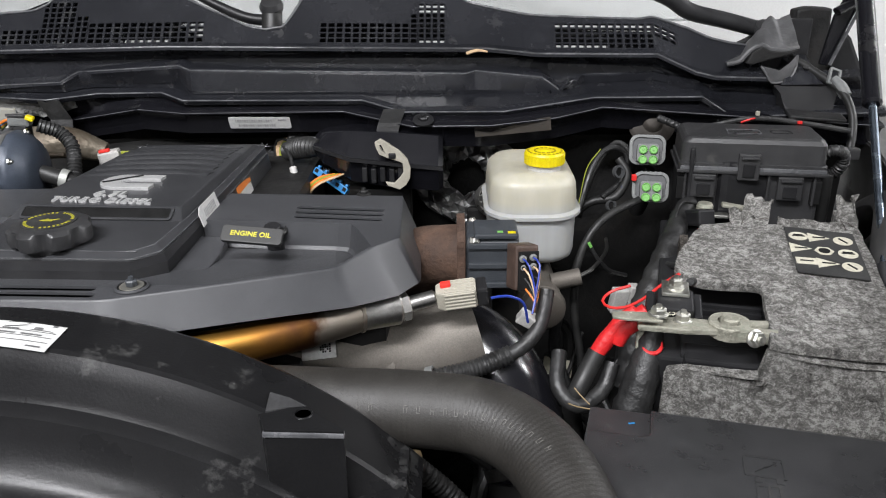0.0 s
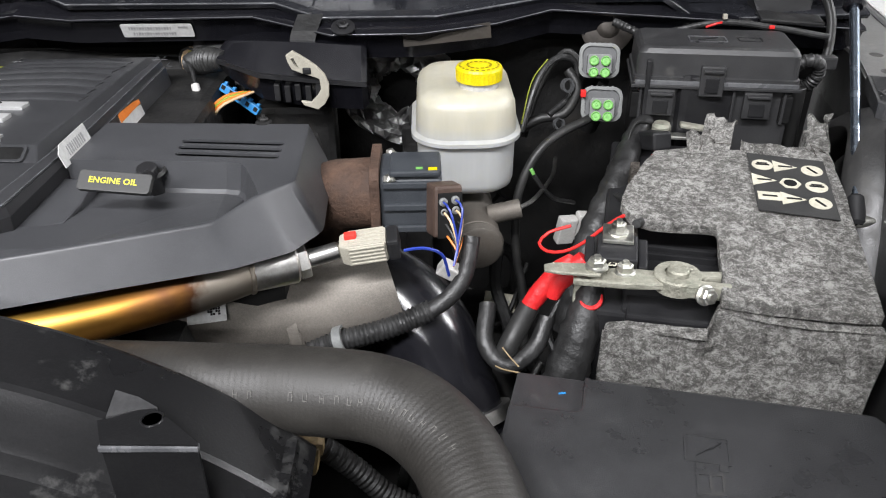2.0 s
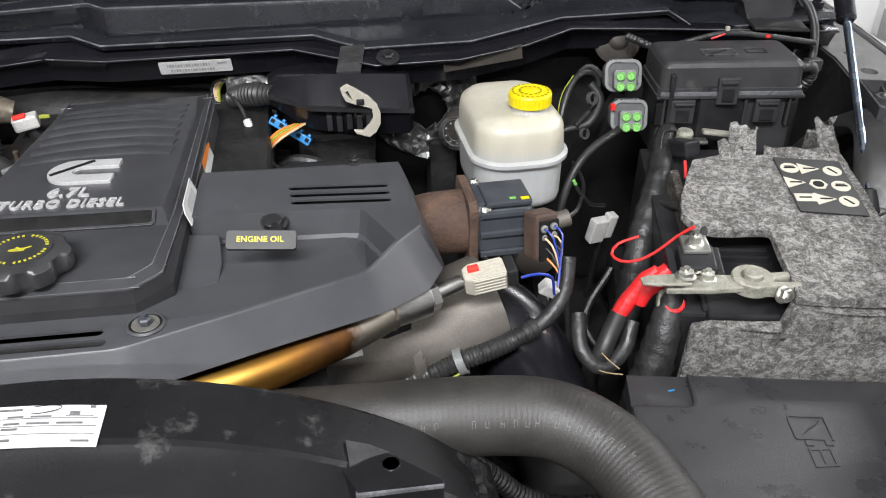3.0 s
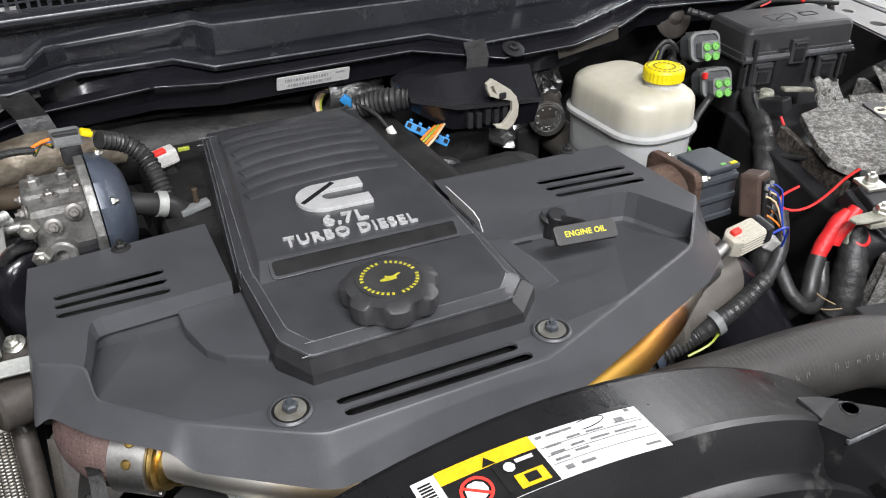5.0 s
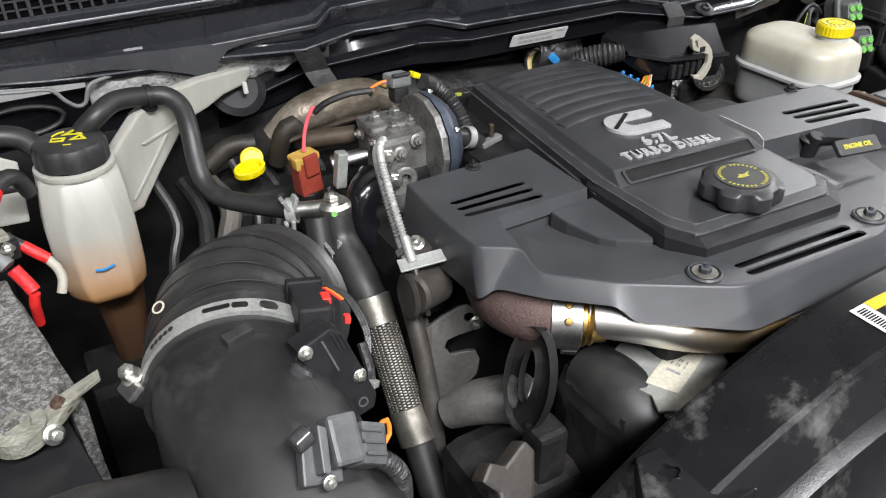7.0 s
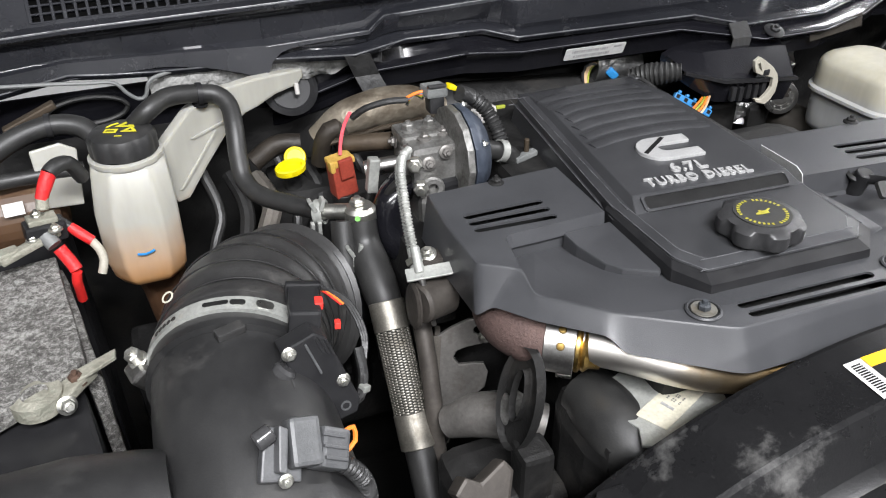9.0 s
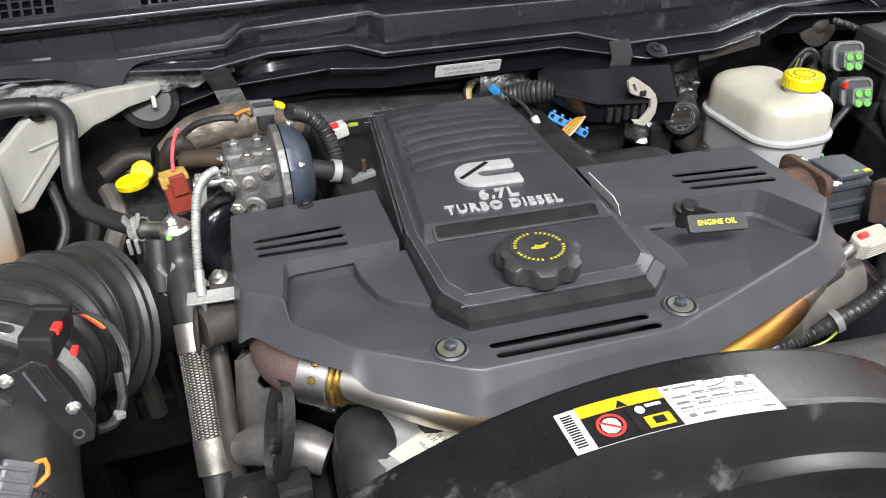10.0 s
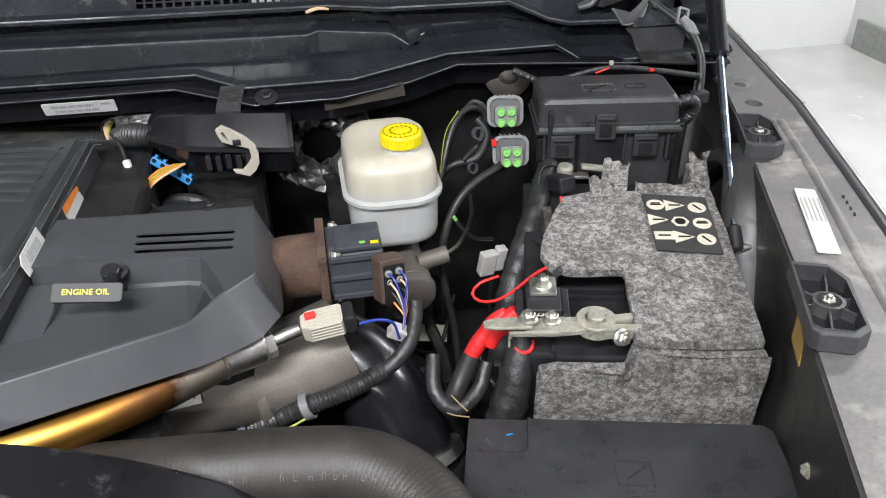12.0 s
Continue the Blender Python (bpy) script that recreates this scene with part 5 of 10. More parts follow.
part("cap", lathe([(0.0225, 0.0), (0.0245, 0.001), (0.0248, 0.013), (0.0235, 0.0155), (0.018, 0.0165), (0.017, 0.0158), (0.008, 0.0158), (0.0065, 0.017), (0.0, 0.017)], (0.122, 0.933, 1.357), seg=120, wave=lambda a, h: 1 + 0.012 * math.cos(30 * a) if h < 0.0135 else 1.0), M["yellow"], br, "ribbed yellow screw cap", angle=50)

for r_, n_ in ((0.0205, 22), (0.0125, 14)):
    for k in range(n_):
        a = 2 * math.pi * k / n_
        part("cap_mark", box((0, 0, 0), (0.0022, 2 * math.pi * r_ / n_ * 0.6, 0.0004), bevel=0), M["capink"], br).matrix_basis = pose(0.122 + r_ * math.cos(a), 0.933 + r_ * math.sin(a), 1.3733 if r_ < 0.015 else 1.3731, 0, 0, math.degrees(a))

# ---- fender and rail ----
fen = thing("fender", "dusty grey fender rail with flanged edge and holes", "fender", (0.6, 0.75, 0.62), kind="structure")
rail = [(0.66, 1.40), (0.60, 1.06), (0.566, 0.96), (0.525, 0.852), (0.442, 0.624), (0.391, 0.51), (0.341, 0.382), (0.27, 0.2), (0.40, 0.2), (0.455, 0.36), (0.505, 0.50), (0.562, 0.667), (0.596, 0.775), (0.662, 0.988), (0.739, 1.324), (0.757, 1.40)]
part("rail", plate(rail, 1.325, 1.335, [[(0.610 + 0.011 * math.cos(a), 1.003 + 0.013 * math.sin(a)) for a in [2 * math.pi * k / 14 for k in range(14)]], [(0.628 + 0.008 * math.cos(a), 1.073 + 0.010 * math.sin(a)) for a in [2 * math.pi * k / 12 for k in range(12)]]], bevel=0.0), M["fender"], fen)
inner_e = rail[:8]
part("inner_wall", strip([lambda i: (inner_e[i][0], inner_e[i][1], 1.333), lambda i: (inner_e[i][0] + 0.005, inner_e[i][1], 1.25), lambda i: (inner_e[i][0] + 0.01, inner_e[i][1], 0.62)], list(range(8)), 0.003), M["bellows"], fen)
outer_e = rail[8:]
part("outer_lip", strip([lambda i: (outer_e[i][0] - 0.004, outer_e[i][1], 1.336), lambda i: (outer_e[i][0], outer_e[i][1], 1.3375), lambda i: (outer_e[i][0] + 0.007, outer_e[i][1], 1.337), lambda i: (outer_e[i][0] + 0.011, outer_e[i][1], 1.332), lambda i: (outer_e[i][0] + 0.03, outer_e[i][1], 1.27), lambda i: (outer_e[i][0] + 0.09, outer_e[i][1], 1.1), lambda i: (outer_e[i][0] + 0.1, outer_e[i][1], 0.62)], list(range(8)), 0.002), M["fenderedge"], fen, angle=50)
# Added steel strip draws the thin highlight on the fender's outer edge.
part("edge_glint", strip([lambda i: (outer_e[i][0] + 0.008, outer_e[i][1], 1.3378), lambda i: (outer_e[i][0] + 0.013, outer_e[i][1], 1.337), lambda i: (outer_e[i][0] + 0.018, outer_e[i][1], 1.33)], list(range(8)), 0.0015), M["steel"], fen, "added steel strip for the highlight on the outer fender edge", angle=50)
part("outer_wall_west", box((-1.3, 0.75, 0.98), (0.03, 1.3, 0.72), bevel=0.005), M["black"], fen)


# ---- battery terminal, cables and symbols ----
def L(u, v, z, m=BM):
    q = m @ Vector((u, v, z))
    return (q.x, q.y, q.z)


SYM = [(0.154, 0.207, 0), (0.175, 0.206, 1), (0.199, 0.202, 2), (0.153, 0.178, 1), (0.176, 0.175, 3), (0.199, 0.172, 0), (0.155, 0.149, 4), (0.176, 0.147, 1), (0.198, 0.143, 2)]
for u, v, k in SYM:
    if k in (0, 2, 3):
        bm = local(lathe([(0.0100, 0), (0.0100, 0.0004), (0, 0.0004)], (u, v, 1.2945), seg=24 if k != 3 else 6), BM)
    elif k == 1:
        bm = local(closed_plate([(u - 0.011, v + 0.011), (u - 0.011, v - 0.011), (u + 0.011, v)], 1.2945, 1.2949, 0), BM)
    else:
        bm = local(closed_plate([(u - 0.0105, v - 0.007), (u + 0.0105, v - 0.007), (u + 0.0105, v + 0.007), (u - 0.0105, v + 0.007)], 1.2945, 1.2949, 0), BM)
    sy = part("symbol", bm, M["cream"], st, "cream hazard symbol")
    mk = local(box((u, v, 1.2952), (0.0024, 0.013, 0.0003), bevel=0, rot=(0, 0, 35 if k == 2 else 90)), BM) if k != 3 else local(lathe([(0.006, 0), (0.006, 0.0003), (0, 0.0003)], (u, v, 1.295), seg=12), BM)
    part("mark", mk, M["inkshade"], sy)
    if k == 0:
        part("mark", local(box((u, v + 0.003, 1.2952), (0.002, 0.01, 0.0003), bevel=0, rot=(0, 0, 90)), BM), M["inkshade"], sy)
# raised ribs in the cut-out
for v in (0.088, 0.099):
    part("case_rib", local(box((0.07, v, 1.256), (0.08, 0.004, 0.01), bevel=0.001), BM), M["black"], bat)
part("case_step", local(box((0.068, 0.018, 1.245), (0.07, 0.03, 0.02), bevel=0.003), BM), M["black"], bat)
# torn felt flaps
rnd = random.Random(5)
for u, v, w, h, tilt in ((0.111, 0.244, 0.034, 0.05, 62), (0.098, 0.236, 0.03, 0.03, 40), (0.215, 0.256, 0.026, 0.055, 66), (0.17, 0.24, 0.07, 0.016, 50)):
    o = [(-w / 2, 0)] + [(-w / 2 + w * k / 7 + rnd.uniform(-0.002, 0.002), h * (0.75 + 0.25 * rnd.random())) for k in range(8)] + [(w / 2, 0)]
    part("felt_flap", rumple(local(closed_plate(o, -0.005, 0.005, 0.0015, pose(u, v, 1.285, 90 - tilt, 0, rnd.uniform(-10, 10))), BM), 4, 0.006), M["felt"], bat, "torn upright felt flap")
for k in range(16):
    u0 = rnd.choice((rnd.uniform(0.205, 0.226), rnd.uniform(0.09, 0.114)))
    v0 = rnd.uniform(0.235, 0.262)
    a = L(u0, v0, 1.285)
    part("fibre_tuft", tube([a, (a[0] + rnd.uniform(-0.01, 0.01), a[1] + rnd.uniform(-0.01, 0.01), a[2] + rnd.uniform(0.004, 0.012)), (a[0] + rnd.uniform(-0.015, 0.015), a[1] + rnd.uniform(-0.012, 0.012), a[2] + rnd.uniform(0.006, 0.018))], [0.0009, 0.0002], 5, step=0.01), M["feltdark"], bat)

clamp = thing("battery_clamp", "oxidised lead battery clamp with fuse block and bolts", "battery clamp", (0.28, 0.668, 1.262))
part("post", lathe([(0.010, 0), (0.009, 0.02), (0.0075, 0.0215), (0, 0.0215)], (0.285, 0.668, 1.258)), M["lead"], clamp)
part("ring", lathe([(0.011, 0.0), (0.019, 0.0), (0.0195, 0.012), (0.0185, 0.0135), (0.011, 0.0135)], (0.285, 0.668, 1.262)), M["lead"], clamp)
part("ear", box((0.308, 0.665, 1.269), (0.035, 0.009, 0.013), rot=(0, 0, -4), bevel=0.002), M["lead"], clamp)
part("ear", box((0.303, 0.650, 1.269), (0.04, 0.009, 0.013), rot=(0, 0, -12), bevel=0.002), M["lead"], clamp)
part("arm", closed_plate([(-0.043, -0.012), (0.0, -0.014), (0.04, -0.011), (0.042, 0.008), (0.0, 0.012), (-0.043, 0.006)], 0, 0.006, 0.0015, frame_matrix((0.243, 0.672, 1.266), (1, -0.16, 0.0), (0.1, 1, 0))), M["lead"], clamp)
part("tongue", closed_plate([(-0.026, -0.006), (-0.012, -0.0085), (0.02, -0.009), (0.022, 0.009), (-0.018, 0.007), (-0.026, 0.003)], 0, 0.003, 0.001, frame_matrix((0.205, 0.690, 1.272), (1, -0.12, -0.02), (0.1, 1, 0))), M["lead"], clamp)
part("clamp_bolt", hexbolt((0.298, 0.637, 1.273), (0.25, -0.9, 0.35), 0.007, 0.008, 0.0085), M["zinc"], clamp)
part("stud_nut", hexbolt((0.218, 0.672, 1.281), (0, 0, 1), 0.0075, 0.007, 0.0095), M["zinc"], clamp, "brassy plated nut")
part("stud_nut", hexbolt((0.243, 0.676, 1.272), (0, 0, 1), 0.007, 0.008, 0.009), M["zinc"], clamp)
fu = part("fuse_block", box((0.236, 0.712, 1.276), (0.034, 0.03, 0.026), rot=(18, 0, -12), bevel=0.002), M["black"], clamp, "black 250A fuse block")
part("fuse_wing", box((0.258, 0.711, 1.272), (0.008, 0.034, 0.02), rot=(18, 0, -12), bevel=0.002), M["black"], clamp)
part("fuse_wing", box((0.214, 0.719, 1.272), (0.008, 0.034, 0.02), rot=(18, 0, -12), bevel=0.002), M["black"], clamp)
words("250A", 0.0085, 0.0003, frame_matrix((0.2335, 0.6952, 1.2800), (1, -0.2, 0), (0, 0.31, 0.95)), M["cream"], fu, label="pale printing")
part("fuse_plate", box((0.238, 0.722, 1.293), (0.026, 0.026, 0.004), rot=(5, 0, -12), bevel=0.001), M["zinc"], clamp)
part("stud", hexbolt((0.238, 0.723, 1.295), (0, 0, 1), 0.0065, 0.009, 0.009), M["zinc"], clamp)
part("lug", box((0.214, 0.697, 1.248), (0.017, 0.008, 0.036), rot=(-15, 0, -8), bevel=0.002), M["lead"], clamp)

for q_ in clamp.children:
    if not q_.name.startswith(("fuse", "stud.", "lug_ring")) and q_.name != "stud":
        q_.location += Vector((-0.015, -0.006, 0.002))
    else:
        q_.location += Vector((-0.010, -0.019, -0.001))
    if q_.name.startswith("tongue"):
        q_.location += Vector((-0.004, -0.018, 0.005))
cb = thing("positive_cable", "black battery cable ending in red tape", "cable", (0.17, 0.72, 1.15))
part("red_sleeve", tube([(0.208, 0.718, 1.262), (0.201, 0.719, 1.252), (0.192, 0.719, 1.242), (0.183, 0.718, 1.23), (0.172, 0.715, 1.214)], [0.005, 0.010, 0.008, 0.009, 0.008], 14), M["red"], cb, "red tape sleeve")
part("red_sleeve", tube([(0.219, 0.716, 1.262), (0.208, 0.716, 1.25), (0.197, 0.715, 1.24), (0.192, 0.714, 1.226)], [0.008, 0.01, 0.009, 0.007], 12), M["red"], cb, "red tape sleeve")
part("cable", tube([(0.173, 0.715, 1.216), (0.162, 0.708, 1.196), (0.152, 0.700, 1.178), (0.15, 0.715, 1.15), (0.16, 0.74, 1.1), (0.17, 0.76, 1.0)], 0.0095, 14), M["rubber"], cb)
part("sleeve", tube([(0.138, 0.735, 1.205), (0.134, 0.706, 1.182), (0.152, 0.692, 1.168), (0.178, 0.704, 1.178), (0.19, 0.72, 1.2)], 0.008, 12), M["loom"], cb)
ringm = axis_matrix((0.2245, 0.705, 1.2285), (-0.2, -0.6, 0.8))
part("red_ring", tube([ringm @ Vector((0.0085 * math.cos(k * math.pi / 8), 0.0085 * math.sin(k * math.pi / 8), 0)) for k in range(17)], 0.0021, 8), M["red"], cb, "red cable end in the lug")
cb.location += Vector((-0.020, -0.025, 0.013))
gc = thing("ground_cable", "thick black taped cable below the clamp lug", "cable", (0.21, 0.68, 1.1))
part("cable", tube([(0.213, 0.693, 1.24), (0.207, 0.684, 1.215), (0.200, 0.675, 1.19), (0.19, 0.668, 1.15), (0.182, 0.672, 1.08)], [0.011, 0.0165, 0.0195, 0.0205, 0.02], 20, ribs=(0.011, 0.0012)), M["loom"], gc)
gc.location += Vector((-0.005, 0, 0.013))
lm = thing("taped_loom", "thick black taped wiring loom along the battery side", "wiring loom", (0.27, 0.85, 1.12))
part("loom", tube([(0.318, 0.97, 1.292), (0.303, 0.95, 1.284), (0.281, 0.905, 1.270), (0.261, 0.872, 1.245), (0.240, 0.842, 1.218), (0.226, 0.82, 1.19), (0.212, 0.80, 1.12)], [0.011, 0.014, 0.016, 0.016, 0.016], 20, ribs=(0.009, 0.001)), M["loom"], lm)
part("branch", tube([(0.262, 0.852, 1.255), (0.27, 0.80, 1.27), (0.262, 0.752, 1.28), (0.25, 0.728, 1.288)], 0.004, 10), M["loom"], lm)
part("red_wire", tube([(0.238, 0.726, 1.298), (0.226, 0.732, 1.286), (0.206, 0.738, 1.264), (0.190, 0.744, 1.252), (0.176, 0.752, 1.248), (0.170, 0.764, 1.250), (0.180, 0.772, 1.257), (0.2, 0.768, 1.266)], 0.0016, 8), M["redwire"], lm, "thin looped red wire")
nt_ = thing("negative_post", "pale battery post with black sensor plug and red tail", "battery post", (0.33, 0.94, 1.26))
part("post", lathe([(0.011, -0.03), (0.0105, 0.008), (0.0085, 0.012), (0, 0.012)], (0.331, 0.95, 1.286)), M["lead"], nt_)
part("strap", box((0.337, 0.953, 1.281), (0.05, 0.014, 0.004), rot=(0, 0, -10), bevel=0.001), M["zinc"], nt_)
part("sensor_plug", box((0.315, 0.92, 1.289), (0.022, 0.04, 0.02), rot=(-18, 0, 12), bevel=0.003), M["black"], nt_)
part("red_tail", tube([(0.311, 0.902, 1.28), (0.309, 0.893, 1.272), (0.306, 0.885, 1.265)], 0.002, 8), M["red"], nt_)
part("thin_wire", tube([(0.322, 0.955, 1.296), (0.30, 0.945, 1.3), (0.285, 0.915, 1.285), (0.28, 0.87, 1.26), (0.262, 0.82, 1.24)], 0.0014, 6), M["loom"], nt_)
part("strap_foil", box((0.372, 0.934, 1.2965), (0.05, 0.012, 0.005), rot=(0, 8, -10), bevel=0.002), M["lead"], nt_)

# front box marks
mk_ = part("lid_mark", local(plate(rounded(0.124, -0.080, 0.156, -0.052, 0.002, 2), 1.2245, 1.2260, [rounded(0.1258, -0.0782, 0.1542, -0.0538, 0.001, 2)]), FM), M["fuse"], fb, "moulded outline symbol")
part("bolt_mark", local(closed_plate([(0.132, -0.074), (0.144, -0.063), (0.141, -0.0675), (0.150, -0.058), (0.138, -0.0685), (0.141, -0.0645)], 1.2245, 1.2260, 0), FM), M["fuse"], mk_)
part("foot_mark", local(box((0.150, -0.083, 1.2252), (0.006, 0.006, 0.0018), bevel=0.0004), FM), M["fuse"], mk_)
part("foot_mark", local(box((0.134, -0.084, 1.2252), (0.006, 0.006, 0.0018), bevel=0.0004), FM), M["fuse"], mk_)
part("book_mark", local(plate([(0.131, -0.090), (0.150, -0.088), (0.150, -0.108), (0.131, -0.110)], 1.2245, 1.2260, [[(0.133, -0.092), (0.1395, -0.0913), (0.1395, -0.1065), (0.133, -0.107)], [(0.1415, -0.0911), (0.148, -0.0905), (0.148, -0.1055), (0.1415, -0.1062)]]), FM), M["fuse"], mk_)
part("paint_dash", local(box((0.034, -0.020, 1.2199), (0.006, 0.0016, 0.0005), rot=(0, 0, 20), bevel=0), FM), M["blueclip"], fb, "small blue paint dash")
part("straw", tube([(0.127, 0.662, 1.205), (0.1325, 0.656, 1.20), (0.14, 0.646, 1.196)], 0.0007, 6), M["ochredull"], fb, "dry straw caught at the lid edge")
part("straw", tube([(0.120, 0.648, 1.196), (0.1274, 0.6432, 1.1955), (0.14, 0.638, 1.196)], 0.0007, 6), M["ochredull"], fb, "dry straw caught at the lid edge")
part("trim", local(box((0.14, 0.0, 1.19), (0.27, 0.006, 0.02), bevel=0.002), FM), M["black"], fb)

# ---- fuse box details ----
for u, w, h, z in ((0.083, 0.026, 0.034, 1.344), (0.030, 0.030, 0.03, 1.318), (0.135, 0.030, 0.03, 1.318)):
    lt = part("latch", local(box((u, -0.014, z), (w, 0.007, h), bevel=0.0015), ZM), M["fuse"], fz)
    part("latch_slot", local(box((u, -0.018, z - 0.004), (w * 0.55, 0.003, h * 0.5), bevel=0.0008), ZM), M["black"], lt)
    part("latch_lip", local(box((u, -0.019, z + h * 0.36), (w * 0.8, 0.005, 0.003), bevel=0.0008), ZM), M["fuse"], lt)
for u in (0.008, 0.055, 0.11, 0.165):
    part("rib", local(box((u, -0.008, 1.315), (0.003, 0.006, 0.04), bevel=0.0008), ZM), M["fuse"], fz)
part("flange", local(box((0.088, 0.036, 1.336), (0.184, 0.102, 0.004), bevel=0.001), ZM), M["fuse"], fz)
fs = part("lid_symbol", local(plate(rounded(0.058, 0.018, 0.1, 0.042, 0.002, 2), 1.3785, 1.3798, [rounded(0.0595, 0.0195, 0.0985, 0.0405, 0.001, 2)]), ZM), M["wornglint"], fz)
part("symbol_bolt", local(box((0.079, 0.030, 1.3795), (0.026, 0.002, 0.0012), rot=(0, 0, 28), bevel=0), ZM), M["black"], fs)
for u in (0.066, 0.092):
    part("symbol_wheel", lathe([(0.003, 0), (0.003, 0.0012), (0.0018, 0.0012)], L(u, 0.0155, 1.3785, ZM), seg=12), M["black"], fs)
part("lid_symbol", local(plate(rounded(0.113, 0.024, 0.139, 0.040, 0.002, 2), 1.3785, 1.3798, [rounded(0.1145, 0.0255, 0.1375, 0.0385, 0.001, 2)]), ZM), M["black"], fz)
part("bracket", box((0.318, 0.985, 1.30), (0.006, 0.04, 0.13), rot=(0, 0, -12), bevel=0.002), M["black"], fz)
part("pedestal", box((0.41, 1.0, 1.0), (0.12, 0.08, 0.7), bevel=0.01), M["black"], fz)
for u in (0.004, 0.168):
    # Black blocks paint the shade of the clip recesses.
    part("clip_recess", local(box((u, -0.006, 1.312), (0.012, 0.008, 0.03), bevel=0.001), ZM), M["inkshade"], fz)
# Paler strip paints the glint along the lid's lower edge.
part("lid_lip", local(box((0.088, -0.0135, 1.3405), (0.176, 0.003, 0.005), bevel=0.0008), ZM), M["wornglint"], fz)
bw = thing("wire_bundle", "red and black wires behind the fuse box", "wiring", (0.44, 1.04, 1.36))
part("loom", tube([(0.36, 1.06, 1.372), (0.42, 1.055, 1.383), (0.48, 1.045, 1.378), (0.54, 1.03, 1.37)], 0.0038, 10), M["loom"], bw)
part("red_wire", tube([(0.40, 1.05, 1.379), (0.41, 1.045, 1.384), (0.418, 1.05, 1.384)], 0.0013, 8), M["redwire"], bw)
part("red_clip", box((0.475, 1.04, 1.380), (0.006, 0.004, 0.004), bevel=0.001), M["redwire"], bw)
part("pale_clip", box((0.421, 1.05, 1.391), (0.005, 0.005, 0.006), bevel=0.001), M["ivory"], bw)


# ---- grey connectors with green plugs ----
def plug_connector(x, y, z):
    t = thing("multi_plug", "grey four-way connector with bright green seals", "connector", (x, y + 0.02, z - 0.02), group="grey connectors by the fuse box")
    d = Vector((-0.15, -0.93, 0.33)).normalized()
    m = frame_matrix((x, y, z), (1, -0.16, 0), (0, 0.33, 0.93)) @ Matrix.Diagonal((1.0, 1.0, 1, 1))
    part("shell", closed_plate(rounded(-0.021, -0.019, 0.021, 0.017, 0.010), -0.030, -0.001, 0.002, m), M["greyplug"], t)
    part("collar", plate(rounded(-0.0235, -0.021, 0.0235, 0.019, 0.011), -0.005, 0.001, [rounded(-0.0195, -0.0175, 0.0195, 0.0155, 0.009)], bevel=0.0008, m=m), M["connector"], t)
    for k in range(5):
        part("shell_rib", box((0, 0, 0), (0.002, 0.005, 0.022), bevel=0.0006), M["connector"], t).matrix_basis = m @ pose(-0.012 + 0.006 * k, 0.0175, -0.016)
    part("insert", closed_plate(rounded(-0.014, -0.018, 0.014, 0.006, 0.004), 0.0, 0.012, 0.001, m), M["connector"], t)
    for i in (-1, 1):
        for j in (-1, 1):
            q = m @ Vector((0.0066 * i, -0.0085 + 0.0066 * j, 0.012))
            sl = part("seal", lathe([(0.0056, 0), (0.0056, 0.003), (0.0046, 0.004), (0.0042, 0.0025), (0.0015, 0.0025), (0.0012, 0.0035), (0, 0.0035)], q, m.to_3x3() @ Vector((0, 0, 1)), 20), M["greenpin"], t, "bright green seal")
    part("tail", tube([m @ Vector((0, 0, -0.02)), m @ Vector((0, 0, -0.05)), (x + 0.005, y + 0.085, z - 0.06)], 0.012, 12), M["loom"], t)
    return t


pc = plug_connector(0.268, 1.015, 1.352)
copy_thing(pc, Matrix.Translation(pc.location) @ Matrix.Translation((0.0, -0.032, -0.0416)))
part("red_tab", box((0.246, 0.985, 1.322), (0.006, 0.006, 0.008), bevel=0.001), M["redwire"], pc)
gm = thing("firewall_grommet", "brown-grey rubber grommet with ribbed cable", "grommet", (0.302, 1.1, 1.375))
part("flange", lathe([(0.034, -0.004), (0.035, 0.0), (0.03, 0.004), (0.016, 0.005), (0.012, 0.010), (0.008, 0.012), (0, 0.012)], (0.302, 1.106, 1.374), (0.02, -0.9, 0.3), 32), M["rawbrown"], gm)
part("cable", tube([(0.304, 1.08, 1.385), (0.32, 1.065, 1.38), (0.345, 1.055, 1.372), (0.40, 1.05, 1.368)], 0.005, 10, step=0.002, ribs=(0.005, 0.0006)), M["loom"], gm)

gm.location += Vector((-0.005, 0.01, -0.008))

# ---- cables between reservoir and fuse box ----
ca = thing("hanging_cable", "black cable arching down behind the reservoir", "cable", (0.2, 0.95, 1.1))
part("cable", tube([(0.268, 0.99, 1.297), (0.2516, 0.975, 1.2937), (0.2132, 0.955, 1.2828), (0.1864, 0.94, 1.2618), (0.1693, 0.93, 1.2242), (0.1663, 0.925, 1.1827), (0.1693, 0.92, 1.1393), (0.1767, 0.91, 1.0973), (0.18, 0.88, 1.0)], 0.0052, 12), M["rubber"], ca)
part("green_tag", box((0.184, 0.932, 1.249), (0.004, 0.006, 0.008), rot=(0, -30, 0), bevel=0.001), M["greenpin"], ca)
part("branch", tube([(0.184, 0.933, 1.247), (0.197, 0.938, 1.226), (0.215, 0.95, 1.205), (0.242, 0.968, 1.19)], 0.0028, 8), M["loom"], ca)
lr = thing("wiring_tangle", "black wires and pale clips behind the reservoir", "wiring", (0.22, 1.06, 1.25))
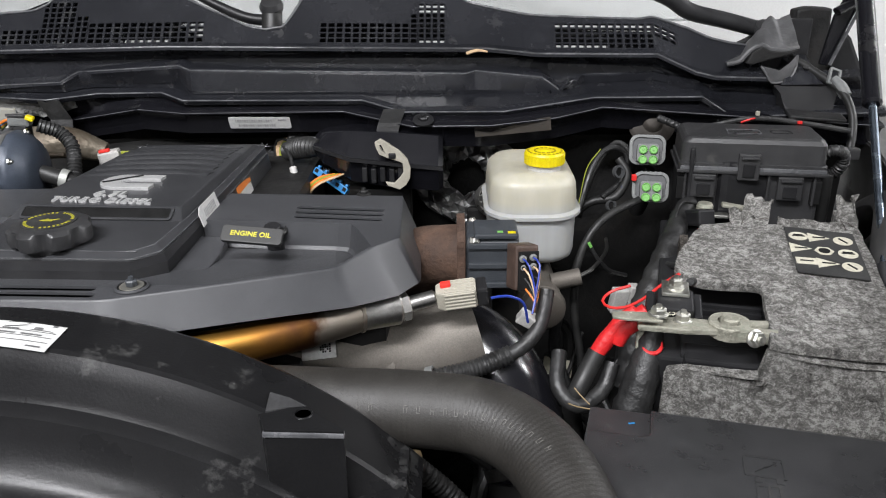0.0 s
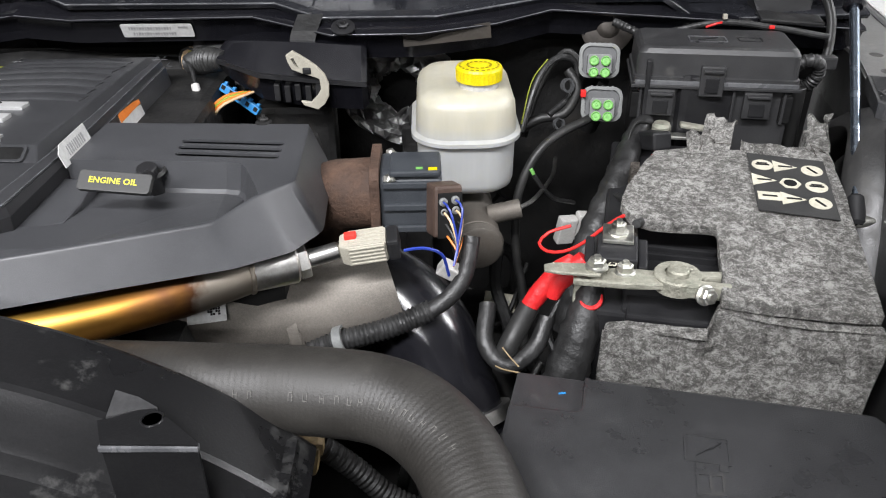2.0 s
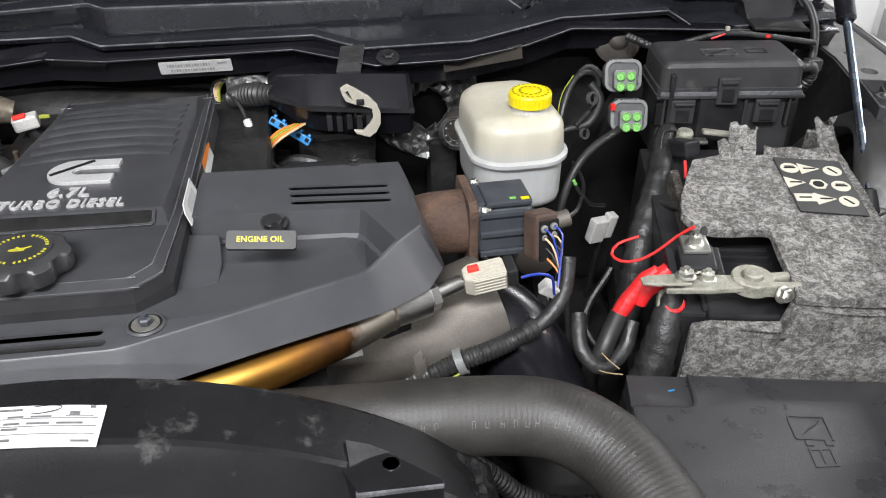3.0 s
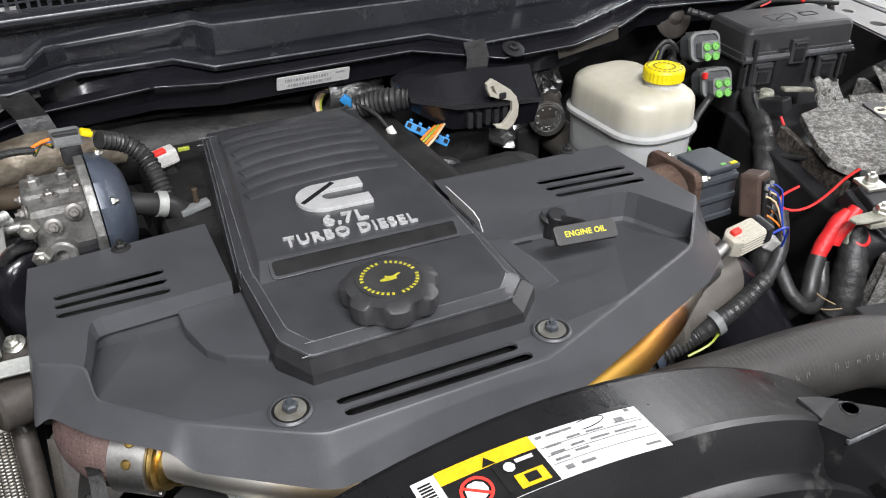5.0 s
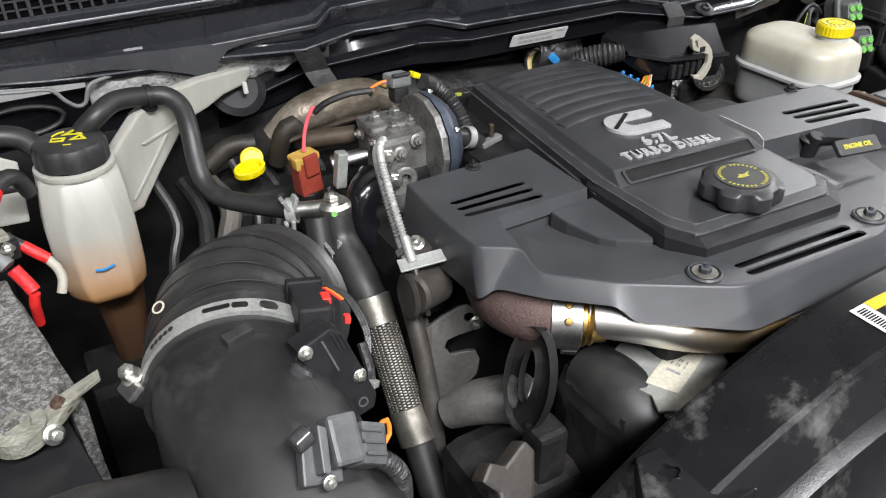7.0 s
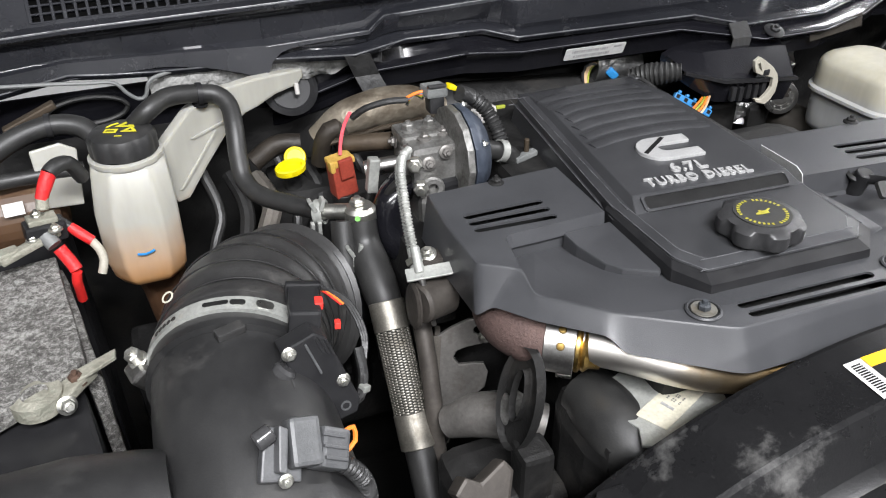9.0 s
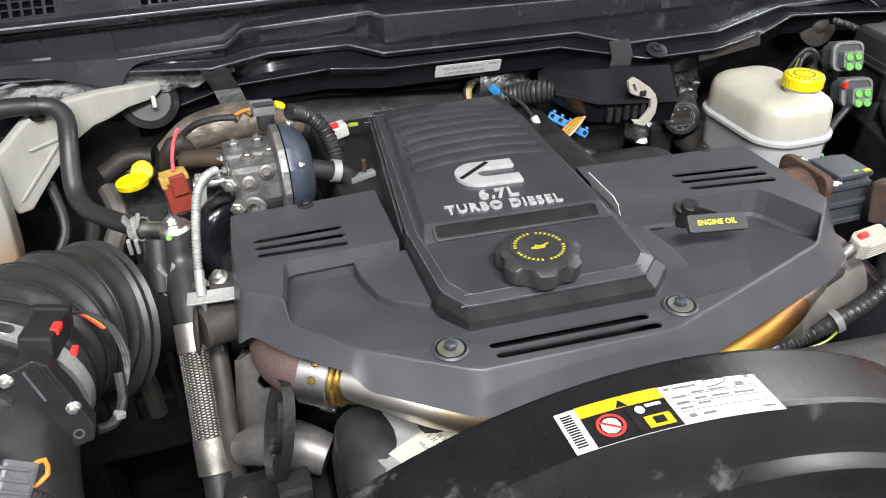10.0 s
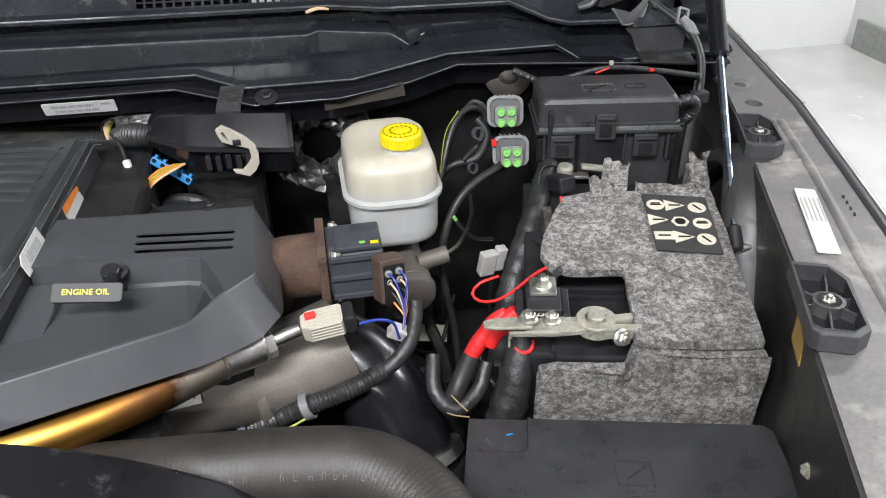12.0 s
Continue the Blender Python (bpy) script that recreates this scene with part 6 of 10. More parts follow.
part("loop", tube([(0.178, 1.0, 1.27), (0.2, 1.03, 1.325), (0.225, 1.05, 1.345), (0.25, 1.055, 1.335), (0.245, 1.05, 1.30), (0.215, 1.03, 1.28)], 0.004, 10), M["loom"], lr)
part("loop", tube([(0.19, 1.06, 1.24), (0.206, 1.065, 1.3), (0.235, 1.06, 1.35), (0.262, 1.05, 1.33), (0.29, 1.06, 1.31)], 0.0035, 10), M["rubber"], lr)
part("loop", tube([(0.17, 1.03, 1.25), (0.2, 1.035, 1.272), (0.235, 1.035, 1.28), (0.25, 1.04, 1.31), (0.238, 1.05, 1.33)], 0.006, 12), M["rubber"], lr)
part("striped_wire", tube([(0.178, 1.0, 1.28), (0.192, 1.03, 1.322), (0.212, 1.045, 1.345)], 0.0008, 6), M["greenwire"], lr)
part("clip", lathe([(0.006, 0), (0.009, 0.0), (0.009, 0.005), (0.006, 0.005)], (0.235, 1.035, 1.315), (0.4, -0.8, 0.3), 20), M["greyplug"], lr)
part("clip", lathe([(0.0055, 0), (0.008, 0.0), (0.008, 0.004), (0.0055, 0.004)], (0.227, 1.03, 1.268), (0.4, -0.8, 0.3), 20), M["greyplug"], lr)
wc = thing("white_plug", "loose white wire connector in the dark gap", "connector", (0.257, 0.99, 1.12))
part("body", box((0.252, 0.99, 1.14), (0.022, 0.014, 0.036), rot=(10, 5, 15), bevel=0.002), M["white"], wc)
part("body", box((0.27, 0.995, 1.143), (0.014, 0.014, 0.036), rot=(10, 8, 15), bevel=0.002), M["white"], wc)
part("wire", tube([(0.26, 0.995, 1.12), (0.265, 1.02, 1.06), (0.27, 1.05, 0.98)], 0.004, 8), M["loom"], wc)
wc.location += Vector((-0.018, -0.024, 0.014))
tg_ = thing("parts_tag", "small cream printed tag on a loom", "tag", (0.162, 0.93, 1.05))
part("card", box((0.162, 0.932, 1.067), (0.042, 0.003, 0.024), rot=(-30, 12, 0), bevel=0.002), M["cream"], tg_)
for i in range(2):
    part("print_bar", box((0.162, 0.9295, 1.071 - 0.008 * i), (0.024, 0.001, 0.0022), rot=(-30, 12, 0), bevel=0), M["greyink"], tg_)
part("loom", tube([(0.15, 0.945, 1.08), (0.165, 0.945, 1.05), (0.19, 0.95, 0.98)], 0.009, 10), M["loom"], tg_)
tg_.location += Vector((-0.008, 0.024, -0.012))
bg = thing("back_wiring", "dark wiring looms low in the bay", "wiring", (0.2, 0.9, 0.95))
rr = random.Random(11)
for k in range(16):
    x = 0.06 + 0.2 * rr.random()
    y = 0.78 + 0.3 * rr.random()
    z = 1.0 + 0.16 * rr.random()
    part("loom", tube([(x, y, z), (x + rr.uniform(-0.05, 0.05), y + rr.uniform(-0.05, 0.05), z - 0.06), (x + rr.uniform(-0.08, 0.08), y + rr.uniform(-0.08, 0.08), z - 0.14), (x + rr.uniform(-0.1, 0.1), y + rr.uniform(-0.1, 0.1), 0.7)], rr.uniform(0.003, 0.009), 8, step=0.015), M[rr.choice(("loom", "rubber", "dark"))], bg)
part("tray", box((0.16, 0.93, 0.98), (0.24, 0.3, 0.04), bevel=0.01), M["dark"], bg)

# ---- master cylinder below the reservoir ----
mc = thing("master_cylinder", "grey cast brake master cylinder under the reservoir", "master cylinder", (0.12, 0.9, 1.18))
part("body", cyl((0.122, 0.832, 1.195), (0.108, 1.09, 1.215), 0.027, seg=32, bevel=0.004), M["cast"], mc)
part("cap", lathe([(0.027, 0), (0.029, 0.004), (0.027, 0.012), (0.024, 0.014), (0, 0.014)], (0.122, 0.834, 1.195), (0.05, -1, -0.1)), M["cast"], mc)
part("port", cyl((0.135, 0.86, 1.215), (0.172, 0.862, 1.222), 0.011), M["cast"], mc)
part("saddle", box((0.112, 0.95, 1.232), (0.05, 0.1, 0.03), bevel=0.008), M["cast"], mc)
part("brake_line", tube([(0.17, 0.862, 1.222), (0.19, 0.88, 1.225), (0.22, 0.95, 1.22), (0.24, 1.05, 1.2)], 0.0025, 8), M["steel"], mc)

mc.location += Vector((-0.004, 0.035, -0.002))

# ---- EGR valve on its rusty elbow ----
eg = thing("exhaust_gas_valve", "rusty iron elbow with dark grey electric valve motor", "valve", (0.03, 0.79, 1.26))
part("elbow", tube([(-0.045, 0.80, 1.24), (-0.04, 0.795, 1.275), (-0.025, 0.79, 1.298), (0.0, 0.786, 1.303), (0.016, 0.785, 1.304)], [0.022, 0.03, 0.0335, 0.033, 0.033], 28, step=0.003), M["rust"], eg)
part("flange", closed_plate(rounded(-0.038, -0.037, 0.038, 0.037, 0.012), 0, 0.009, 0.0015, frame_matrix((0.013, 0.786, 1.304), (0, 1, 0), (0, 0, 1))), M["rust"], eg)
mb = frame_matrix((0.022, 0.785, 1.304), (0, 1, 0), (0, 0, 1))
part("motor", closed_plate(rounded(-0.031, -0.031, 0.031, 0.031, 0.014), 0, 0.056, 0.003, mb), M["motor"], eg)
for k in (-0.022, 0.0, 0.022):
    part("rib", box((0.050, 0.785 - 0.0325, 1.304 + k), (0.05, 0.004, 0.006), bevel=0.001), M["motor"], eg)
part("top_step", box((0.054, 0.776, 1.336), (0.046, 0.046, 0.006), bevel=0.002), M["motor"], eg)
part("label", box((0.070, 0.757, 1.3395), (0.008, 0.004, 0.0012), bevel=0), M["yellow"], eg, "small yellow label")
part("label", box((0.058, 0.759, 1.3395), (0.006, 0.003, 0.0012), bevel=0), M["greenpin"], eg)
for y, z in ((0.757, 1.330), (0.757, 1.279), (0.812, 1.332)):
    part("bolt", hexbolt((0.028, y - 0.0, z), (1, -0.6, 0.2), 0.005, 0.006), M["zinc"], eg)
cn = part("connector", box((0.094, 0.748, 1.303), (0.026, 0.022, 0.046), rot=(-12, 6, 20), bevel=0.003), M["brownbox"], eg, "brown six-way connector")
part("connector_face", box((0.099, 0.735, 1.303), (0.022, 0.003, 0.04), rot=(-12, 6, 20), bevel=0.001), M["inkshade"], cn)
for i in range(4):
    for j in range(2):
        q = Vector((0.093 + 0.0105 * j, 0.7345 + 0.0035 * j, 1.3165 - 0.0095 * i))
        part("pin_seal", lathe([(0.0038, 0), (0.0038, 0.002), (0.002, 0.003), (0, 0.001)], q, (0.3, -0.92, 0.2), 12), M["connector"], cn)
        part("wire", tube([q, q + Vector((0.006, -0.01, -0.004)), Vector((0.105, 0.716, 1.285 - 0.003 * i)), Vector((0.101, 0.705, 1.27))], 0.0010, 6), M[("bluewire", "tanwire", "loom", "orange")[i]], cn)
eg.location += Vector((0.0, 0.0, -0.007))
for q_ in eg.children:
    if q_.name.startswith("connector"):
        q_.location += Vector((-0.015, -0.018, 0.010))
wl = thing("valve_loom", "black ribbed loom running to the valve connector", "wiring loom", (0.02, 0.67, 1.15))
part("tape", tube([(0.103, 0.712, 1.288), (0.1, 0.703, 1.272), (0.094, 0.694, 1.255), (0.08, 0.686, 1.24), (0.062, 0.68, 1.230)], 0.0075, 12), M["loom"], wl)
part("conduit", tube([(0.066, 0.682, 1.232), (0.03, 0.674, 1.22), (-0.011, 0.668, 1.212), (-0.05, 0.672, 1.195), (-0.09, 0.69, 1.17), (-0.13, 0.71, 1.13)], 0.0092, 14, step=0.0012, ribs=(0.0042, 0.0008)), M["loom"], wl)
for q, mm in (((-0.008, 0.668, 1.213), "connector"), ((-0.07, 0.68, 1.184), "bluegrey")):
    part("clip", lathe([(0.0108, 0), (0.0135, 0), (0.0135, 0.008), (0.0108, 0.008)], q, (-0.9, 0.05, -0.35), 20), M[mm], wl)
part("straw_wire", tube([(-0.012, 0.66, 1.205), (-0.03, 0.655, 1.2), (-0.05, 0.66, 1.19)], 0.0013, 6), M["greenwire"], wl)
part("blue_wire", tube([(0.045, 0.672, 1.298), (0.06, 0.672, 1.3), (0.076, 0.678, 1.29), (0.082, 0.685, 1.265)], 0.0014, 6), M["bluewire"], wl)
part("white_clip", box((0.082, 0.70, 1.262), (0.018, 0.012, 0.014), rot=(20, 30, 0), bevel=0.002), M["white"], wl)

# ---- oxygen sensor and the heat tinted pipe ----
ep = thing("exhaust_pipe", "heat-tinted golden stainless pipe under the cover edge", "pipe", (-0.3, 0.58, 1.27))
PIPE = [(-0.533, 0.658, 1.300), (-0.505, 0.634, 1.299), (-0.465, 0.604, 1.293), (-0.42, 0.585, 1.288), (-0.36, 0.576, 1.286), (-0.27, 0.578, 1.286), (-0.2, 0.594, 1.287), (-0.14, 0.619, 1.289), (-0.098, 0.643, 1.290), (-0.079, 0.655, 1.291)]
part("pipe", tube(PIPE, [0.0172] * 8 + [0.0178, 0.0172], 28, step=0.004), M["gold"], ep, angle=60)
part("weld", lathe([(0.0165, -0.003), (0.0185, -0.001), (0.0185, 0.001), (0.0165, 0.003)], (-0.079, 0.655, 1.291), (0.85, 0.4, 0), 28, wave=lambda a, h: 1 + 0.03 * math.sin(11 * a)), M["gold"], ep)
part("socket", cyl((-0.078, 0.655, 1.291), (-0.042, 0.668, 1.291), 0.0165, seg=28, bevel=0.002), M["steel"], ep)
part("clamp_mark", lathe([(0.0175, -0.012), (0.018, -0.01), (0.018, 0.01), (0.0175, 0.012)], (-0.375, 0.5775, 1.2865), (1, -0.1, 0), 28), M["cast"], ep, "worn grey sleeve")
ox = thing("oxygen_sensor", "steel oxygen sensor with ivory plug and red lock", "sensor", (-0.02, 0.675, 1.285))
part("nut", lathe([(0.0135, 0), (0.0145, 0.001), (0.0145, 0.008), (0.0135, 0.009)], (-0.042, 0.668, 1.291), (0.93, 0.33, 0.12), 6), M["steel"], ox)
part("barrel", cyl((-0.034, 0.671, 1.292), (-0.008, 0.679, 1.296), 0.0075, bevel=0.002), M["steel"], ox)
pm = frame_matrix((-0.010, 0.678, 1.296), (0.93, 0.02, 0.12), (0, 1, 0.2))
part("plug", closed_plate([(0.003, -0.007), (0.010, -0.0115), (0.040, -0.0115), (0.042, -0.009), (0.042, 0.009), (0.040, 0.0115), (0.010, 0.0115), (0.003, 0.007)], -0.010, 0.010, 0.002, pm), M["ivory"], ox, "ribbed ivory plug")
for k in range(5):
    part("rib", box((0, 0, 0), (0.029, 0.002, 0.0215), bevel=0.0006), M["ivory"], ox).matrix_basis = pm @ pose(0.0255, -0.009 + 0.0045 * k, 0)
    part("rib", box((0, 0, 0), (0.029, 0.0242, 0.0018), bevel=0.0006), M["ivory"], ox).matrix_basis = pm @ pose(0.0255, 0, -0.0076 + 0.0038 * k)
part("lock", box((0, 0, 0), (0.010, 0.006, 0.005), bevel=0.001), M["redprint"], ox, "red lock tab").matrix_basis = pm @ pose(0.013, 0.002, 0.0118)
part("cap", box((0, 0, 0), (0.010, 0.023, 0.020), bevel=0.003), M["black"], ox).matrix_basis = pm @ pose(0.047, 0, 0)

# ---- cast charge pipe, black duct ----
cp = thing("charge_pipe", "grey cast aluminium charge pipe with code sticker", "pipe", (-0.07, 0.72, 1.15))
part("pipe", tube([(-0.28, 0.70, 1.175), (-0.2, 0.698, 1.212), (-0.15, 0.70, 1.221), (-0.09, 0.708, 1.222), (-0.03, 0.722, 1.218), (0.03, 0.735, 1.23)], [0.05, 0.05, 0.048, 0.047, 0.05, 0.05], 36), M["cast"], cp, angle=60)
part("collar", lathe([(0.048, -0.006), (0.0535, -0.003), (0.0535, 0.006), (0.049, 0.009)], (-0.06, 0.717, 1.21), (0.95, 0.15, 0.15), 36), M["cast"], cp)
part("boss", box((-0.14, 0.672, 1.165), (0.05, 0.03, 0.02), rot=(10, 0, 0), bevel=0.004), M["cast"], cp)
part("bolt", hexbolt((-0.15, 0.665, 1.176), (0, -0.2, 1), 0.006, 0.005, 0.009), M["dark"], cp)
sk = frame_matrix((-0.121, 0.6620, 1.2515), (1, 0.06, 0.09), (-0.05, 0.6, 0.8))
sticker = part("code_sticker", closed_plate([(-0.0165, -0.0115), (0.0165, -0.0115), (0.0165, 0.0115), (-0.0165, 0.0115)], 0, 0.0006, 0, sk), M["paper"], cp, "white printed sticker")
for i in range(5):
    for j in range(5):
        if (i * 7 + j * 5 + i * j) % 3:
            part("print_dot", box((0, 0, 0), (0.0018, 0.0018, 0.0003), bevel=0), M["inkshade"], sticker).matrix_basis = sk @ pose(0.002 + 0.0022 * i, -0.005 + 0.0022 * j, 0.0008)
part("print_bar", box((0, 0, 0), (0.009, 0.0012, 0.0003), bevel=0), M["greyink"], sticker).matrix_basis = sk @ pose(-0.009, 0, 0.0008)
bd = thing("intake_duct", "glossy black moulded intake duct with rubber cuff", "duct", (0.07, 0.68, 1.0))
part("duct", tube([(0.0, 0.75, 1.22), (0.035, 0.735, 1.205), (0.06, 0.715, 1.18), (0.078, 0.69, 1.14), (0.092, 0.665, 1.1), (0.105, 0.64, 1.05), (0.11, 0.62, 0.98)], [0.045, 0.047, 0.046, 0.045, 0.045, 0.045], 32), M["paint"], bd, angle=60)
part("cuff", tube([(0.092, 0.665, 1.105), (0.1, 0.65, 1.07), (0.106, 0.635, 1.04)], [0.05, 0.053, 0.05], 32), M["rubber"], bd)
part("band", lathe([(0.0495, 0), (0.052, 0), (0.052, 0.012), (0.0495, 0.012)], (0.088, 0.672, 1.118), (0.35, -0.6, -0.9), 36), M["steel"], bd)

# ---- hose printing (unreadable marks as bars) ----
for u in range(26):
    if u in (9, 10, 17):
        continue
    t_ = u / 25
    line = spline(HOSE, 0.002)
    i = int((0.24 + 0.47 * t_) * (len(line) - 1))
    p, q = line[i], line[i + 1]
    w = (q - p).normalized()
    n = (Vector((0.1, -0.85, 0.52)) - w * Vector((0.1, -0.85, 0.52)).dot(w)).normalized()
    mm = frame_matrix(p + n * 0.0317, w, n.cross(w) * -1)
    for dx, dy, w_, h_ in ((-0.0012, 0, 0.0006, 0.0058), (0.0003, 0.0026 - 0.0026 * (u % 3), 0.0024, 0.0007), (0.0013, 0.0014 * (u % 2) - 0.0007, 0.0006, 0.0044)):
        part("print_bar", box((0, 0, 0), (w_, h_, 0.0005), bevel=0), M["hoseink"], rh, "faint grey printing").matrix_basis = mm @ Matrix.Translation((dx, dy, 0))

# ---- fuel lines and clutter below the hose ----
lf = thing("fuel_lines", "dull metal and black lines in the dark below the hose", "pipes", (-0.03, 0.58, 0.95))
part("line", tube([(-0.085, 0.556, 1.10), (-0.095, 0.553, 1.07), (-0.115, 0.55, 1.02), (-0.13, 0.55, 0.95)], 0.008, 12), M["rawbrown"], lf, "dull brown-grey line")
part("line", tube([(-0.068, 0.556, 1.095), (-0.078, 0.553, 1.06), (-0.09, 0.55, 1.01), (-0.10, 0.55, 0.95)], 0.0075, 12), M["rawbrown"], lf, "dull brown-grey line")
part("conduit", tube([(-0.055, 0.565, 1.10), (-0.03, 0.565, 1.075), (0.0, 0.56, 1.045), (0.035, 0.555, 1.03), (0.07, 0.55, 1.03)], 0.0095, 14, step=0.0014, ribs=(0.005, 0.0007)), M["dark"], lf, "dark ribbed conduit")
part("line", tube([(-0.16, 0.57, 1.10), (-0.11, 0.60, 1.12), (-0.05, 0.63, 1.10), (0.02, 0.64, 1.04)], 0.006, 10), M["dark"], lf)
part("fitting", box((-0.074, 0.553, 1.115), (0.05, 0.022, 0.014), rot=(0, 6, 8), bevel=0.005), M["ochredull"], lf, "dull amber plastic fitting")
part("fitting_leg", box((-0.094, 0.551, 1.103), (0.014, 0.018, 0.03), rot=(0, 25, 0), bevel=0.005), M["ochredull"], lf)
part("fitting_leg", box((-0.060, 0.551, 1.103), (0.014, 0.018, 0.03), rot=(0, 10, 0), bevel=0.005), M["ochredull"], lf)
part("red_clip", lathe([(0.004, 0), (0.007, 0.0), (0.007, 0.003), (0.004, 0.003)], (-0.095, 0.535, 1.17), (0.2, -0.9, 0.3), 14), M["redprint"], lf)
part("bracket", box((-0.02, 0.6, 0.86), (0.2, 0.12, 0.1), bevel=0.01), M["dark"], lf)
lf.location += Vector((0.03, 0.02, 0.07))

# ---- module with white bracket, behind the engine ----
md = thing("ignition_module", "black moulded module with white lever on the firewall", "module", (-0.1, 1.03, 1.26))
def wedge(x, zt, zm, zb, d):
    return [(x, 1.075, zt), (x, 1.03 + d, zt), (x, 1.002 + d, zm + 0.002), (x, 1.002 + d, zm - 0.002), (x, 1.012 + d, zb), (x, 1.075, zb)]


part("body", loft([wedge(-0.178, 1.366, 1.357, 1.345, 0.02), wedge(-0.165, 1.372, 1.352, 1.335, 0.012), wedge(-0.128, 1.376, 1.345, 1.312, 0.003), wedge(-0.07, 1.374, 1.339, 1.302, 0.0), wedge(-0.01, 1.369, 1.331, 1.298, 0.0), wedge(-0.004, 1.365, 1.331, 1.302, 0.006)]), M["paint"], md, "black wedge-shaped moulded case", angle=30)
part("flange", loft([[(x, 1.0 + d, z + 0.0022), (x, 1.0 + d, z - 0.0022), (x, 1.03, z - 0.0022), (x, 1.03, z + 0.0022)] for x, z, d in ((-0.178, 1.357, 0.018), (-0.128, 1.345, -0.002), (-0.07, 1.339, -0.004), (-0.004, 1.331, 0.0))]), M["black"], md)
for k in range(5):
    part("latch", box((-0.108 + 0.012 * k, 1.004, 1.324 - 0.002 * (k % 2)), (0.007, 0.008, 0.02), bevel=0.0015), M["black"], md)
part("boot", tube([(-0.225, 1.075, 1.338), (-0.205, 1.06, 1.346), (-0.188, 1.045, 1.351), (-0.172, 1.035, 1.353)], [0.012, 0.0145, 0.0145, 0.011], 16, step=0.0014, ribs=(0.006, 0.0011)), M["rubber"], md, "ribbed black rubber boot")
lev = frame_matrix((0, 0.99, 0), (1, 0, 0), (0, 0, 1)) @ Matrix.Translation((-0.073, 1.3058, -0.004)) @ Matrix.Diagonal((0.78, 0.80, 1, 1)) @ Matrix.Translation((0.073, -1.301, 0))
part("lever", plate([(-0.098, 1.381), (-0.088, 1.387), (-0.076, 1.38), (-0.056, 1.366), (-0.044, 1.353), (-0.039, 1.338), (-0.04, 1.321), (-0.047, 1.309), (-0.058, 1.301), (-0.078, 1.308), (-0.082, 1.314), (-0.067, 1.312), (-0.057, 1.322), (-0.051, 1.331), (-0.052, 1.346), (-0.058, 1.349), (-0.077, 1.355), (-0.091, 1.361), (-0.096, 1.372)], -0.0025, 0.0025, [[(-0.091, 1.377), (-0.087, 1.378), (-0.081, 1.365), (-0.086, 1.368)]], bevel=0.001, m=lev), M["ivory"], md, "dirty ivory plastic lever")
part("lever_post", box((-0.07, 1.0, 1.352), (0.01, 0.02, 0.008), bevel=0.002), M["black"], md)
part("mount", box((-0.1, 1.07, 1.12), (0.1, 0.04, 0.34), bevel=0.01), M["dark"], md)
cy = thing("accumulator", "small steel canister with round ribbed end", "canister", (0.05, 1.1, 1.15))
part("body", cyl((0.064, 1.088, 1.259), (0.094, 1.15, 1.262), 0.0255, seg=28, bevel=0.003), M["rawbrown"], cy)
part("face", lathe([(0.0255, 0), (0.0245, 0.003), (0.019, 0.003), (0.0175, 0.001), (0.012, 0.001), (0.011, -0.001), (0, -0.001)], (0.064, 1.088, 1.259), (-0.44, -0.88, 0.1), 28), M["steel"], cy)
for k in range(9):
    a = 2 * math.pi * k / 9
    part("face_mark", lathe([(0.0016, 0), (0.0012, 0.0006), (0, 0.0006)], axis_matrix((0.0638, 1.0873, 1.259), (-0.44, -0.88, 0.1)) @ Vector((0.015 * math.cos(a), 0.015 * math.sin(a), 0.0012)), (-0.44, -0.88, 0.1), 6), M["galv"], cy)
part("stand", box((0.05, 1.13, 1.1), (0.04, 0.04, 0.28), bevel=0.006), M["dark"], cy)
fr = random.Random(21)
foil_rings = []
for k in (1.0, 0.9, 0.8, 0.7, 0.6, 0.5, 0.42, 0.36):
    foil_rings.append([(0.03 + (0.078 * k + fr.uniform(-0.004, 0.004)) * math.cos(a + fr.uniform(-0.07, 0.07)), 1.118 + fr.uniform(-0.007, 0.007), 1.285 + (0.075 * k + fr.uniform(-0.004, 0.004)) * math.sin(a + fr.uniform(-0.07, 0.07))) for a in [2 * math.pi * j / 34 for j in range(34)]])
foil_bm = loft(foil_rings, cap=False)
bmesh.ops.triangulate(foil_bm, faces=foil_bm.faces[:])
single("foil_insulation", thicken(foil_bm, 0.0015), M["foil"], "crumpled silver foil insulation round a dark hole", "insulation", angle=4)
single("foil_insulation", tube([(-0.235, 1.155, 1.332), (-0.20, 1.152, 1.33), (-0.165, 1.15, 1.325)], [0.024, 0.027, 0.023], 18, step=0.01), M["foil"], "crumpled silver foil sleeve on the firewall", "insulation")

# blue plugs and wires behind the panel
bp_ = thing("blue_plug", "bright blue wire connector with coloured wires", "connector", (-0.155, 1.02, 1.29))
bpm = frame_matrix((-0.1567, 1.0217, 1.310), (0.041, -0.020, -0.023), (0.35, 0.2, 0.9))
part("rail", closed_plate(rounded(-0.0285, -0.005, 0.0285, 0.005, 0.002), -0.004, 0.004, 0.001, bpm), M["blueclip"], bp_)
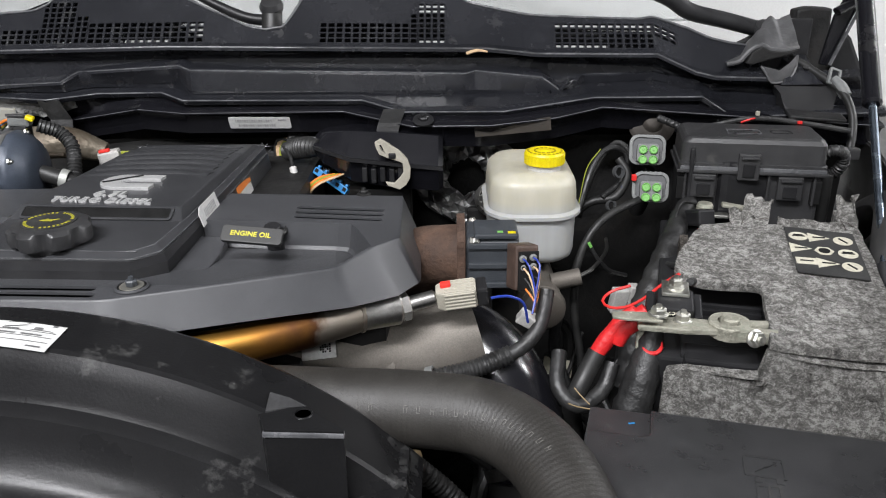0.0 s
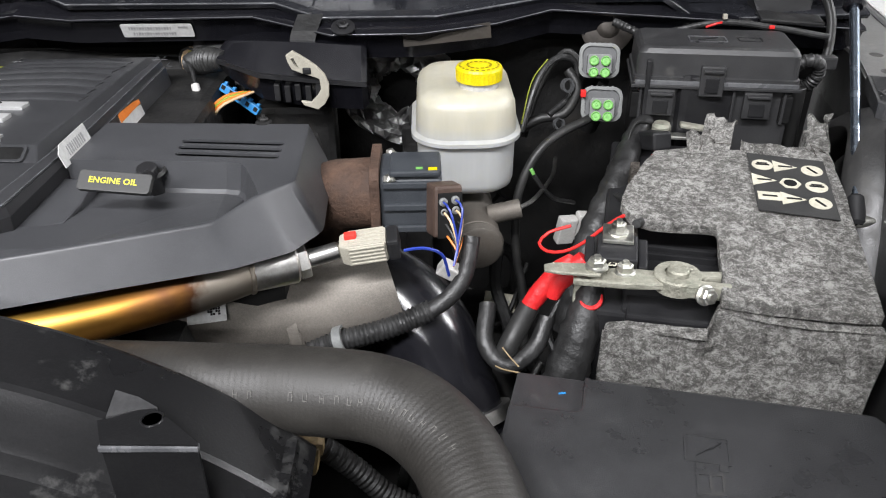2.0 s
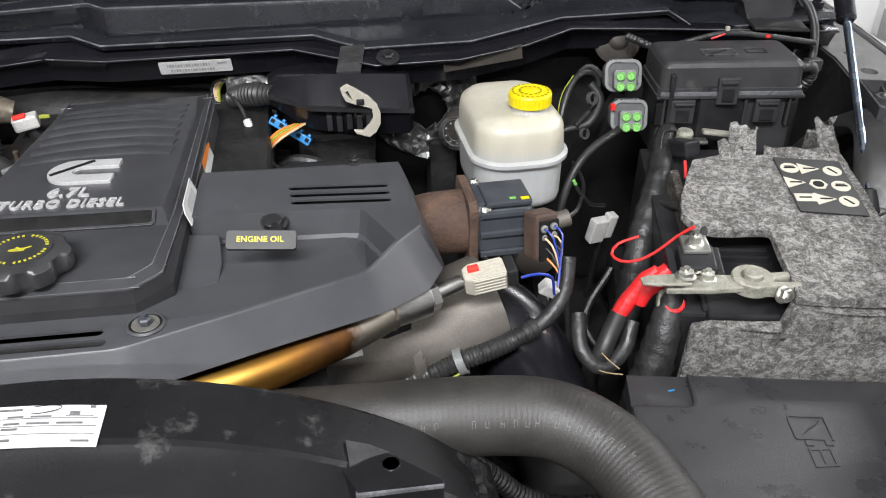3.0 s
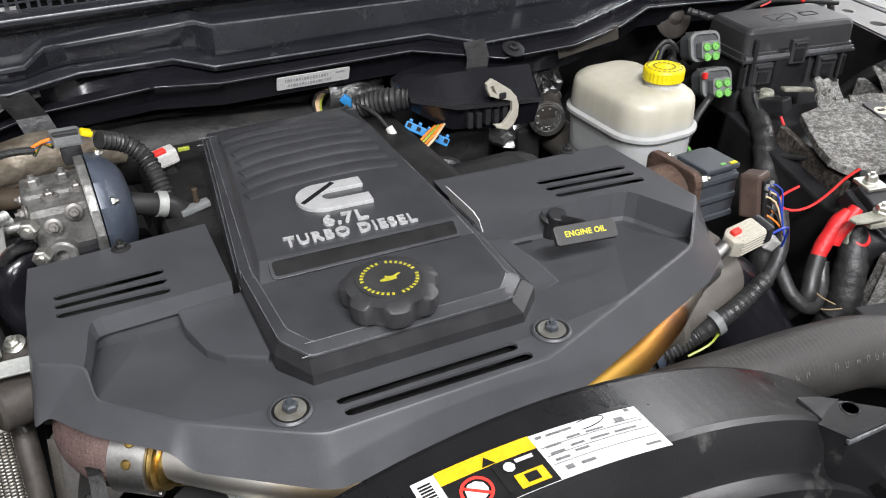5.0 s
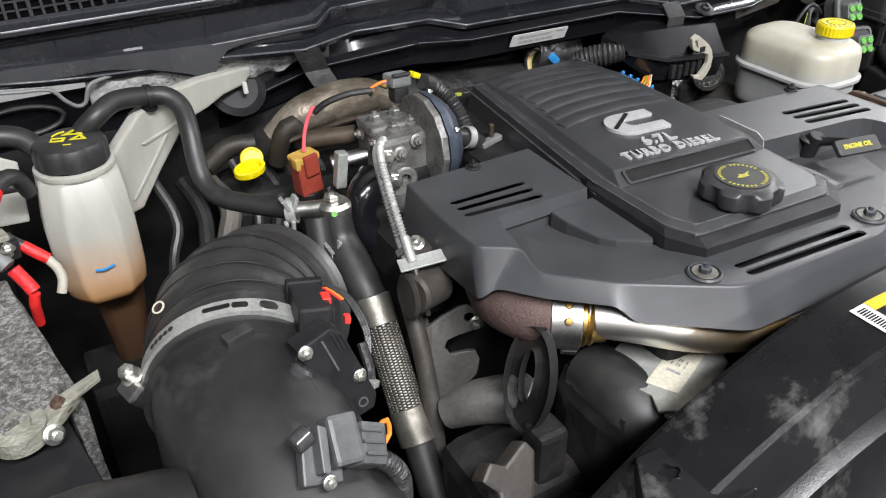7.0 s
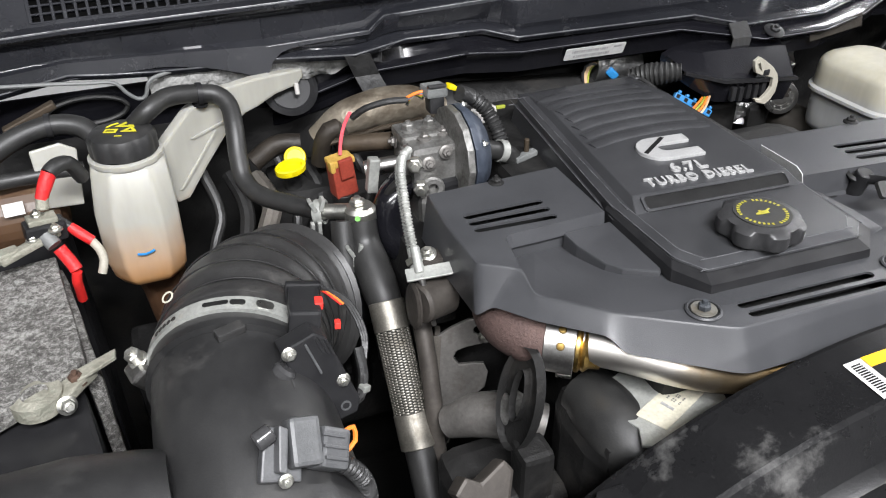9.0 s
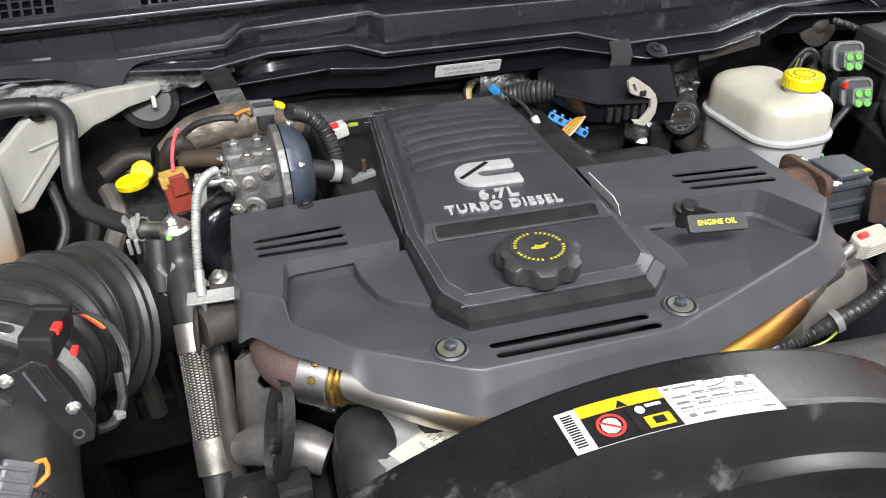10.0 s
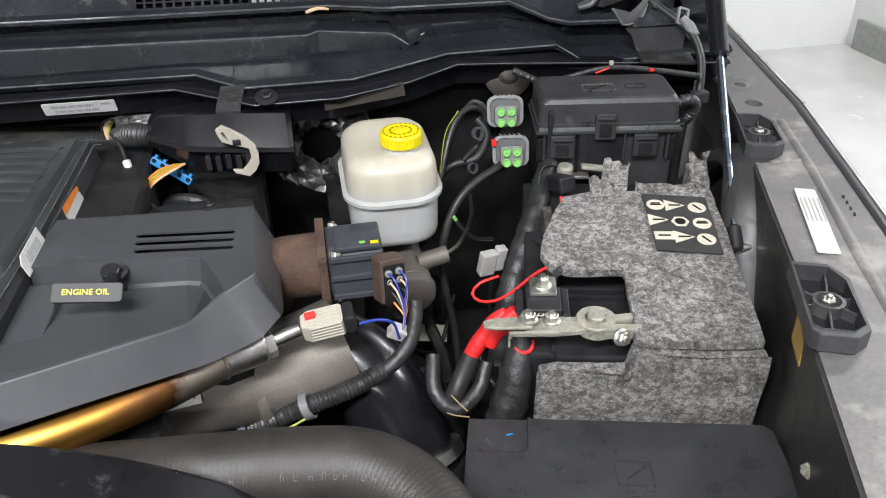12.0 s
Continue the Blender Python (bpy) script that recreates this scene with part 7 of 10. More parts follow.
for k in range(5):
    # Black squares paint the shade in the plug's openings.
    part("hole", box((0, 0, 0), (0.005, 0.005, 0.001), bevel=0), M["inkshade"], bp_).matrix_basis = bpm @ pose(-0.024 + 0.012 * k, 0.001, 0.0042)
    part("lug", box((0, 0, 0), (0.004, 0.004, 0.006), bevel=0.001), M["blueclip"], bp_).matrix_basis = bpm @ pose(-0.024 + 0.012 * k, 0.007, 0.001)
for k, mm in enumerate(("orange", "greenwire", "orange", "tanwire")):
    part("wire", tube([(-0.150 + 0.004 * k, 1.012, 1.322), (-0.168, 0.998 - 0.004 * k, 1.322 - 0.002 * k), (-0.186, 0.995, 1.308 - 0.004 * k), (-0.192, 1.01, 1.285)], 0.0016, 8), M[mm], bp_)
part("loom", tube([(-0.175, 1.03, 1.26), (-0.15, 1.02, 1.27), (-0.12, 1.01, 1.26), (-0.11, 1.02, 1.2)], 0.008, 10), M["loom"], bp_)
b2 = thing("blue_plug", "bright blue wire clip under the firewall label", "connector", (-0.22, 1.15, 1.3))
part("body", box((-0.190, 1.03, 1.350), (0.018, 0.012, 0.012), rot=(0, 45, -20), bevel=0.003), M["blueclip"], b2)
for k, mm in enumerate(("greenwire", "tanwire", "tanwire", "loom")):
    part("wire", tube([(-0.196, 1.035, 1.356), (-0.210 - 0.003 * k, 1.04, 1.364), (-0.222 - 0.003 * k, 1.04, 1.352), (-0.224, 1.035, 1.325 - 0.004 * k)], 0.0024, 8), M[mm], b2)
part("loom", tube([(-0.185, 1.03, 1.345), (-0.165, 1.03, 1.335), (-0.14, 1.04, 1.32), (-0.12, 1.05, 1.30)], 0.006, 10), M["loom"], b2)
b2.location += Vector((-0.026, 0.10, -0.024))
wh = thing("white_splice", "white heat-shrink splice on a dark wire", "splice", (-0.2, 1.0, 1.29))
part("sleeve", cyl((-0.204, 1.012, 1.333), (-0.197, 0.995, 1.312), 0.005), M["white"], wh)
part("wire", tube([(-0.225, 1.06, 1.35), (-0.21, 1.03, 1.342), (-0.2, 1.002, 1.32), (-0.192, 0.985, 1.30), (-0.19, 0.96, 1.27)], 0.0025, 8), M["loom"], wh)
part("wire", tube([(-0.192, 0.985, 1.30), (-0.17, 0.96, 1.29), (-0.14, 0.94, 1.295), (-0.12, 0.9, 1.29)], 0.0025, 8), M["loom"], wh)

wh.location += Vector((-0.003, 0.007, -0.003))

# labels on the panel's side
lb = thing("barcode_label", "white curled barcode label on the panel edge", "label", (-0.24, 0.74, 1.35))
lbm = frame_matrix((-0.2465, 0.775, 1.3635), (0.01, 1, 0.0), (-0.3, 0, 1))
lq = part("paper", closed_plate([(-0.038, -0.016), (0.022, -0.016), (0.022, 0.003), (-0.03, 0.003), (-0.038, -0.003)], 0, 0.0008, 0, lbm), M["paper"], lb)
for k in range(9):
    part("print_bar", box((0, 0, 0), (0.0014 + 0.0006 * (k % 3), 0.009, 0.0003), bevel=0), M["greyink"], lq).matrix_basis = lbm @ pose(-0.022 + 0.004 * k, -0.006, 0.001)
ob_ = thing("warning_label", "orange and white warning label on the panel side", "label", (-0.243, 0.9, 1.35))
obm = frame_matrix((-0.2445, 0.905, 1.337), (0, 1, 0), (-0.25, 0, 1))
part("paper", closed_plate([(-0.03, -0.014), (0.03, -0.014), (0.03, 0.006), (-0.03, 0.006)], 0, 0.0008, 0, obm), M["paper"], ob_)
part("orange_strip", closed_plate([(-0.03, 0.000), (0.03, 0.000), (0.03, 0.009), (-0.03, 0.009)], 0.0009, 0.0015, 0, obm), M["orange"], ob_)

# firewall label
fl = thing("firewall_label", "white barcode label on the black firewall", "label", (-0.265, 1.096, 1.374))
fm = frame_matrix((-0.266, 1.100, 1.3738), (1, -0.035, 0.0), (0, -0.42, 0.9))
flp = part("paper", closed_plate(rounded(-0.0445, -0.0098, 0.0445, 0.0098, 0.002, 2), 0, 0.0008, 0, fm), M["paper"], fl)
for row, y in ((0, 0.0035), (1, -0.0045)):
    for k in range(16):
        part("print_bar", box((0, 0, 0), (0.0013 + 0.0008 * ((k * 5 + row) % 3), 0.0045, 0.0003), bevel=0), M["greyink"], flp).matrix_basis = fm @ pose(-0.034 + 0.0034 * k + 0.004 * row, y, 0.001)
part("print_bar", box((0, 0, 0), (0.012, 0.003, 0.0003), bevel=0), M["greyink"], flp).matrix_basis = fm @ pose(0.033, 0.005, 0.001)

# ---- shroud label ----
sl = thing("shroud_label", "white, yellow and black notice label on the fan shroud", "label", (-0.345, 0.488, 1.362))
ARC = lambda x: SZ + math.sqrt(0.458 ** 2 - (x - SC) ** 2)


def on_shroud(x0, x1, y0, y1, lift, nm, mm, lbl="", parent=sl):
    xs_ = [x0 + (x1 - x0) * k / 10 for k in range(11)]
    sk_ = lambda x: -0.055 * (x - SC)
    bm = strip([lambda x: (x, y0 + sk_(x), ARC(x) + lift), lambda x: (x, y1 + sk_(x), ARC(x) + lift)], xs_, 0.0002)
    return part(nm, bm, M[mm], parent, lbl)


YB, YT = 0.470, 0.5055
ppr = on_shroud(-0.418, -0.270, YB, YT, 0.0006, "paper", "paper")
on_shroud(-0.404, -0.345, YT - 0.010, YT, 0.0012, "yellow_strip", "signyellow", parent=ppr)
on_shroud(-0.404, -0.345, YB, YT - 0.010, 0.0012, "black_field", "inkshade", parent=ppr)
on_shroud(-0.367, -0.349, YB + 0.003, YB + 0.013, 0.0018, "yellow_field", "signyellow", parent=ppr)
on_shroud(-0.362, -0.354, YB + 0.005, YB + 0.011, 0.0024, "mark", "inkshade", parent=ppr)
part("red_circle", lathe([(0.0078, 0), (0.0096, 0), (0.0096, 0.0003), (0.0078, 0.0003)], (-0.389, 0.4855, ARC(-0.389) + 0.002), (-0.09, 0, 1), 28), M["redprint"], ppr)
part("white_shape", lathe([(0.0066, 0), (0.0066, 0.0003), (0, 0.0003)], (-0.389, 0.4855, ARC(-0.389) + 0.0016), (-0.09, 0, 1), 9), M["paper"], ppr)
part("red_slash", box((-0.389, 0.4855, ARC(-0.389) + 0.0022), (0.0175, 0.0018, 0.0003), rot=(0, -5, -40), bevel=0), M["redprint"], ppr)
part("grey_slash", box((-0.373, 0.4855, ARC(-0.373) + 0.002), (0.0035, 0.022, 0.0003), rot=(0, -3, 0), bevel=0), M["inkshade"], ppr)
part("white_shape", lathe([(0.0035, 0), (0.0035, 0.0003), (0.0015, 0.0003)], (-0.366, 0.4905, ARC(-0.366) + 0.0018), (0, 0, 1), 8), M["paper"], ppr)
on_shroud(-0.361, -0.350, 0.4905, 0.493, 0.0018, "print_bar", "paper", parent=ppr)
part("mark", closed_plate([(-0.379, YT - 0.008), (-0.371, YT - 0.008), (-0.375, YT - 0.002)], ARC(-0.375) + 0.0014, ARC(-0.375) + 0.0019, 0), M["inkshade"], ppr)
for k in range(13):
    on_shroud(-0.4155, -0.408, YB + 0.004 + 0.0022 * k, YB + 0.0052 + 0.0022 * k, 0.0012, "print_bar", "inkshade", parent=ppr)
for x0, x1, y0, y1 in ((-0.335, -0.318, 0.5005, 0.5025), (-0.342, -0.338, 0.5005, 0.503), (-0.279, -0.276, 0.502, 0.505), (-0.29, -0.284, 0.495, 0.5), (-0.34, -0.33, 0.4925, 0.4945), (-0.325, -0.316, 0.4945, 0.4962), (-0.312, -0.300, 0.4945, 0.4962), (-0.34, -0.331, 0.487, 0.4892), (-0.34, -0.331, 0.482, 0.4842),
                       (-0.326, -0.317, 0.4885, 0.4905), (-0.313, -0.300, 0.4885, 0.4905), (-0.296, -0.281, 0.4885, 0.4905), (-0.326, -0.317, 0.484, 0.486), (-0.338, -0.333, 0.474, 0.478), (-0.328, -0.319, 0.4745, 0.4772), (-0.285, -0.275, 0.4735, 0.4755), (-0.292, -0.276, 0.4955, 0.4962)):
    on_shroud(x0, x1, y0 + 0.12 * (y1 - y0), y1 - 0.12 * (y1 - y0), 0.0012, "print_bar", "fadeink", parent=ppr)
for y in (0.4803, 0.4868, 0.4935):
    on_shroud(-0.343, -0.273, y, y + 0.0004, 0.0012, "print_line", "fadeink", parent=ppr)
part("print_frame", strip([lambda i: (-0.3075 + 0.012 * math.cos(i * math.pi / 9), 0.4995 + 0.003 * math.sin(i * math.pi / 9), ARC(-0.307) + 0.001), lambda i: (-0.3075 + 0.0125 * math.cos(i * math.pi / 9), 0.4995 + 0.0036 * math.sin(i * math.pi / 9), ARC(-0.307) + 0.001)], list(range(19)), 0.0002), M["inkshade"], ppr)

# ---- hood strut, fender hooks and label ----
gs = thing("gas_strut", "black gas strut with bright rod propping the bonnet", "gas strut", (0.475, 0.768, 1.29))
SA, SB = Vector((0.4755, 0.777, 1.269)), Vector((0.525, 0.9643, 1.4246))
way = (SB - SA).normalized()
part("rod", cyl(SA, SB, 0.0048), M["strutrod"], gs, "bluish bright rod")
part("barrel", cyl(SB - way * 0.008, SB + way * 0.42, 0.0115, bevel=0.003), M["paint"], gs, "black barrel")
part("socket", cyl(SA - way * 0.014, SA + way * 0.018, 0.0085, bevel=0.003), M["black"], gs)
part("ball_stud", cyl((0.473, 0.770, 1.263), (0.504, 0.767, 1.263), 0.006), M["zinc"], gs)
part("stud_plate", box((0.507, 0.77, 1.255), (0.012, 0.05, 0.05), bevel=0.004), M["black"], gs)


def hook(o, ang, w, h, name="headlamp_bracket"):
    t = thing(name, "dark grey plastic webbed bracket on the fender rail", "bracket", (o[0], o[1], 1.335), group="brackets on the fender rail")
    m = pose(o[0], o[1], 1.337, 0, 0, ang)
    out = [(-w / 2, -h / 2 + 0.006), (-w / 2 + 0.006, -h / 2), (w / 2 - 0.012, -h / 2), (w / 2, -h / 2 + 0.012), (w / 2, h / 2 - 0.02), (w / 2 - 0.014, h / 2), (-w / 2, h / 2)]
    inn_ = [(x * 0.86, y * 0.86) for x, y in out]
    part("rim", plate(out, 0.0, 0.016, [inn_], bevel=0.001, m=m), M["hookgrey"], t)
    part("floor", closed_plate(inn_, 0.0, 0.002, 0, m), M["black"], t)
    part("hub", lathe([(0.008, 0), (0.013, 0.0), (0.013, 0.013), (0.010, 0.0135), (0.009, 0.006), (0, 0.006)], m @ Vector((0, 0, 0)), (0, 0, 1)), M["hookgrey"], t)
    part("stud", hexbolt(m @ Vector((0, 0, 0.006)), r=0.006, h=0.009), M["zinc"], t)
    for k in range(6):
        a = 2 * math.pi * k / 6 + 0.4
        rr_ = min(w * 0.42 / max(abs(math.cos(a)), 0.01), h * 0.42 / max(abs(math.sin(a)), 0.01))
        part("web", box((0, 0, 0), (rr_ - 0.012, 0.002, 0.011), bevel=0.0005), M["hookgrey"], t).matrix_basis = m @ pose(math.cos(a) * (rr_ + 0.012) / 2, math.sin(a) * (rr_ + 0.012) / 2, 0.006, 0, 0, math.degrees(a))
    return t


hook((0.548, 0.884), -20, 0.044, 0.100)
hook((0.424, 0.553), -22, 0.045, 0.106)
wlb = thing("fender_label", "faded white paper label on the fender rail", "label", (0.545, 0.71, 1.336))
wm = frame_matrix((0.507, 0.697, 1.3365), (0.38, 0.925, 0), (-0.925, 0.38, 0))
wp = part("paper", closed_plate(rounded(-0.066, -0.0105, 0.066, 0.0105, 0.002, 2), 0, 0.0008, 0, wm), M["paper"], wlb)
for k in range(5):
    part("print_bar", box((0, 0, 0), (0.05, 0.0016, 0.0002), bevel=0), M["galv"], wp).matrix_basis = wm @ pose(0.02, -0.009 + 0.0042 * k, 0.001)
for k in range(4):
    part("stamp", box((0.563 - 0.004 * k, 0.735 - 0.012 * k, 1.336), (0.006, 0.002, 0.0008), rot=(0, 0, 60), bevel=0), M["inkshade"], fen)
part("rail_ridge", tube([(0.612, 0.94, 1.334), (0.578, 0.83, 1.3345), (0.548, 0.74, 1.3345), (0.505, 0.62, 1.3345), (0.455, 0.47, 1.334)], 0.006, 10, flat=0.5), M["fender"], fen)
part("rail_step", tube([(0.535, 0.83, 1.334), (0.555, 0.832, 1.3345), (0.576, 0.826, 1.334)], 0.004, 8, flat=0.6), M["fender"], fen)
part("inner_liner", tube([(0.52, 1.0, 1.20), (0.53, 0.93, 1.29), (0.525, 0.86, 1.325), (0.5, 0.8, 1.29), (0.48, 0.74, 1.2)], 0.03, 16, flat=0.5), M["bellows"], fen, "curved black inner wing liner")
part("foam_pad", box((0.413, 0.560, 1.308), (0.004, 0.04, 0.034), rot=(0, 0, -23), bevel=0.0018), M["ochre"], fen, "worn yellow foam pad")
part("latch_bolt", hexbolt((0.385, 0.47, 1.25), (-0.9, -0.2, 0.2), 0.007, 0.012, 0.01), M["lead"], fen)

# ---- cowl end corner, hinge and hoses at the wing ----
ce = thing("cowl_corner", "black moulded cowl end with rubber seal and hose", "cowl corner", (0.5, 1.12, 1.38))
part("cap", plate([(0.484, 1.380), (0.546, 1.380), (0.548, 1.404), (0.541, 1.415), (0.530, 1.419), (0.470, 1.4145), (0.476, 1.408), (0.481, 1.396)], 0.0, 0.085, bevel=0.004, m=pose(0, 1.195, 0, 90, 0, 0)), M["fuse"], ce, "moulded black end box")
part("hump", loft([[(0.474, 1.114, 1.414), (0.532, 1.114, 1.4185), (0.540, 1.16, 1.416), (0.478, 1.16, 1.410)], [(0.480, 1.122, 1.424), (0.526, 1.122, 1.430), (0.538, 1.17, 1.43), (0.486, 1.17, 1.424)], [(0.494, 1.15, 1.442), (0.516, 1.148, 1.446), (0.534, 1.19, 1.448), (0.500, 1.19, 1.444)]]), M["cowl"], ce)
part("slot", box((0.512, 1.130, 1.4385), (0.012, 0.002, 0.005), rot=(-30, 18, 10), bevel=0.001), M["inkshade"], ce)
# creased rubber flap that closes the deck towards the wing
ROLL = [(0.400, 1.132, 1.444), (0.410, 1.130, 1.4465), (0.419, 1.130, 1.450), (0.4285, 1.129, 1.4625), (0.4435, 1.128, 1.4705), (0.4565, 1.128, 1.4645), (0.4785, 1.128, 1.463), (0.4965, 1.128, 1.4675)]
BACK = [(0.405, 1.160, 1.446), (0.425, 1.165, 1.452), (0.437, 1.175, 1.466), (0.452, 1.185, 1.478), (0.473, 1.19, 1.504), (0.483, 1.187, 1.499), (0.492, 1.188, 1.503), (0.5025, 1.19, 1.5065)]
MIDL = [tuple(Vector(a).lerp(Vector(b), 0.5) + Vector((0, d, 0.3 * d))) for a, b, d in zip(ROLL, BACK, (0, 0.004, -0.006, 0.006, 0.008, -0.010, 0.009, -0.004))]
even = lambda pts: (lambda ln: [ln[round(k * (len(ln) - 1) / 29)] for k in range(30)])(spline(pts, 0.001))
part("flap", thicken(loft([even(ROLL), even(MIDL), even(BACK)], closed=False, cap=False), 0.0025), M["flap"], ce, "creased grey rubber flap", angle=60)
part("seal", tube(ROLL, [0.0035, 0.0042, 0.0035, 0.003], 10), M["flap"], ce, "grey rubber roll along the edge")
part("foam", closed_plate([(0.424, 1.446), (0.432, 1.444), (0.462, 1.452), (0.492, 1.459), (0.496, 1.466), (0.478, 1.462), (0.457, 1.463), (0.444, 1.469), (0.431, 1.461)], -0.012, 0.0, 0.002, pose(0, 1.124, 0, 90, 0, 0)), M["dark"], ce, "dark foam strip under the flap")
part("lobe", loft([[(0.448, 1.128, 1.442), (0.470, 1.118, 1.437), (0.484, 1.122, 1.446), (0.496, 1.13, 1.456)], [(0.456, 1.124, 1.430), (0.474, 1.120, 1.428), (0.487, 1.122, 1.437), (0.499, 1.13, 1.444)], [(0.4635, 1.126, 1.4185), (0.478, 1.124, 1.420), (0.490, 1.126, 1.426), (0.498, 1.134, 1.432)]], closed=False, cap=False), M["flap"], ce, "hanging grey rubber lobe", angle=60)
part("lobe_lip", tube([(0.4465, 1.127, 1.4415), (0.455, 1.123, 1.430), (0.4635, 1.125, 1.4185), (0.478, 1.123, 1.4195), (0.490, 1.125, 1.4255), (0.4985, 1.131, 1.440), (0.497, 1.130, 1.456)], 0.0016, 8), M["flap"], ce)
# Added dark sheet keeps the gap behind the flap from showing bright.
part("gap_sheet", closed_plate([(0.40, 1.40), (0.40, 1.446), (0.45, 1.470), (0.48, 1.488), (0.50, 1.498), (0.545, 1.498), (0.545, 1.40)], -0.012, 0.0, 0.002, pose(0, 1.205, 0, 90, 0, 0)), M["black"], ce, "added dark sheet closing the gap behind the flap")
part("side_wall", closed_plate([(0.532, 1.38), (0.532, 1.508), (0.552, 1.512), (0.585, 1.510), (0.588, 1.44), (0.63, 1.38)], -0.03, 0.0, 0.004, pose(0, 1.235, 0, 90, 0, 0)), M["dark"], ce, "dark sheet metal behind the flap")
part("wing_arch", closed_plate([(0.585, 1.449), (0.592, 1.478), (0.600, 1.487), (0.622, 1.466), (0.643, 1.425), (0.660, 1.380), (0.664, 1.34), (0.600, 1.34), (0.585, 1.40)], -0.03, 0.0, 0.006, pose(0, 1.235, 0, 90, 0, 0)), M["black"], ce, "curved black wing liner edge")
part("ferrule", tube([(0.540, 1.104, 1.428), (0.548, 1.096, 1.418), (0.553, 1.086, 1.406)], [0.005, 0.0085, 0.008], 14), M["connector"], ce, "grey crimped hose end")
part("hose", tube([(0.50, 1.16, 1.45), (0.525, 1.125, 1.432), (0.548, 1.09, 1.412), (0.555, 1.066, 1.388), (0.554, 1.052, 1.362), (0.548, 1.04, 1.34)], 0.0055, 12), M["rubber"], ce, "black washer hose")
part("elbow", box((0.547, 1.036, 1.338), (0.022, 0.016, 0.016), bevel=0.003), M["fuse"], ce)
part("foil_lip", box((0.515, 1.085, 1.379), (0.075, 0.035, 0.005), rot=(4, 3, -10), bevel=0.002), M["duct"], ce, "crinkled grey sealer on the seam")
part("clip_frame", plate(rounded(-0.014, -0.02, 0.014, 0.02, 0.003), 0, 0.004, [rounded(-0.009, -0.015, 0.009, 0.015, 0.002)], m=pose(0.542, 1.108, 1.428, 60, 20, 0) @ Matrix.Diagonal((0.62, 0.62, 1, 1))), M["connector"], ce)
hg = thing("bonnet_hinge", "black steel bonnet hinge arm", "hinge", (0.56, 1.22, 1.38))
part("base", box((0.565, 1.24, 1.37), (0.03, 0.14, 0.09), rot=(0, 0, -8), bevel=0.006), M["paint"], hg)
part("arm", closed_plate([(0.567, 1.43), (0.580, 1.428), (0.602, 1.49), (0.625, 1.55), (0.650, 1.62), (0.630, 1.63), (0.600, 1.55), (0.578, 1.50)], -0.008, 0.0, 0.002, pose(0, 1.21, 0, 90, 0, 0)), M["paint"], hg, "pressed black hinge arm")
part("arm_flange", tube([(0.580, 1.205, 1.43), (0.602, 1.205, 1.49), (0.625, 1.205, 1.55), (0.65, 1.205, 1.62)], 0.0025, 8), M["wornglint"], hg)
part("link", tube([(0.575, 1.2, 1.508), (0.60, 1.2, 1.522), (0.64, 1.2, 1.54)], 0.012, 12, flat=0.5), M["paint"], hg)
sb_ = thing("coiled_hose", "coiled black hose in the corner by the fuse box", "hose", (0.53, 1.0, 1.3))
part("coil", tube([(0.504 + 0.017 * math.cos(a), 0.998 - 0.01 * math.sin(a), 1.335 + 0.02 * math.sin(a)) for a in [2 * math.pi * k / 10 for k in range(11)]], 0.0075, 12, step=0.0016, ribs=(0.005, 0.0008)), M["loom"], sb_)
part("stem", cyl((0.504, 1.0, 1.32), (0.512, 1.01, 1.0), 0.008), M["rubber"], sb_)
wip = thing("wiper_arm", "black wiper arm resting above the cowl", "wiper", (-0.25, 1.25, 1.53))
part("pivot_cap", lathe([(0.018, 0), (0.019, 0.006), (0.015, 0.014), (0.0, 0.017)], (-0.270, 1.262, 1.516), (0, -0.5, 0.85)), M["fuse"], wip)
part("arm", tube([(-0.262, 1.262, 1.503), (-0.285, 1.26, 1.500), (-0.316, 1.26, 1.5055), (-0.358, 1.262, 1.524), (-0.391, 1.265, 1.541), (-0.46, 1.28, 1.57)], [0.009, 0.008, 0.0065, 0.006], 12), M["black"], wip)
part("boot", tube([(-0.270, 1.25, 1.485), (-0.270, 1.262, 1.518)], 0.016, 16), M["rubber"], wip)
wi2 = thing("wiper_arm", "black wiper arm with round pivot at the cowl end", "wiper", (0.36, 1.21, 1.49))
part("pivot_cap", lathe([(0.014, 0), (0.015, 0.005), (0.012, 0.012), (0.0, 0.014)], (0.468, 1.196, 1.482), (0, -0.6, 0.8)), M["fuse"], wi2)
part("arm", tube([(0.466, 1.20, 1.484), (0.415, 1.205, 1.497), (0.362, 1.208, 1.510), (0.325, 1.212, 1.532), (0.25, 1.22, 1.556), (0.1, 1.25, 1.585), (-0.05, 1.29, 1.61)], [0.0115, 0.0125, 0.010, 0.009, 0.007], 12), M["black"], wi2)
part("twig", tube([(0.03, 1.142, 1.462), (0.045, 1.14, 1.466), (0.06, 1.141, 1.464)], [0.003, 0.0015], 6), M["tanwire"], cowl, "dry leaf scrap")
part("tape_strap", strip([lambda x: (x, 1.062, 1.399), lambda x: (x - 0.006, 1.040, 1.385), lambda x: (x - 0.016, 1.035, 1.35), lambda x: (x - 0.02, 1.03, 1.33)], [-0.085, -0.055], 0.002), M["loom"], fw, "grey tape strap")
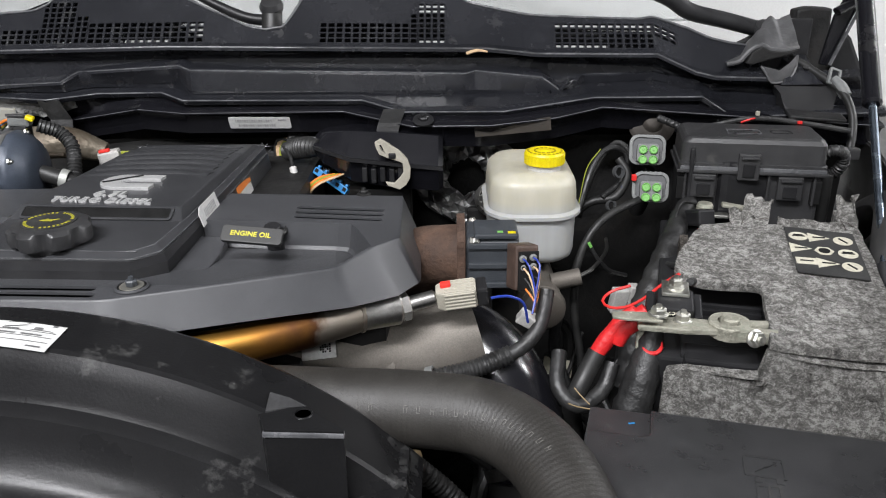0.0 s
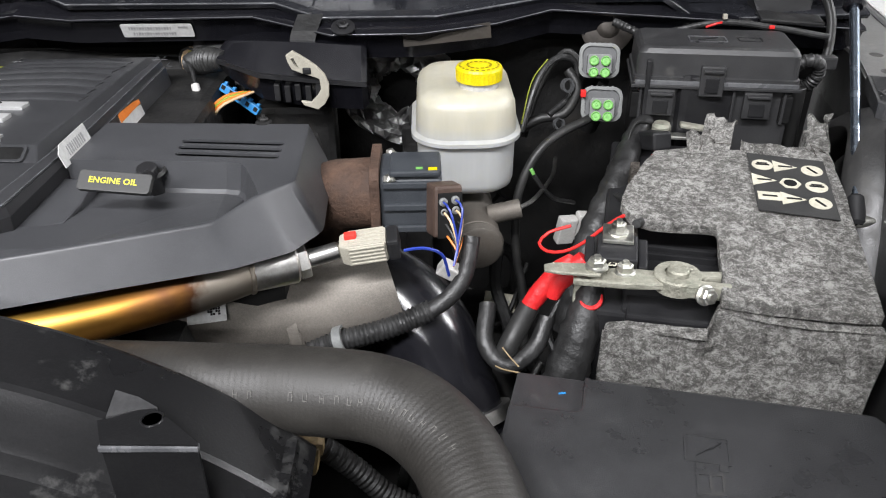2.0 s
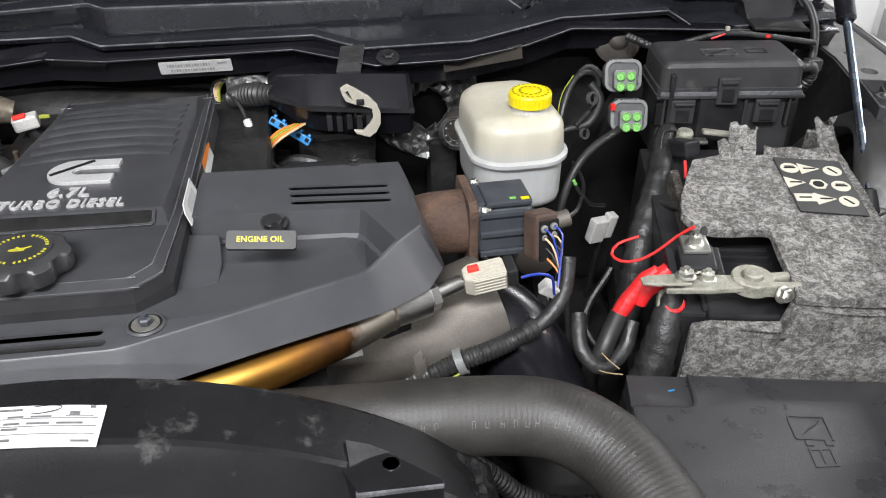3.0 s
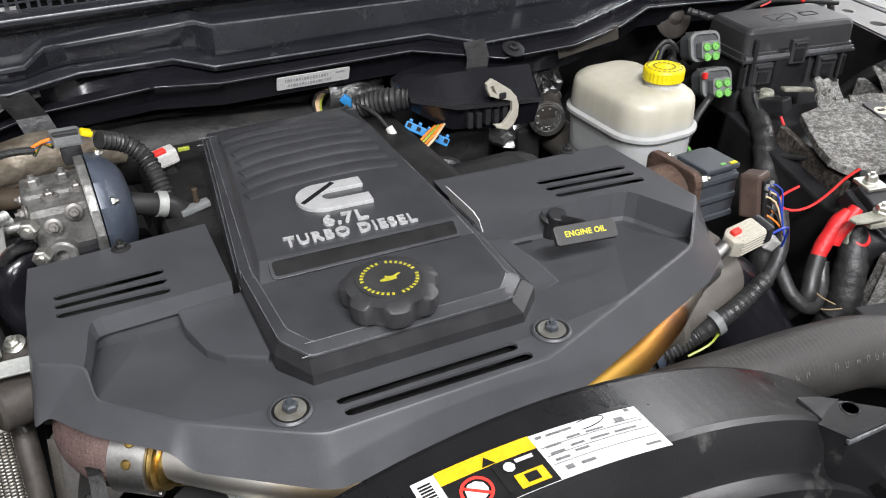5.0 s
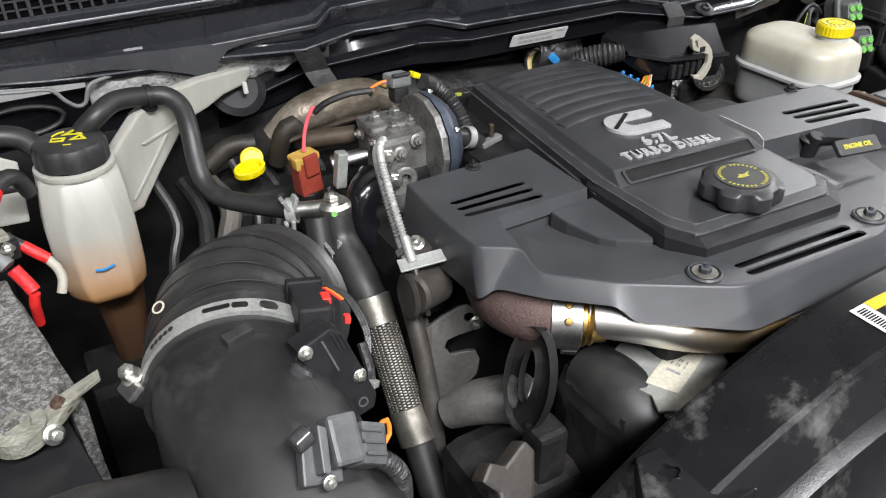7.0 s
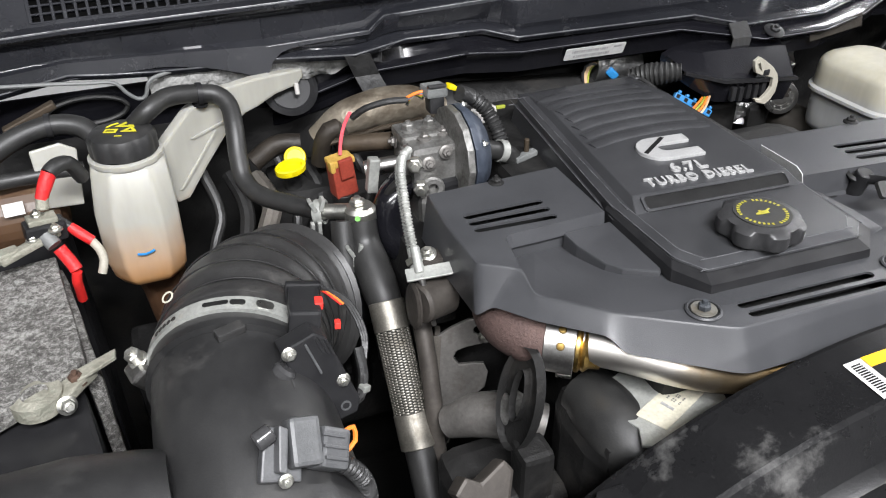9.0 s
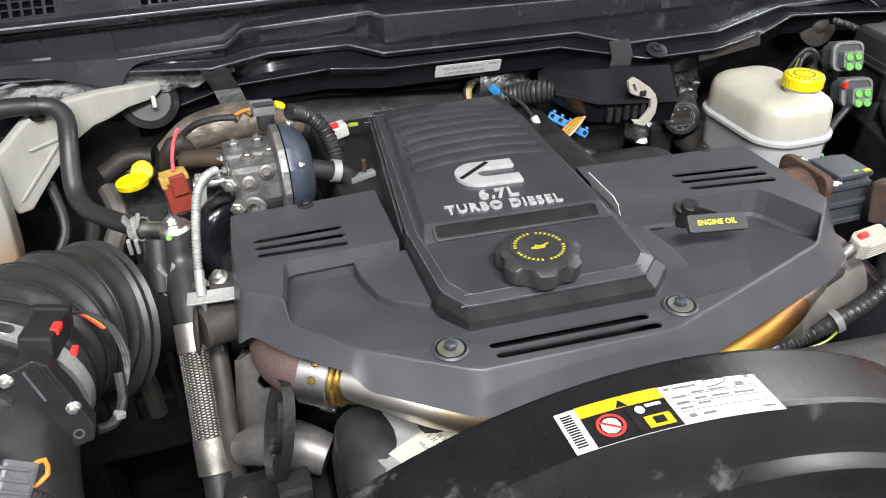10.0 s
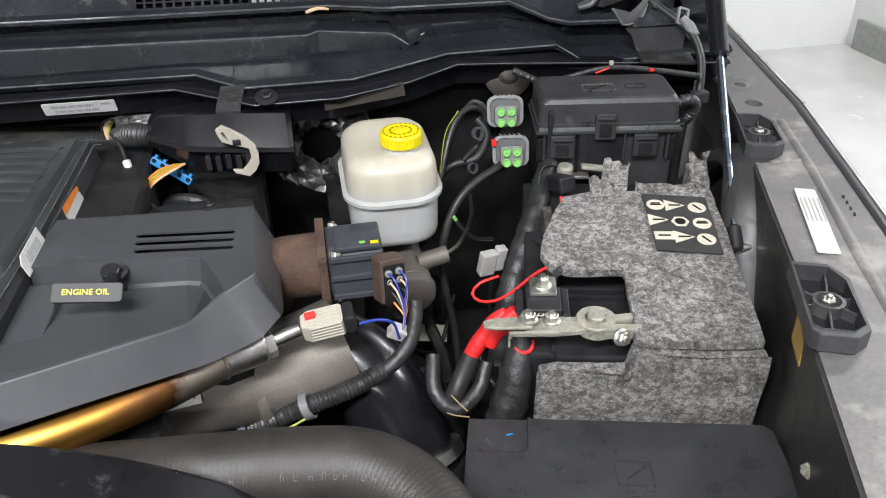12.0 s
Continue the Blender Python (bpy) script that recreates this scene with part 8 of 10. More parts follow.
part("tape_strap", strip([lambda x: (x, 1.135, 1.402), lambda x: (x + 0.012, 1.14, 1.372), lambda x: (x + 0.02, 1.12, 1.35), lambda x: (x + 0.035, 1.09, 1.335)], [-0.598, -0.566], 0.002), M["loom"], fw, "grey tape strap")
part("stud_nut", hexbolt((-0.03, 1.035, 1.39), (0, -0.4, 0.9), 0.007, 0.006, 0.014), M["black"], fw)
part("bracket_strip", closed_plate([(0.04, 0.0), (0.145, 0.0), (0.145, 0.018), (0.04, 0.012)], 0, 0.002, 0, frame_matrix((0, 1.034, 1.362), (1, 0.12, 0.06), (0, 0.2, 1))), M["shield"], fw)


# ---- intake elbow, clamp and duct at the other side ----
ie = thing("intake_elbow", "black ribbed rubber intake elbow held by a steel band", "intake hose", (-0.78, 0.82, 1.2))
DUCT = [(-0.80, 0.48, 1.175), (-0.803, 0.54, 1.215), (-0.807, 0.60, 1.25), (-0.809, 0.66, 1.274), (-0.808, 0.70, 1.283), (-0.806, 0.735, 1.287)]
part("duct", tube(DUCT, [0.078, 0.076, 0.074, 0.071, 0.069, 0.068], 40, step=0.006), M["duct"], ie, "matt black moulded duct", angle=60)
part("collar", lathe([(0.069, 0.0), (0.0735, 0.001), (0.0735, 0.008), (0.069, 0.009)], (-0.807, 0.722, 1.286), (0.25, 0.95, 0.08), 44), M["duct"], ie)
part("bellows", tube([(-0.801, 0.752, 1.288), (-0.797, 0.77, 1.287), (-0.788, 0.802, 1.283), (-0.774, 0.832, 1.274), (-0.756, 0.857, 1.262), (-0.736, 0.876, 1.248)], [0.0715, 0.0715, 0.0725, 0.074, 0.074, 0.072], 44, step=0.002, ribs=(0.03, 0.0016)), M["bellows"], ie, "ribbed rubber bellows", angle=60)
part("cuff", tube([(-0.809, 0.725, 1.287), (-0.805, 0.74, 1.288), (-0.799, 0.758, 1.288)], [0.0712, 0.0712, 0.0722], 44), M["bellows"], ie, angle=60)
for c_, w_, r_ in (((-0.7965, 0.771, 1.287), (0.2, 0.97, -0.05), 0.0735), ((-0.790, 0.794, 1.284), (0.3, 0.93, -0.15), 0.0745), ((-0.781, 0.818, 1.279), (0.45, 0.87, -0.25), 0.0755), ((-0.768, 0.84, 1.271), (0.56, 0.77, -0.35), 0.0762)):
    am_ = axis_matrix(c_, w_)
    part("ridge", tube([am_ @ Vector((r_ * math.cos(k * math.pi / 20), r_ * math.sin(k * math.pi / 20), 0)) for k in range(41)], 0.0008, 6, step=0.02), M["duct"], ie, "thin raised ring")
part("flange", lathe([(0.06, -0.004), (0.079, 0.0), (0.082, 0.004), (0.078, 0.008), (0.077, 0.012), (0.081, 0.016), (0.076, 0.021), (0.05, 0.024)], (-0.745, 0.868, 1.252), (0.74, 0.62, -0.34), 44), M["bellows"], ie)
part("throat", cyl((-0.73, 0.882, 1.243), (-0.62, 0.97, 1.19), 0.05, seg=32), M["black"], ie)
band = part("band", lathe([(0.0715, 0.0), (0.0748, 0.0), (0.0748, 0.0145), (0.0715, 0.0145)], (-0.8045, 0.738, 1.2878), (0.25, 0.95, 0.08), 48), M["galv"], ie, "bright steel worm-drive band")
for k in range(5):
    a = radians(40 + 4 * k)
    m_ = axis_matrix((-0.8045, 0.738, 1.2878), (0.25, 0.95, 0.08))
    q = m_ @ Vector((0.0750 * math.cos(a), 0.0750 * math.sin(a), 0.0072))
    n_ = (m_.to_3x3() @ Vector((math.cos(a), math.sin(a), 0)))
    part("band_slot", lathe([(0.0022, -0.0005), (0.0022, 0.0004), (0, 0.0004)], q, n_, 8), M["dark"], band)
for a0, w_, h_, mm in ((84, 0.020, 0.004, "dark"), (97, 0.012, 0.0055, "dark"), (113, 0.014, 0.009, "steel")):
    a = radians(a0)
    q = m_ @ Vector((0.0749 * math.cos(a), 0.0749 * math.sin(a), 0.0072))
    part("band_slot" if mm == "dark" else "band_tongue", closed_plate(rounded(-w_ / 2, -h_ / 2, w_ / 2, h_ / 2, h_ * 0.45), -0.0006, 0.0003 if mm == "dark" else 0.002, 0, frame_matrix(q, m_.to_3x3() @ Vector((-math.sin(a), math.cos(a), 0)), m_.to_3x3() @ Vector((0, 0, -1)))), M[mm], band)
part("band_screw", hexbolt((-0.878, 0.757, 1.315), (-0.3, -0.3, 0.9), 0.0065, 0.012, 0.008), M["zinc"], ie)
part("band_box", box((-0.876, 0.752, 1.302), (0.016, 0.022, 0.024), rot=(0, -35, 15), bevel=0.003), M["steel"], ie)
part("tab", box((-0.806, 0.712, 1.3555), (0.022, 0.010, 0.007), rot=(5, 0, 15), bevel=0.0015), M["bellows"], ie)
part("seam", tube([(-0.775, 0.70, 1.344), (-0.772, 0.665, 1.336), (-0.770, 0.625, 1.318), (-0.765, 0.60, 1.303)], 0.0012, 6), M["duct"], ie)
part("saddle", tube([(-1.14, 0.612, 1.258), (-1.0, 0.618, 1.263), (-0.91, 0.626, 1.267), (-0.885, 0.628, 1.268), (-0.872, 0.628, 1.268), (-0.866, 0.628, 1.268)], [0.074, 0.074, 0.073, 0.072, 0.066, 0.05], 36), M["duct"], ie, "smooth black shoulder overlapping the duct", angle=60)
part("chalk_mark", lathe([(0.004, 0), (0.0055, 0), (0.0055, 0.0006), (0.004, 0.0006)], (-0.846, 0.782, 1.35), (-0.5, -0.2, 0.85), 12), M["cream"], ie)
ab = thing("air_box", "black plastic air filter box", "air box", (-1.05, 0.5, 0.9))
part("box", box((-1.06, 0.50, 1.04), (0.34, 0.3, 0.36), bevel=0.03), M["black"], ab)
part("skirt", box((-0.86, 0.5, 1.08), (0.16, 0.14, 0.34), bevel=0.03), M["black"], ab)


s1 = thing("air_flow_sensor", "black air sensor with red-locked plug on the duct", "sensor", (-0.758, 0.68, 1.33))
m1 = frame_matrix((-0.7535, 0.678, 1.322), (0.95, 0.12, 0.28), (-0.26, 0.16, 0.95))
part("body", closed_plate([(-0.019, -0.042), (0.012, -0.046), (0.019, -0.036), (0.019, 0.03), (0.012, 0.04), (-0.017, 0.04)], -0.012, 0.010, 0.002, m1), M["black"], s1)
part("ridge", box((0, 0, 0), (0.002, 0.03, 0.002), bevel=0.0006), M["greyplug"], s1).matrix_basis = m1 @ pose(0.002, 0.02, 0.0108)
part("mount", closed_plate([(-0.042, 0.014), (-0.012, 0.036), (-0.004, 0.03), (-0.004, -0.008), (-0.018, -0.018), (-0.042, -0.006)], -0.008, 0.002, 0.0015, m1), M["black"], s1)
for k, (u_, v_) in enumerate(((-0.040, 0.016), (-0.033, -0.006))):
    part("mount_rib", cyl(m1 @ Vector((u_ - 0.008, v_ - 0.006, 0.009)), m1 @ Vector((u_ + 0.022, v_ + 0.010, 0.011)), 0.0098, bevel=0.0025), M["gloss"], s1, "glossy rounded rib")
for u_, v_ in ((-0.012, 0.034), (0.014, -0.012)):
    part("screw", hexbolt(m1 @ Vector((u_, v_, 0.009)), m1.to_3x3() @ Vector((0, 0, 1)), 0.005, 0.004, 0.0062), M["zinc"], s1)
for k in range(3):
    part("body_rib", box((0, 0, 0), (0.0022, 0.016, 0.006), bevel=0.0006), M["black"], s1).matrix_basis = m1 @ pose(0.011 + 0.0032 * k, 0.028 - 0.003 * k, 0.008)
part("wire_clip", box((-0.712, 0.70, 1.272), (0.008, 0.008, 0.006), rot=(0, 20, 30), bevel=0.001), M["galv"], s1)
part("foot_hole", lathe([(0.003, 0), (0.0045, 0.0), (0.0045, 0.0008), (0.003, 0.0008)], m1 @ Vector((0.006, -0.034, 0.0102)), m1.to_3x3() @ Vector((0, 0, 1)), 14), M["greyplug"], s1)
part("plug", box((-0.752, 0.722, 1.352), (0.026, 0.048, 0.026), rot=(-8, 8, -10), bevel=0.003), M["black"], s1)
part("plug_rim", box((-0.748, 0.746, 1.349), (0.030, 0.008, 0.03), rot=(-8, 8, -10), bevel=0.002), M["black"], s1)
part("red_lock", box((-0.740, 0.716, 1.362), (0.007, 0.013, 0.006), rot=(-8, 8, -10), bevel=0.001), M["redprint"], s1, "red lock tab")
part("red_lock", box((-0.729, 0.702, 1.347), (0.005, 0.008, 0.006), rot=(-8, 8, -10), bevel=0.001), M["redprint"], s1)
for k, mm in enumerate(("redwire", "orange", "loom", "loom", "loom")):
    part("wire", tube([(-0.746 + 0.002 * k, 0.748, 1.350), (-0.730 + 0.001 * k, 0.757, 1.345), (-0.714 + 0.002 * k, 0.752, 1.328), (-0.706 + 0.002 * k, 0.735, 1.30), (-0.71, 0.712, 1.275), (-0.722, 0.69, 1.27)][:3 if k < 2 else 6], 0.0016, 6), M[mm], s1)
part("wire_sleeve", tube([(-0.708, 0.728, 1.295), (-0.709, 0.712, 1.276), (-0.718, 0.695, 1.268), (-0.73, 0.684, 1.275)], 0.0045, 8), M["loom"], s1)
s2 = thing("pressure_sensor", "grey pressure sensor and plug on the duct", "sensor", (-0.785, 0.59, 1.325))
m2 = frame_matrix((-0.777, 0.588, 1.322), (0.92, 0.1, -0.30), (0.1, 0.72, 0.62))
part("base", closed_plate([(-0.024, -0.02), (0.012, -0.024), (0.018, 0.02), (-0.016, 0.026)], -0.012, 0.0, 0.002, m2), M["midgrey"], s2)
part("fin", closed_plate([(-0.012, -0.014), (-0.005, -0.016), (0.0, 0.02), (-0.008, 0.024)], 0.0, 0.014, 0.0015, m2), M["midgrey"], s2, "upright grey fin")
part("body", box((0, 0, 0), (0.028, 0.042, 0.022), bevel=0.004), M["greyplug"], s2).matrix_basis = m2 @ pose(0.014, 0.008, 0.006)
part("boss", cyl(m2 @ Vector((-0.026, 0.012, 0.002)), m2 @ Vector((-0.012, 0.02, 0.006)), 0.0088, bevel=0.0015), M["gloss"], s2)
part("screw", hexbolt(m2 @ Vector((-0.004, -0.022, 0.006)), m2.to_3x3() @ Vector((0, -0.5, 1)), 0.005, 0.004, 0.0065), M["zinc"], s2)
part("plug", box((0, 0, 0), (0.03, 0.036, 0.026), bevel=0.004), M["midgrey"], s2, "grey ribbed plug").matrix_basis = m2 @ pose(0.040, 0.0, -0.002, 0, 15, -12)
for k in range(3):
    part("plug_rib", box((0, 0, 0), (0.024, 0.003, 0.003), bevel=0.0008), M["midgrey"], s2).matrix_basis = m2 @ pose(0.041, -0.010 + 0.010 * k, 0.0125, 0, 15, -12)
part("orange_wire", tube([m2 @ Vector((0.054, 0.012, 0.004)), m2 @ Vector((0.064, 0.016, 0.004)), m2 @ Vector((0.067, 0.004, -0.002)), m2 @ Vector((0.056, -0.006, -0.006))], 0.0023, 8), M["orange"], s2)
part("conduit", tube([(-0.735, 0.588, 1.298), (-0.722, 0.584, 1.285), (-0.712, 0.585, 1.262), (-0.708, 0.59, 1.225), (-0.706, 0.6, 1.15)], 0.0085, 12, step=0.0012, ribs=(0.004, 0.0008)), M["loom"], s2)

s1.scale = (0.95, 0.95, 0.95)
s1.location += Vector((0.004, 0.003, -0.002))
s2.scale = (0.76, 0.76, 0.76)
s2.location += Vector((-0.012, 0.006, 0.014))

# ---- coolant degas tank ----
dt = thing("coolant_tank", "milky white coolant tank with rust stain and black cap", "coolant tank", (-0.865, 1.03, 1.1))


def oct_ring(cx, cy, w, d, z, c=0.3):
    a, b = w / 2, d / 2
    k = c * min(a, b)
    pts = [(a, -b + k), (a, b - k), (a - k, b), (-a + k, b), (-a, b - k), (-a, -b + k), (-a + k, -b), (a - k, -b)]
    return [(cx + x, cy + y, z) for x, y in soft_corners(pts, 0.0035, 3)]


tank_bm = loft([oct_ring(-0.866, 1.028, 0.05, 0.046, 1.224, 0.5), oct_ring(-0.866, 1.029, 0.064, 0.058, 1.227, 0.5), oct_ring(-0.866, 1.03, 0.076, 0.067, 1.236, 0.5), oct_ring(-0.867, 1.032, 0.083, 0.073, 1.256, 0.5), oct_ring(-0.866, 1.04, 0.084, 0.074, 1.31, 0.5), oct_ring(-0.864, 1.048, 0.076, 0.071, 1.353, 0.5), oct_ring(-0.864, 1.05, 0.07, 0.066, 1.358, 0.55)])
part("tank", tank_bm, M["tankpoly"], dt, angle=70)
part("sump", loft([oct_ring(-0.858, 1.06, 0.034, 0.03, 1.10, 0.5), oct_ring(-0.858, 1.055, 0.05, 0.042, 1.19, 0.5), oct_ring(-0.862, 1.05, 0.064, 0.05, 1.232, 0.5)]), M["brownpoly"], dt, "amber lower chamber", angle=25)
part("neck", lathe([(0.034, -0.002), (0.0375, 0.001), (0.0385, 0.004), (0.038, 0.0075), (0.034, 0.009)], (-0.864, 1.05, 1.355), seg=40), M["tankpoly"], dt)
part("cap", lathe([(0.0325, 0.0), (0.034, 0.002), (0.034, 0.018), (0.0315, 0.023), (0.026, 0.025), (0.0, 0.0255)], (-0.864, 1.05, 1.363), seg=96, wave=lambda a, h: 1 + 0.06 * abs(math.cos(4 * a)) - 0.03 if h < 0.024 else 1.0), M["duct"], dt, "black knobbed cap with yellow symbols")
capd = pose(-0.864, 1.05, 1.3888, 0, 0, -20) @ Matrix.Diagonal((0.95, 0.95, 1, 1))
for dx, dy, w in ((0.004, 0.012, 0.011), (0.012, -0.002, 0.009)):
    part("symbol", plate([(dx - w, dy - w * 0.6), (dx + w, dy - w * 0.6), (dx, dy + w)], 0, 0.0004, [[(dx - w * 0.35, dy - w * 0.3), (dx + w * 0.35, dy - w * 0.3), (dx, dy + w * 0.35)]], 0, capd), M["yellowprint"], dt)
part("symbol", plate([(-0.015, -0.01), (-0.001, -0.01), (-0.001, 0.0), (-0.015, 0.0)], 0, 0.0004, [[(-0.013, -0.007), (-0.004, -0.007), (-0.004, -0.003), (-0.013, -0.003)]], 0, capd), M["yellowprint"], dt)
part("symbol", box((0, 0, 0), (0.008, 0.002, 0.0004), bevel=0), M["yellowprint"], dt).matrix_basis = capd @ pose(0.004, -0.018, 0)
part("symbol", tube([(-0.015, 0.004, 0), (-0.012, 0.010, 0), (-0.006, 0.015, 0)], 0.0009, 6), M["yellowprint"], dt).matrix_basis = pose(-0.864, 1.05, 1.3888, 0, 0, -20)
part("level_mark", tube([(-0.875, 0.9945, 1.2690), (-0.8665, 0.9935, 1.2680), (-0.857, 0.9945, 1.2705)], 0.0014, 6), M["blueclip"], dt, "blue pen mark")
SHM = frame_matrix((-0.78, 1.0925, 1.38), (0.163, 0.09, 0), (0, 0, 1))
sh_in = lambda x, z: ((x + 0.78) / 0.8754, z - 1.38)
sho = [(-0.650, 1.386), (-0.649, 1.376), (-0.660, 1.3675), (-0.690, 1.3665), (-0.714, 1.360), (-0.7305, 1.358), (-0.7527, 1.347), (-0.784, 1.316), (-0.812, 1.285), (-0.826, 1.285), (-0.836, 1.32), (-0.836, 1.352), (-0.822, 1.3645), (-0.795, 1.3865), (-0.789, 1.3885), (-0.770, 1.3885), (-0.762, 1.392), (-0.748, 1.3965), (-0.714, 1.395)]
part("shoulder", closed_plate([sh_in(x, z) for x, z in sho], -0.007, 0.007, 0.003, SHM), M["tankpoly"], dt, "flat milky shoulder reaching to the firewall", angle=50)
part("shoulder_rib", closed_plate([sh_in(x, z) for x, z in ((-0.822, 1.3), (-0.818, 1.3), (-0.768, 1.352), (-0.771, 1.354))], 0.006, 0.0095, 0.001, SHM), M["tankpoly"], dt)
part("shoulder_rib", closed_plate([sh_in(x, z) for x, z in ((-0.80, 1.355), (-0.796, 1.352), (-0.752, 1.358), (-0.753, 1.362))], 0.006, 0.009, 0.001, SHM), M["tankpoly"], dt)
# Black disc laid on the shoulder as the hole's shade.
part("shoulder_hole", lathe([(0.0085, 0), (0.0085, 0.001), (0, 0.001)], (-0.778, 1.087, 1.3883), (0.2, -0.3, 1), 20), M["inkshade"], dt)
part("peg", cyl((-0.658, 1.15, 1.372), (-0.658, 1.147, 1.358), 0.003), M["white"], dt)
single("tank_bracket", box((-0.865, 1.05, 0.88), (0.1, 0.09, 0.46), bevel=0.01), M["dark"], "dark bracket under the coolant tank", "bracket", kind="structure")

# ---- coolant hoses ----
ch = thing("coolant_hose", "black rubber coolant hose with spring clamps and fitting", "hose", (-0.74, 1.0, 1.3))
part("hose", tube([(-0.852, 1.058, 1.394), (-0.836, 1.055, 1.408), (-0.818, 1.067, 1.414), (-0.800, 1.074, 1.4135), (-0.780, 1.079, 1.4095), (-0.762, 1.078, 1.406), (-0.7515, 1.066, 1.396), (-0.7515, 1.045, 1.377), (-0.7545, 1.025, 1.350), (-0.7535, 1.008, 1.331), (-0.742, 0.985, 1.322), (-0.716, 0.955, 1.321), (-0.688, 0.925, 1.322)], 0.0102, 18, step=0.0022, ribs=(0.0045, 0.0002)), M["rubber"], ch, "black bent hose", angle=60)
part("strap", lathe([(0.0106, 0), (0.0125, 0), (0.0125, 0.006), (0.0106, 0.006)], (-0.783, 1.079, 1.4095), (1, 0.1, -0.1), 20), M["black"], ch)
part("peg", cyl((-0.780, 1.079, 1.404), (-0.781, 1.080, 1.394), 0.006), M["black"], ch)
for q, w in (((-0.694, 0.928, 1.321), (0.8, -0.5, 0.1)), ((-0.668, 0.888, 1.283), (0.1, -0.6, -1))):
    part("spring_clamp", lathe([(0.0115, 0), (0.0132, 0), (0.0132, 0.01), (0.0115, 0.01)], q, w, 24), M["galv"], ch)
    for dz in (-0.006, 0.006):
        part("clamp_ear", box((q[0] + dz * 0.8, q[1] - 0.008, q[2] + 0.013), (0.004, 0.012, 0.013), rot=(0, 20 if dz > 0 else -25, 0), bevel=0.001), M["galv"], ch)
        part("clamp_ear", box((q[0] + dz * 0.6 - 0.004, q[1] - 0.013, q[2] - 0.013), (0.004, 0.006, 0.018), rot=(10, 0, 0), bevel=0.001), M["galv"], ch)
part("fitting", cyl((-0.688, 0.924, 1.322), (-0.658, 0.906, 1.326), 0.008), M["zinc"], ch)
part("fitting_head", lathe([(0.014, -0.012), (0.0165, -0.008), (0.0165, 0.004), (0.013, 0.008), (0, 0.009)], (-0.653, 0.903, 1.325), seg=28), M["zinc"], ch, "plated round fitting")
part("fitting_bolt", hexbolt((-0.655, 0.905, 1.334), (0, 0, 1), 0.008, 0.006), M["zinc"], ch)
part("green_dot", lathe([(0.003, 0), (0.003, 0.001), (0, 0.001)], (-0.66, 0.888, 1.327), (-0.2, -0.9, 0.3), 12), M["greenpin"], ch)
part("lower_hose", tube([(-0.653, 0.901, 1.318), (-0.654, 0.892, 1.295), (-0.653, 0.873, 1.277), (-0.652, 0.85, 1.262), (-0.651, 0.832, 1.25)], [0.0155, 0.0165, 0.0195, 0.0195, 0.017], 20), M["rubber"], ch, angle=60)
part("side_barrel", cyl((-0.672, 0.905, 1.318), (-0.678, 0.88, 1.27), 0.013), M["rubber"], ch)
ch.location += Vector((0.003, 0.007, -0.009))
h2 = thing("coolant_hose", "black hose leaving the coolant tank along the firewall", "hose", (-0.95, 1.1, 1.36))
part("hose", tube([(-0.888, 1.085, 1.365), (-0.905, 1.10, 1.378), (-0.935, 1.105, 1.382), (-0.975, 1.10, 1.373), (-1.02, 1.08, 1.355), (-1.1, 1.06, 1.33)], 0.0115, 16), M["rubber"], h2)
part("bracket", closed_plate([(-0.018, -0.05), (0.02, -0.05), (0.022, 0.010), (0.006, 0.018), (-0.024, 0.012)], -0.004, 0.004, 0.002, frame_matrix((-0.935, 1.075, 1.355), (1, 0.1, -0.1), (0, 0.3, 1))), M["tankpoly"], h2, "milky plastic tank ear")
part("strap", lathe([(0.0116, 0), (0.0135, 0), (0.0135, 0.006), (0.0116, 0.006)], (-0.938, 1.105, 1.382), (1, 0, 0), 20), M["black"], h2)
part("foil_tail", box((-0.955, 1.13, 1.385), (0.06, 0.012, 0.008), rot=(0, -20, 8), bevel=0.002), M["tan"], h2)

# ---- braided pipe ----
fp = thing("flex_pipe", "steel braided flexible pipe with plain end collars", "pipe", (-0.65, 0.78, 1.12))
FA, FB = Vector((-0.650, 0.835, 1.253)), Vector((-0.652, 0.742, 1.138))
part("collar", cyl(FA, FA.lerp(FB, 0.2), 0.0182, seg=32), M["braid"], fp, "plain galvanised collar")
part("collar", cyl(FB.lerp(FA, 0.24), FB, 0.0182, seg=32), M["braid"], fp, "plain galvanised collar")
part("core", cyl(FA.lerp(FB, 0.19), FB.lerp(FA, 0.23), 0.0158, seg=28), M["dark"], fp)
part("tail", cyl(FB, FB + (FB - FA) * 0.5, 0.015), M["rubber"], fp)
weave, fm_ = bmesh.new(), axis_matrix(FA.lerp(FB, 0.2), FB - FA)
long_ = (FB - FA).length * 0.56
for i in range(22):
    for j in range(30):
        a = 2 * math.pi * i / 22
        b = box((0, 0, 0), (0.0016, 0.0043, 0.0022), bevel=0.0004, seg=1)
        b.transform(fm_ @ Matrix.Rotation(a, 4, "Z") @ Matrix.Translation((0.0164, 0, long_ * (j + 0.25 + 0.5 * (i % 2)) / 30)))
        me_ = bpy.data.meshes.new("bar")
        b.to_mesh(me_)
        b.free()
        weave.from_mesh(me_)
        bpy.data.meshes.remove(me_)
part("braid", weave, M["braid"], fp, "woven steel braid of short bars", angle=60)

# ---- turbo actuator ----
ta = thing("turbo_actuator", "blue-grey domed turbo actuator on a bright cast body", "actuator", (-0.54, 0.93, 1.27))
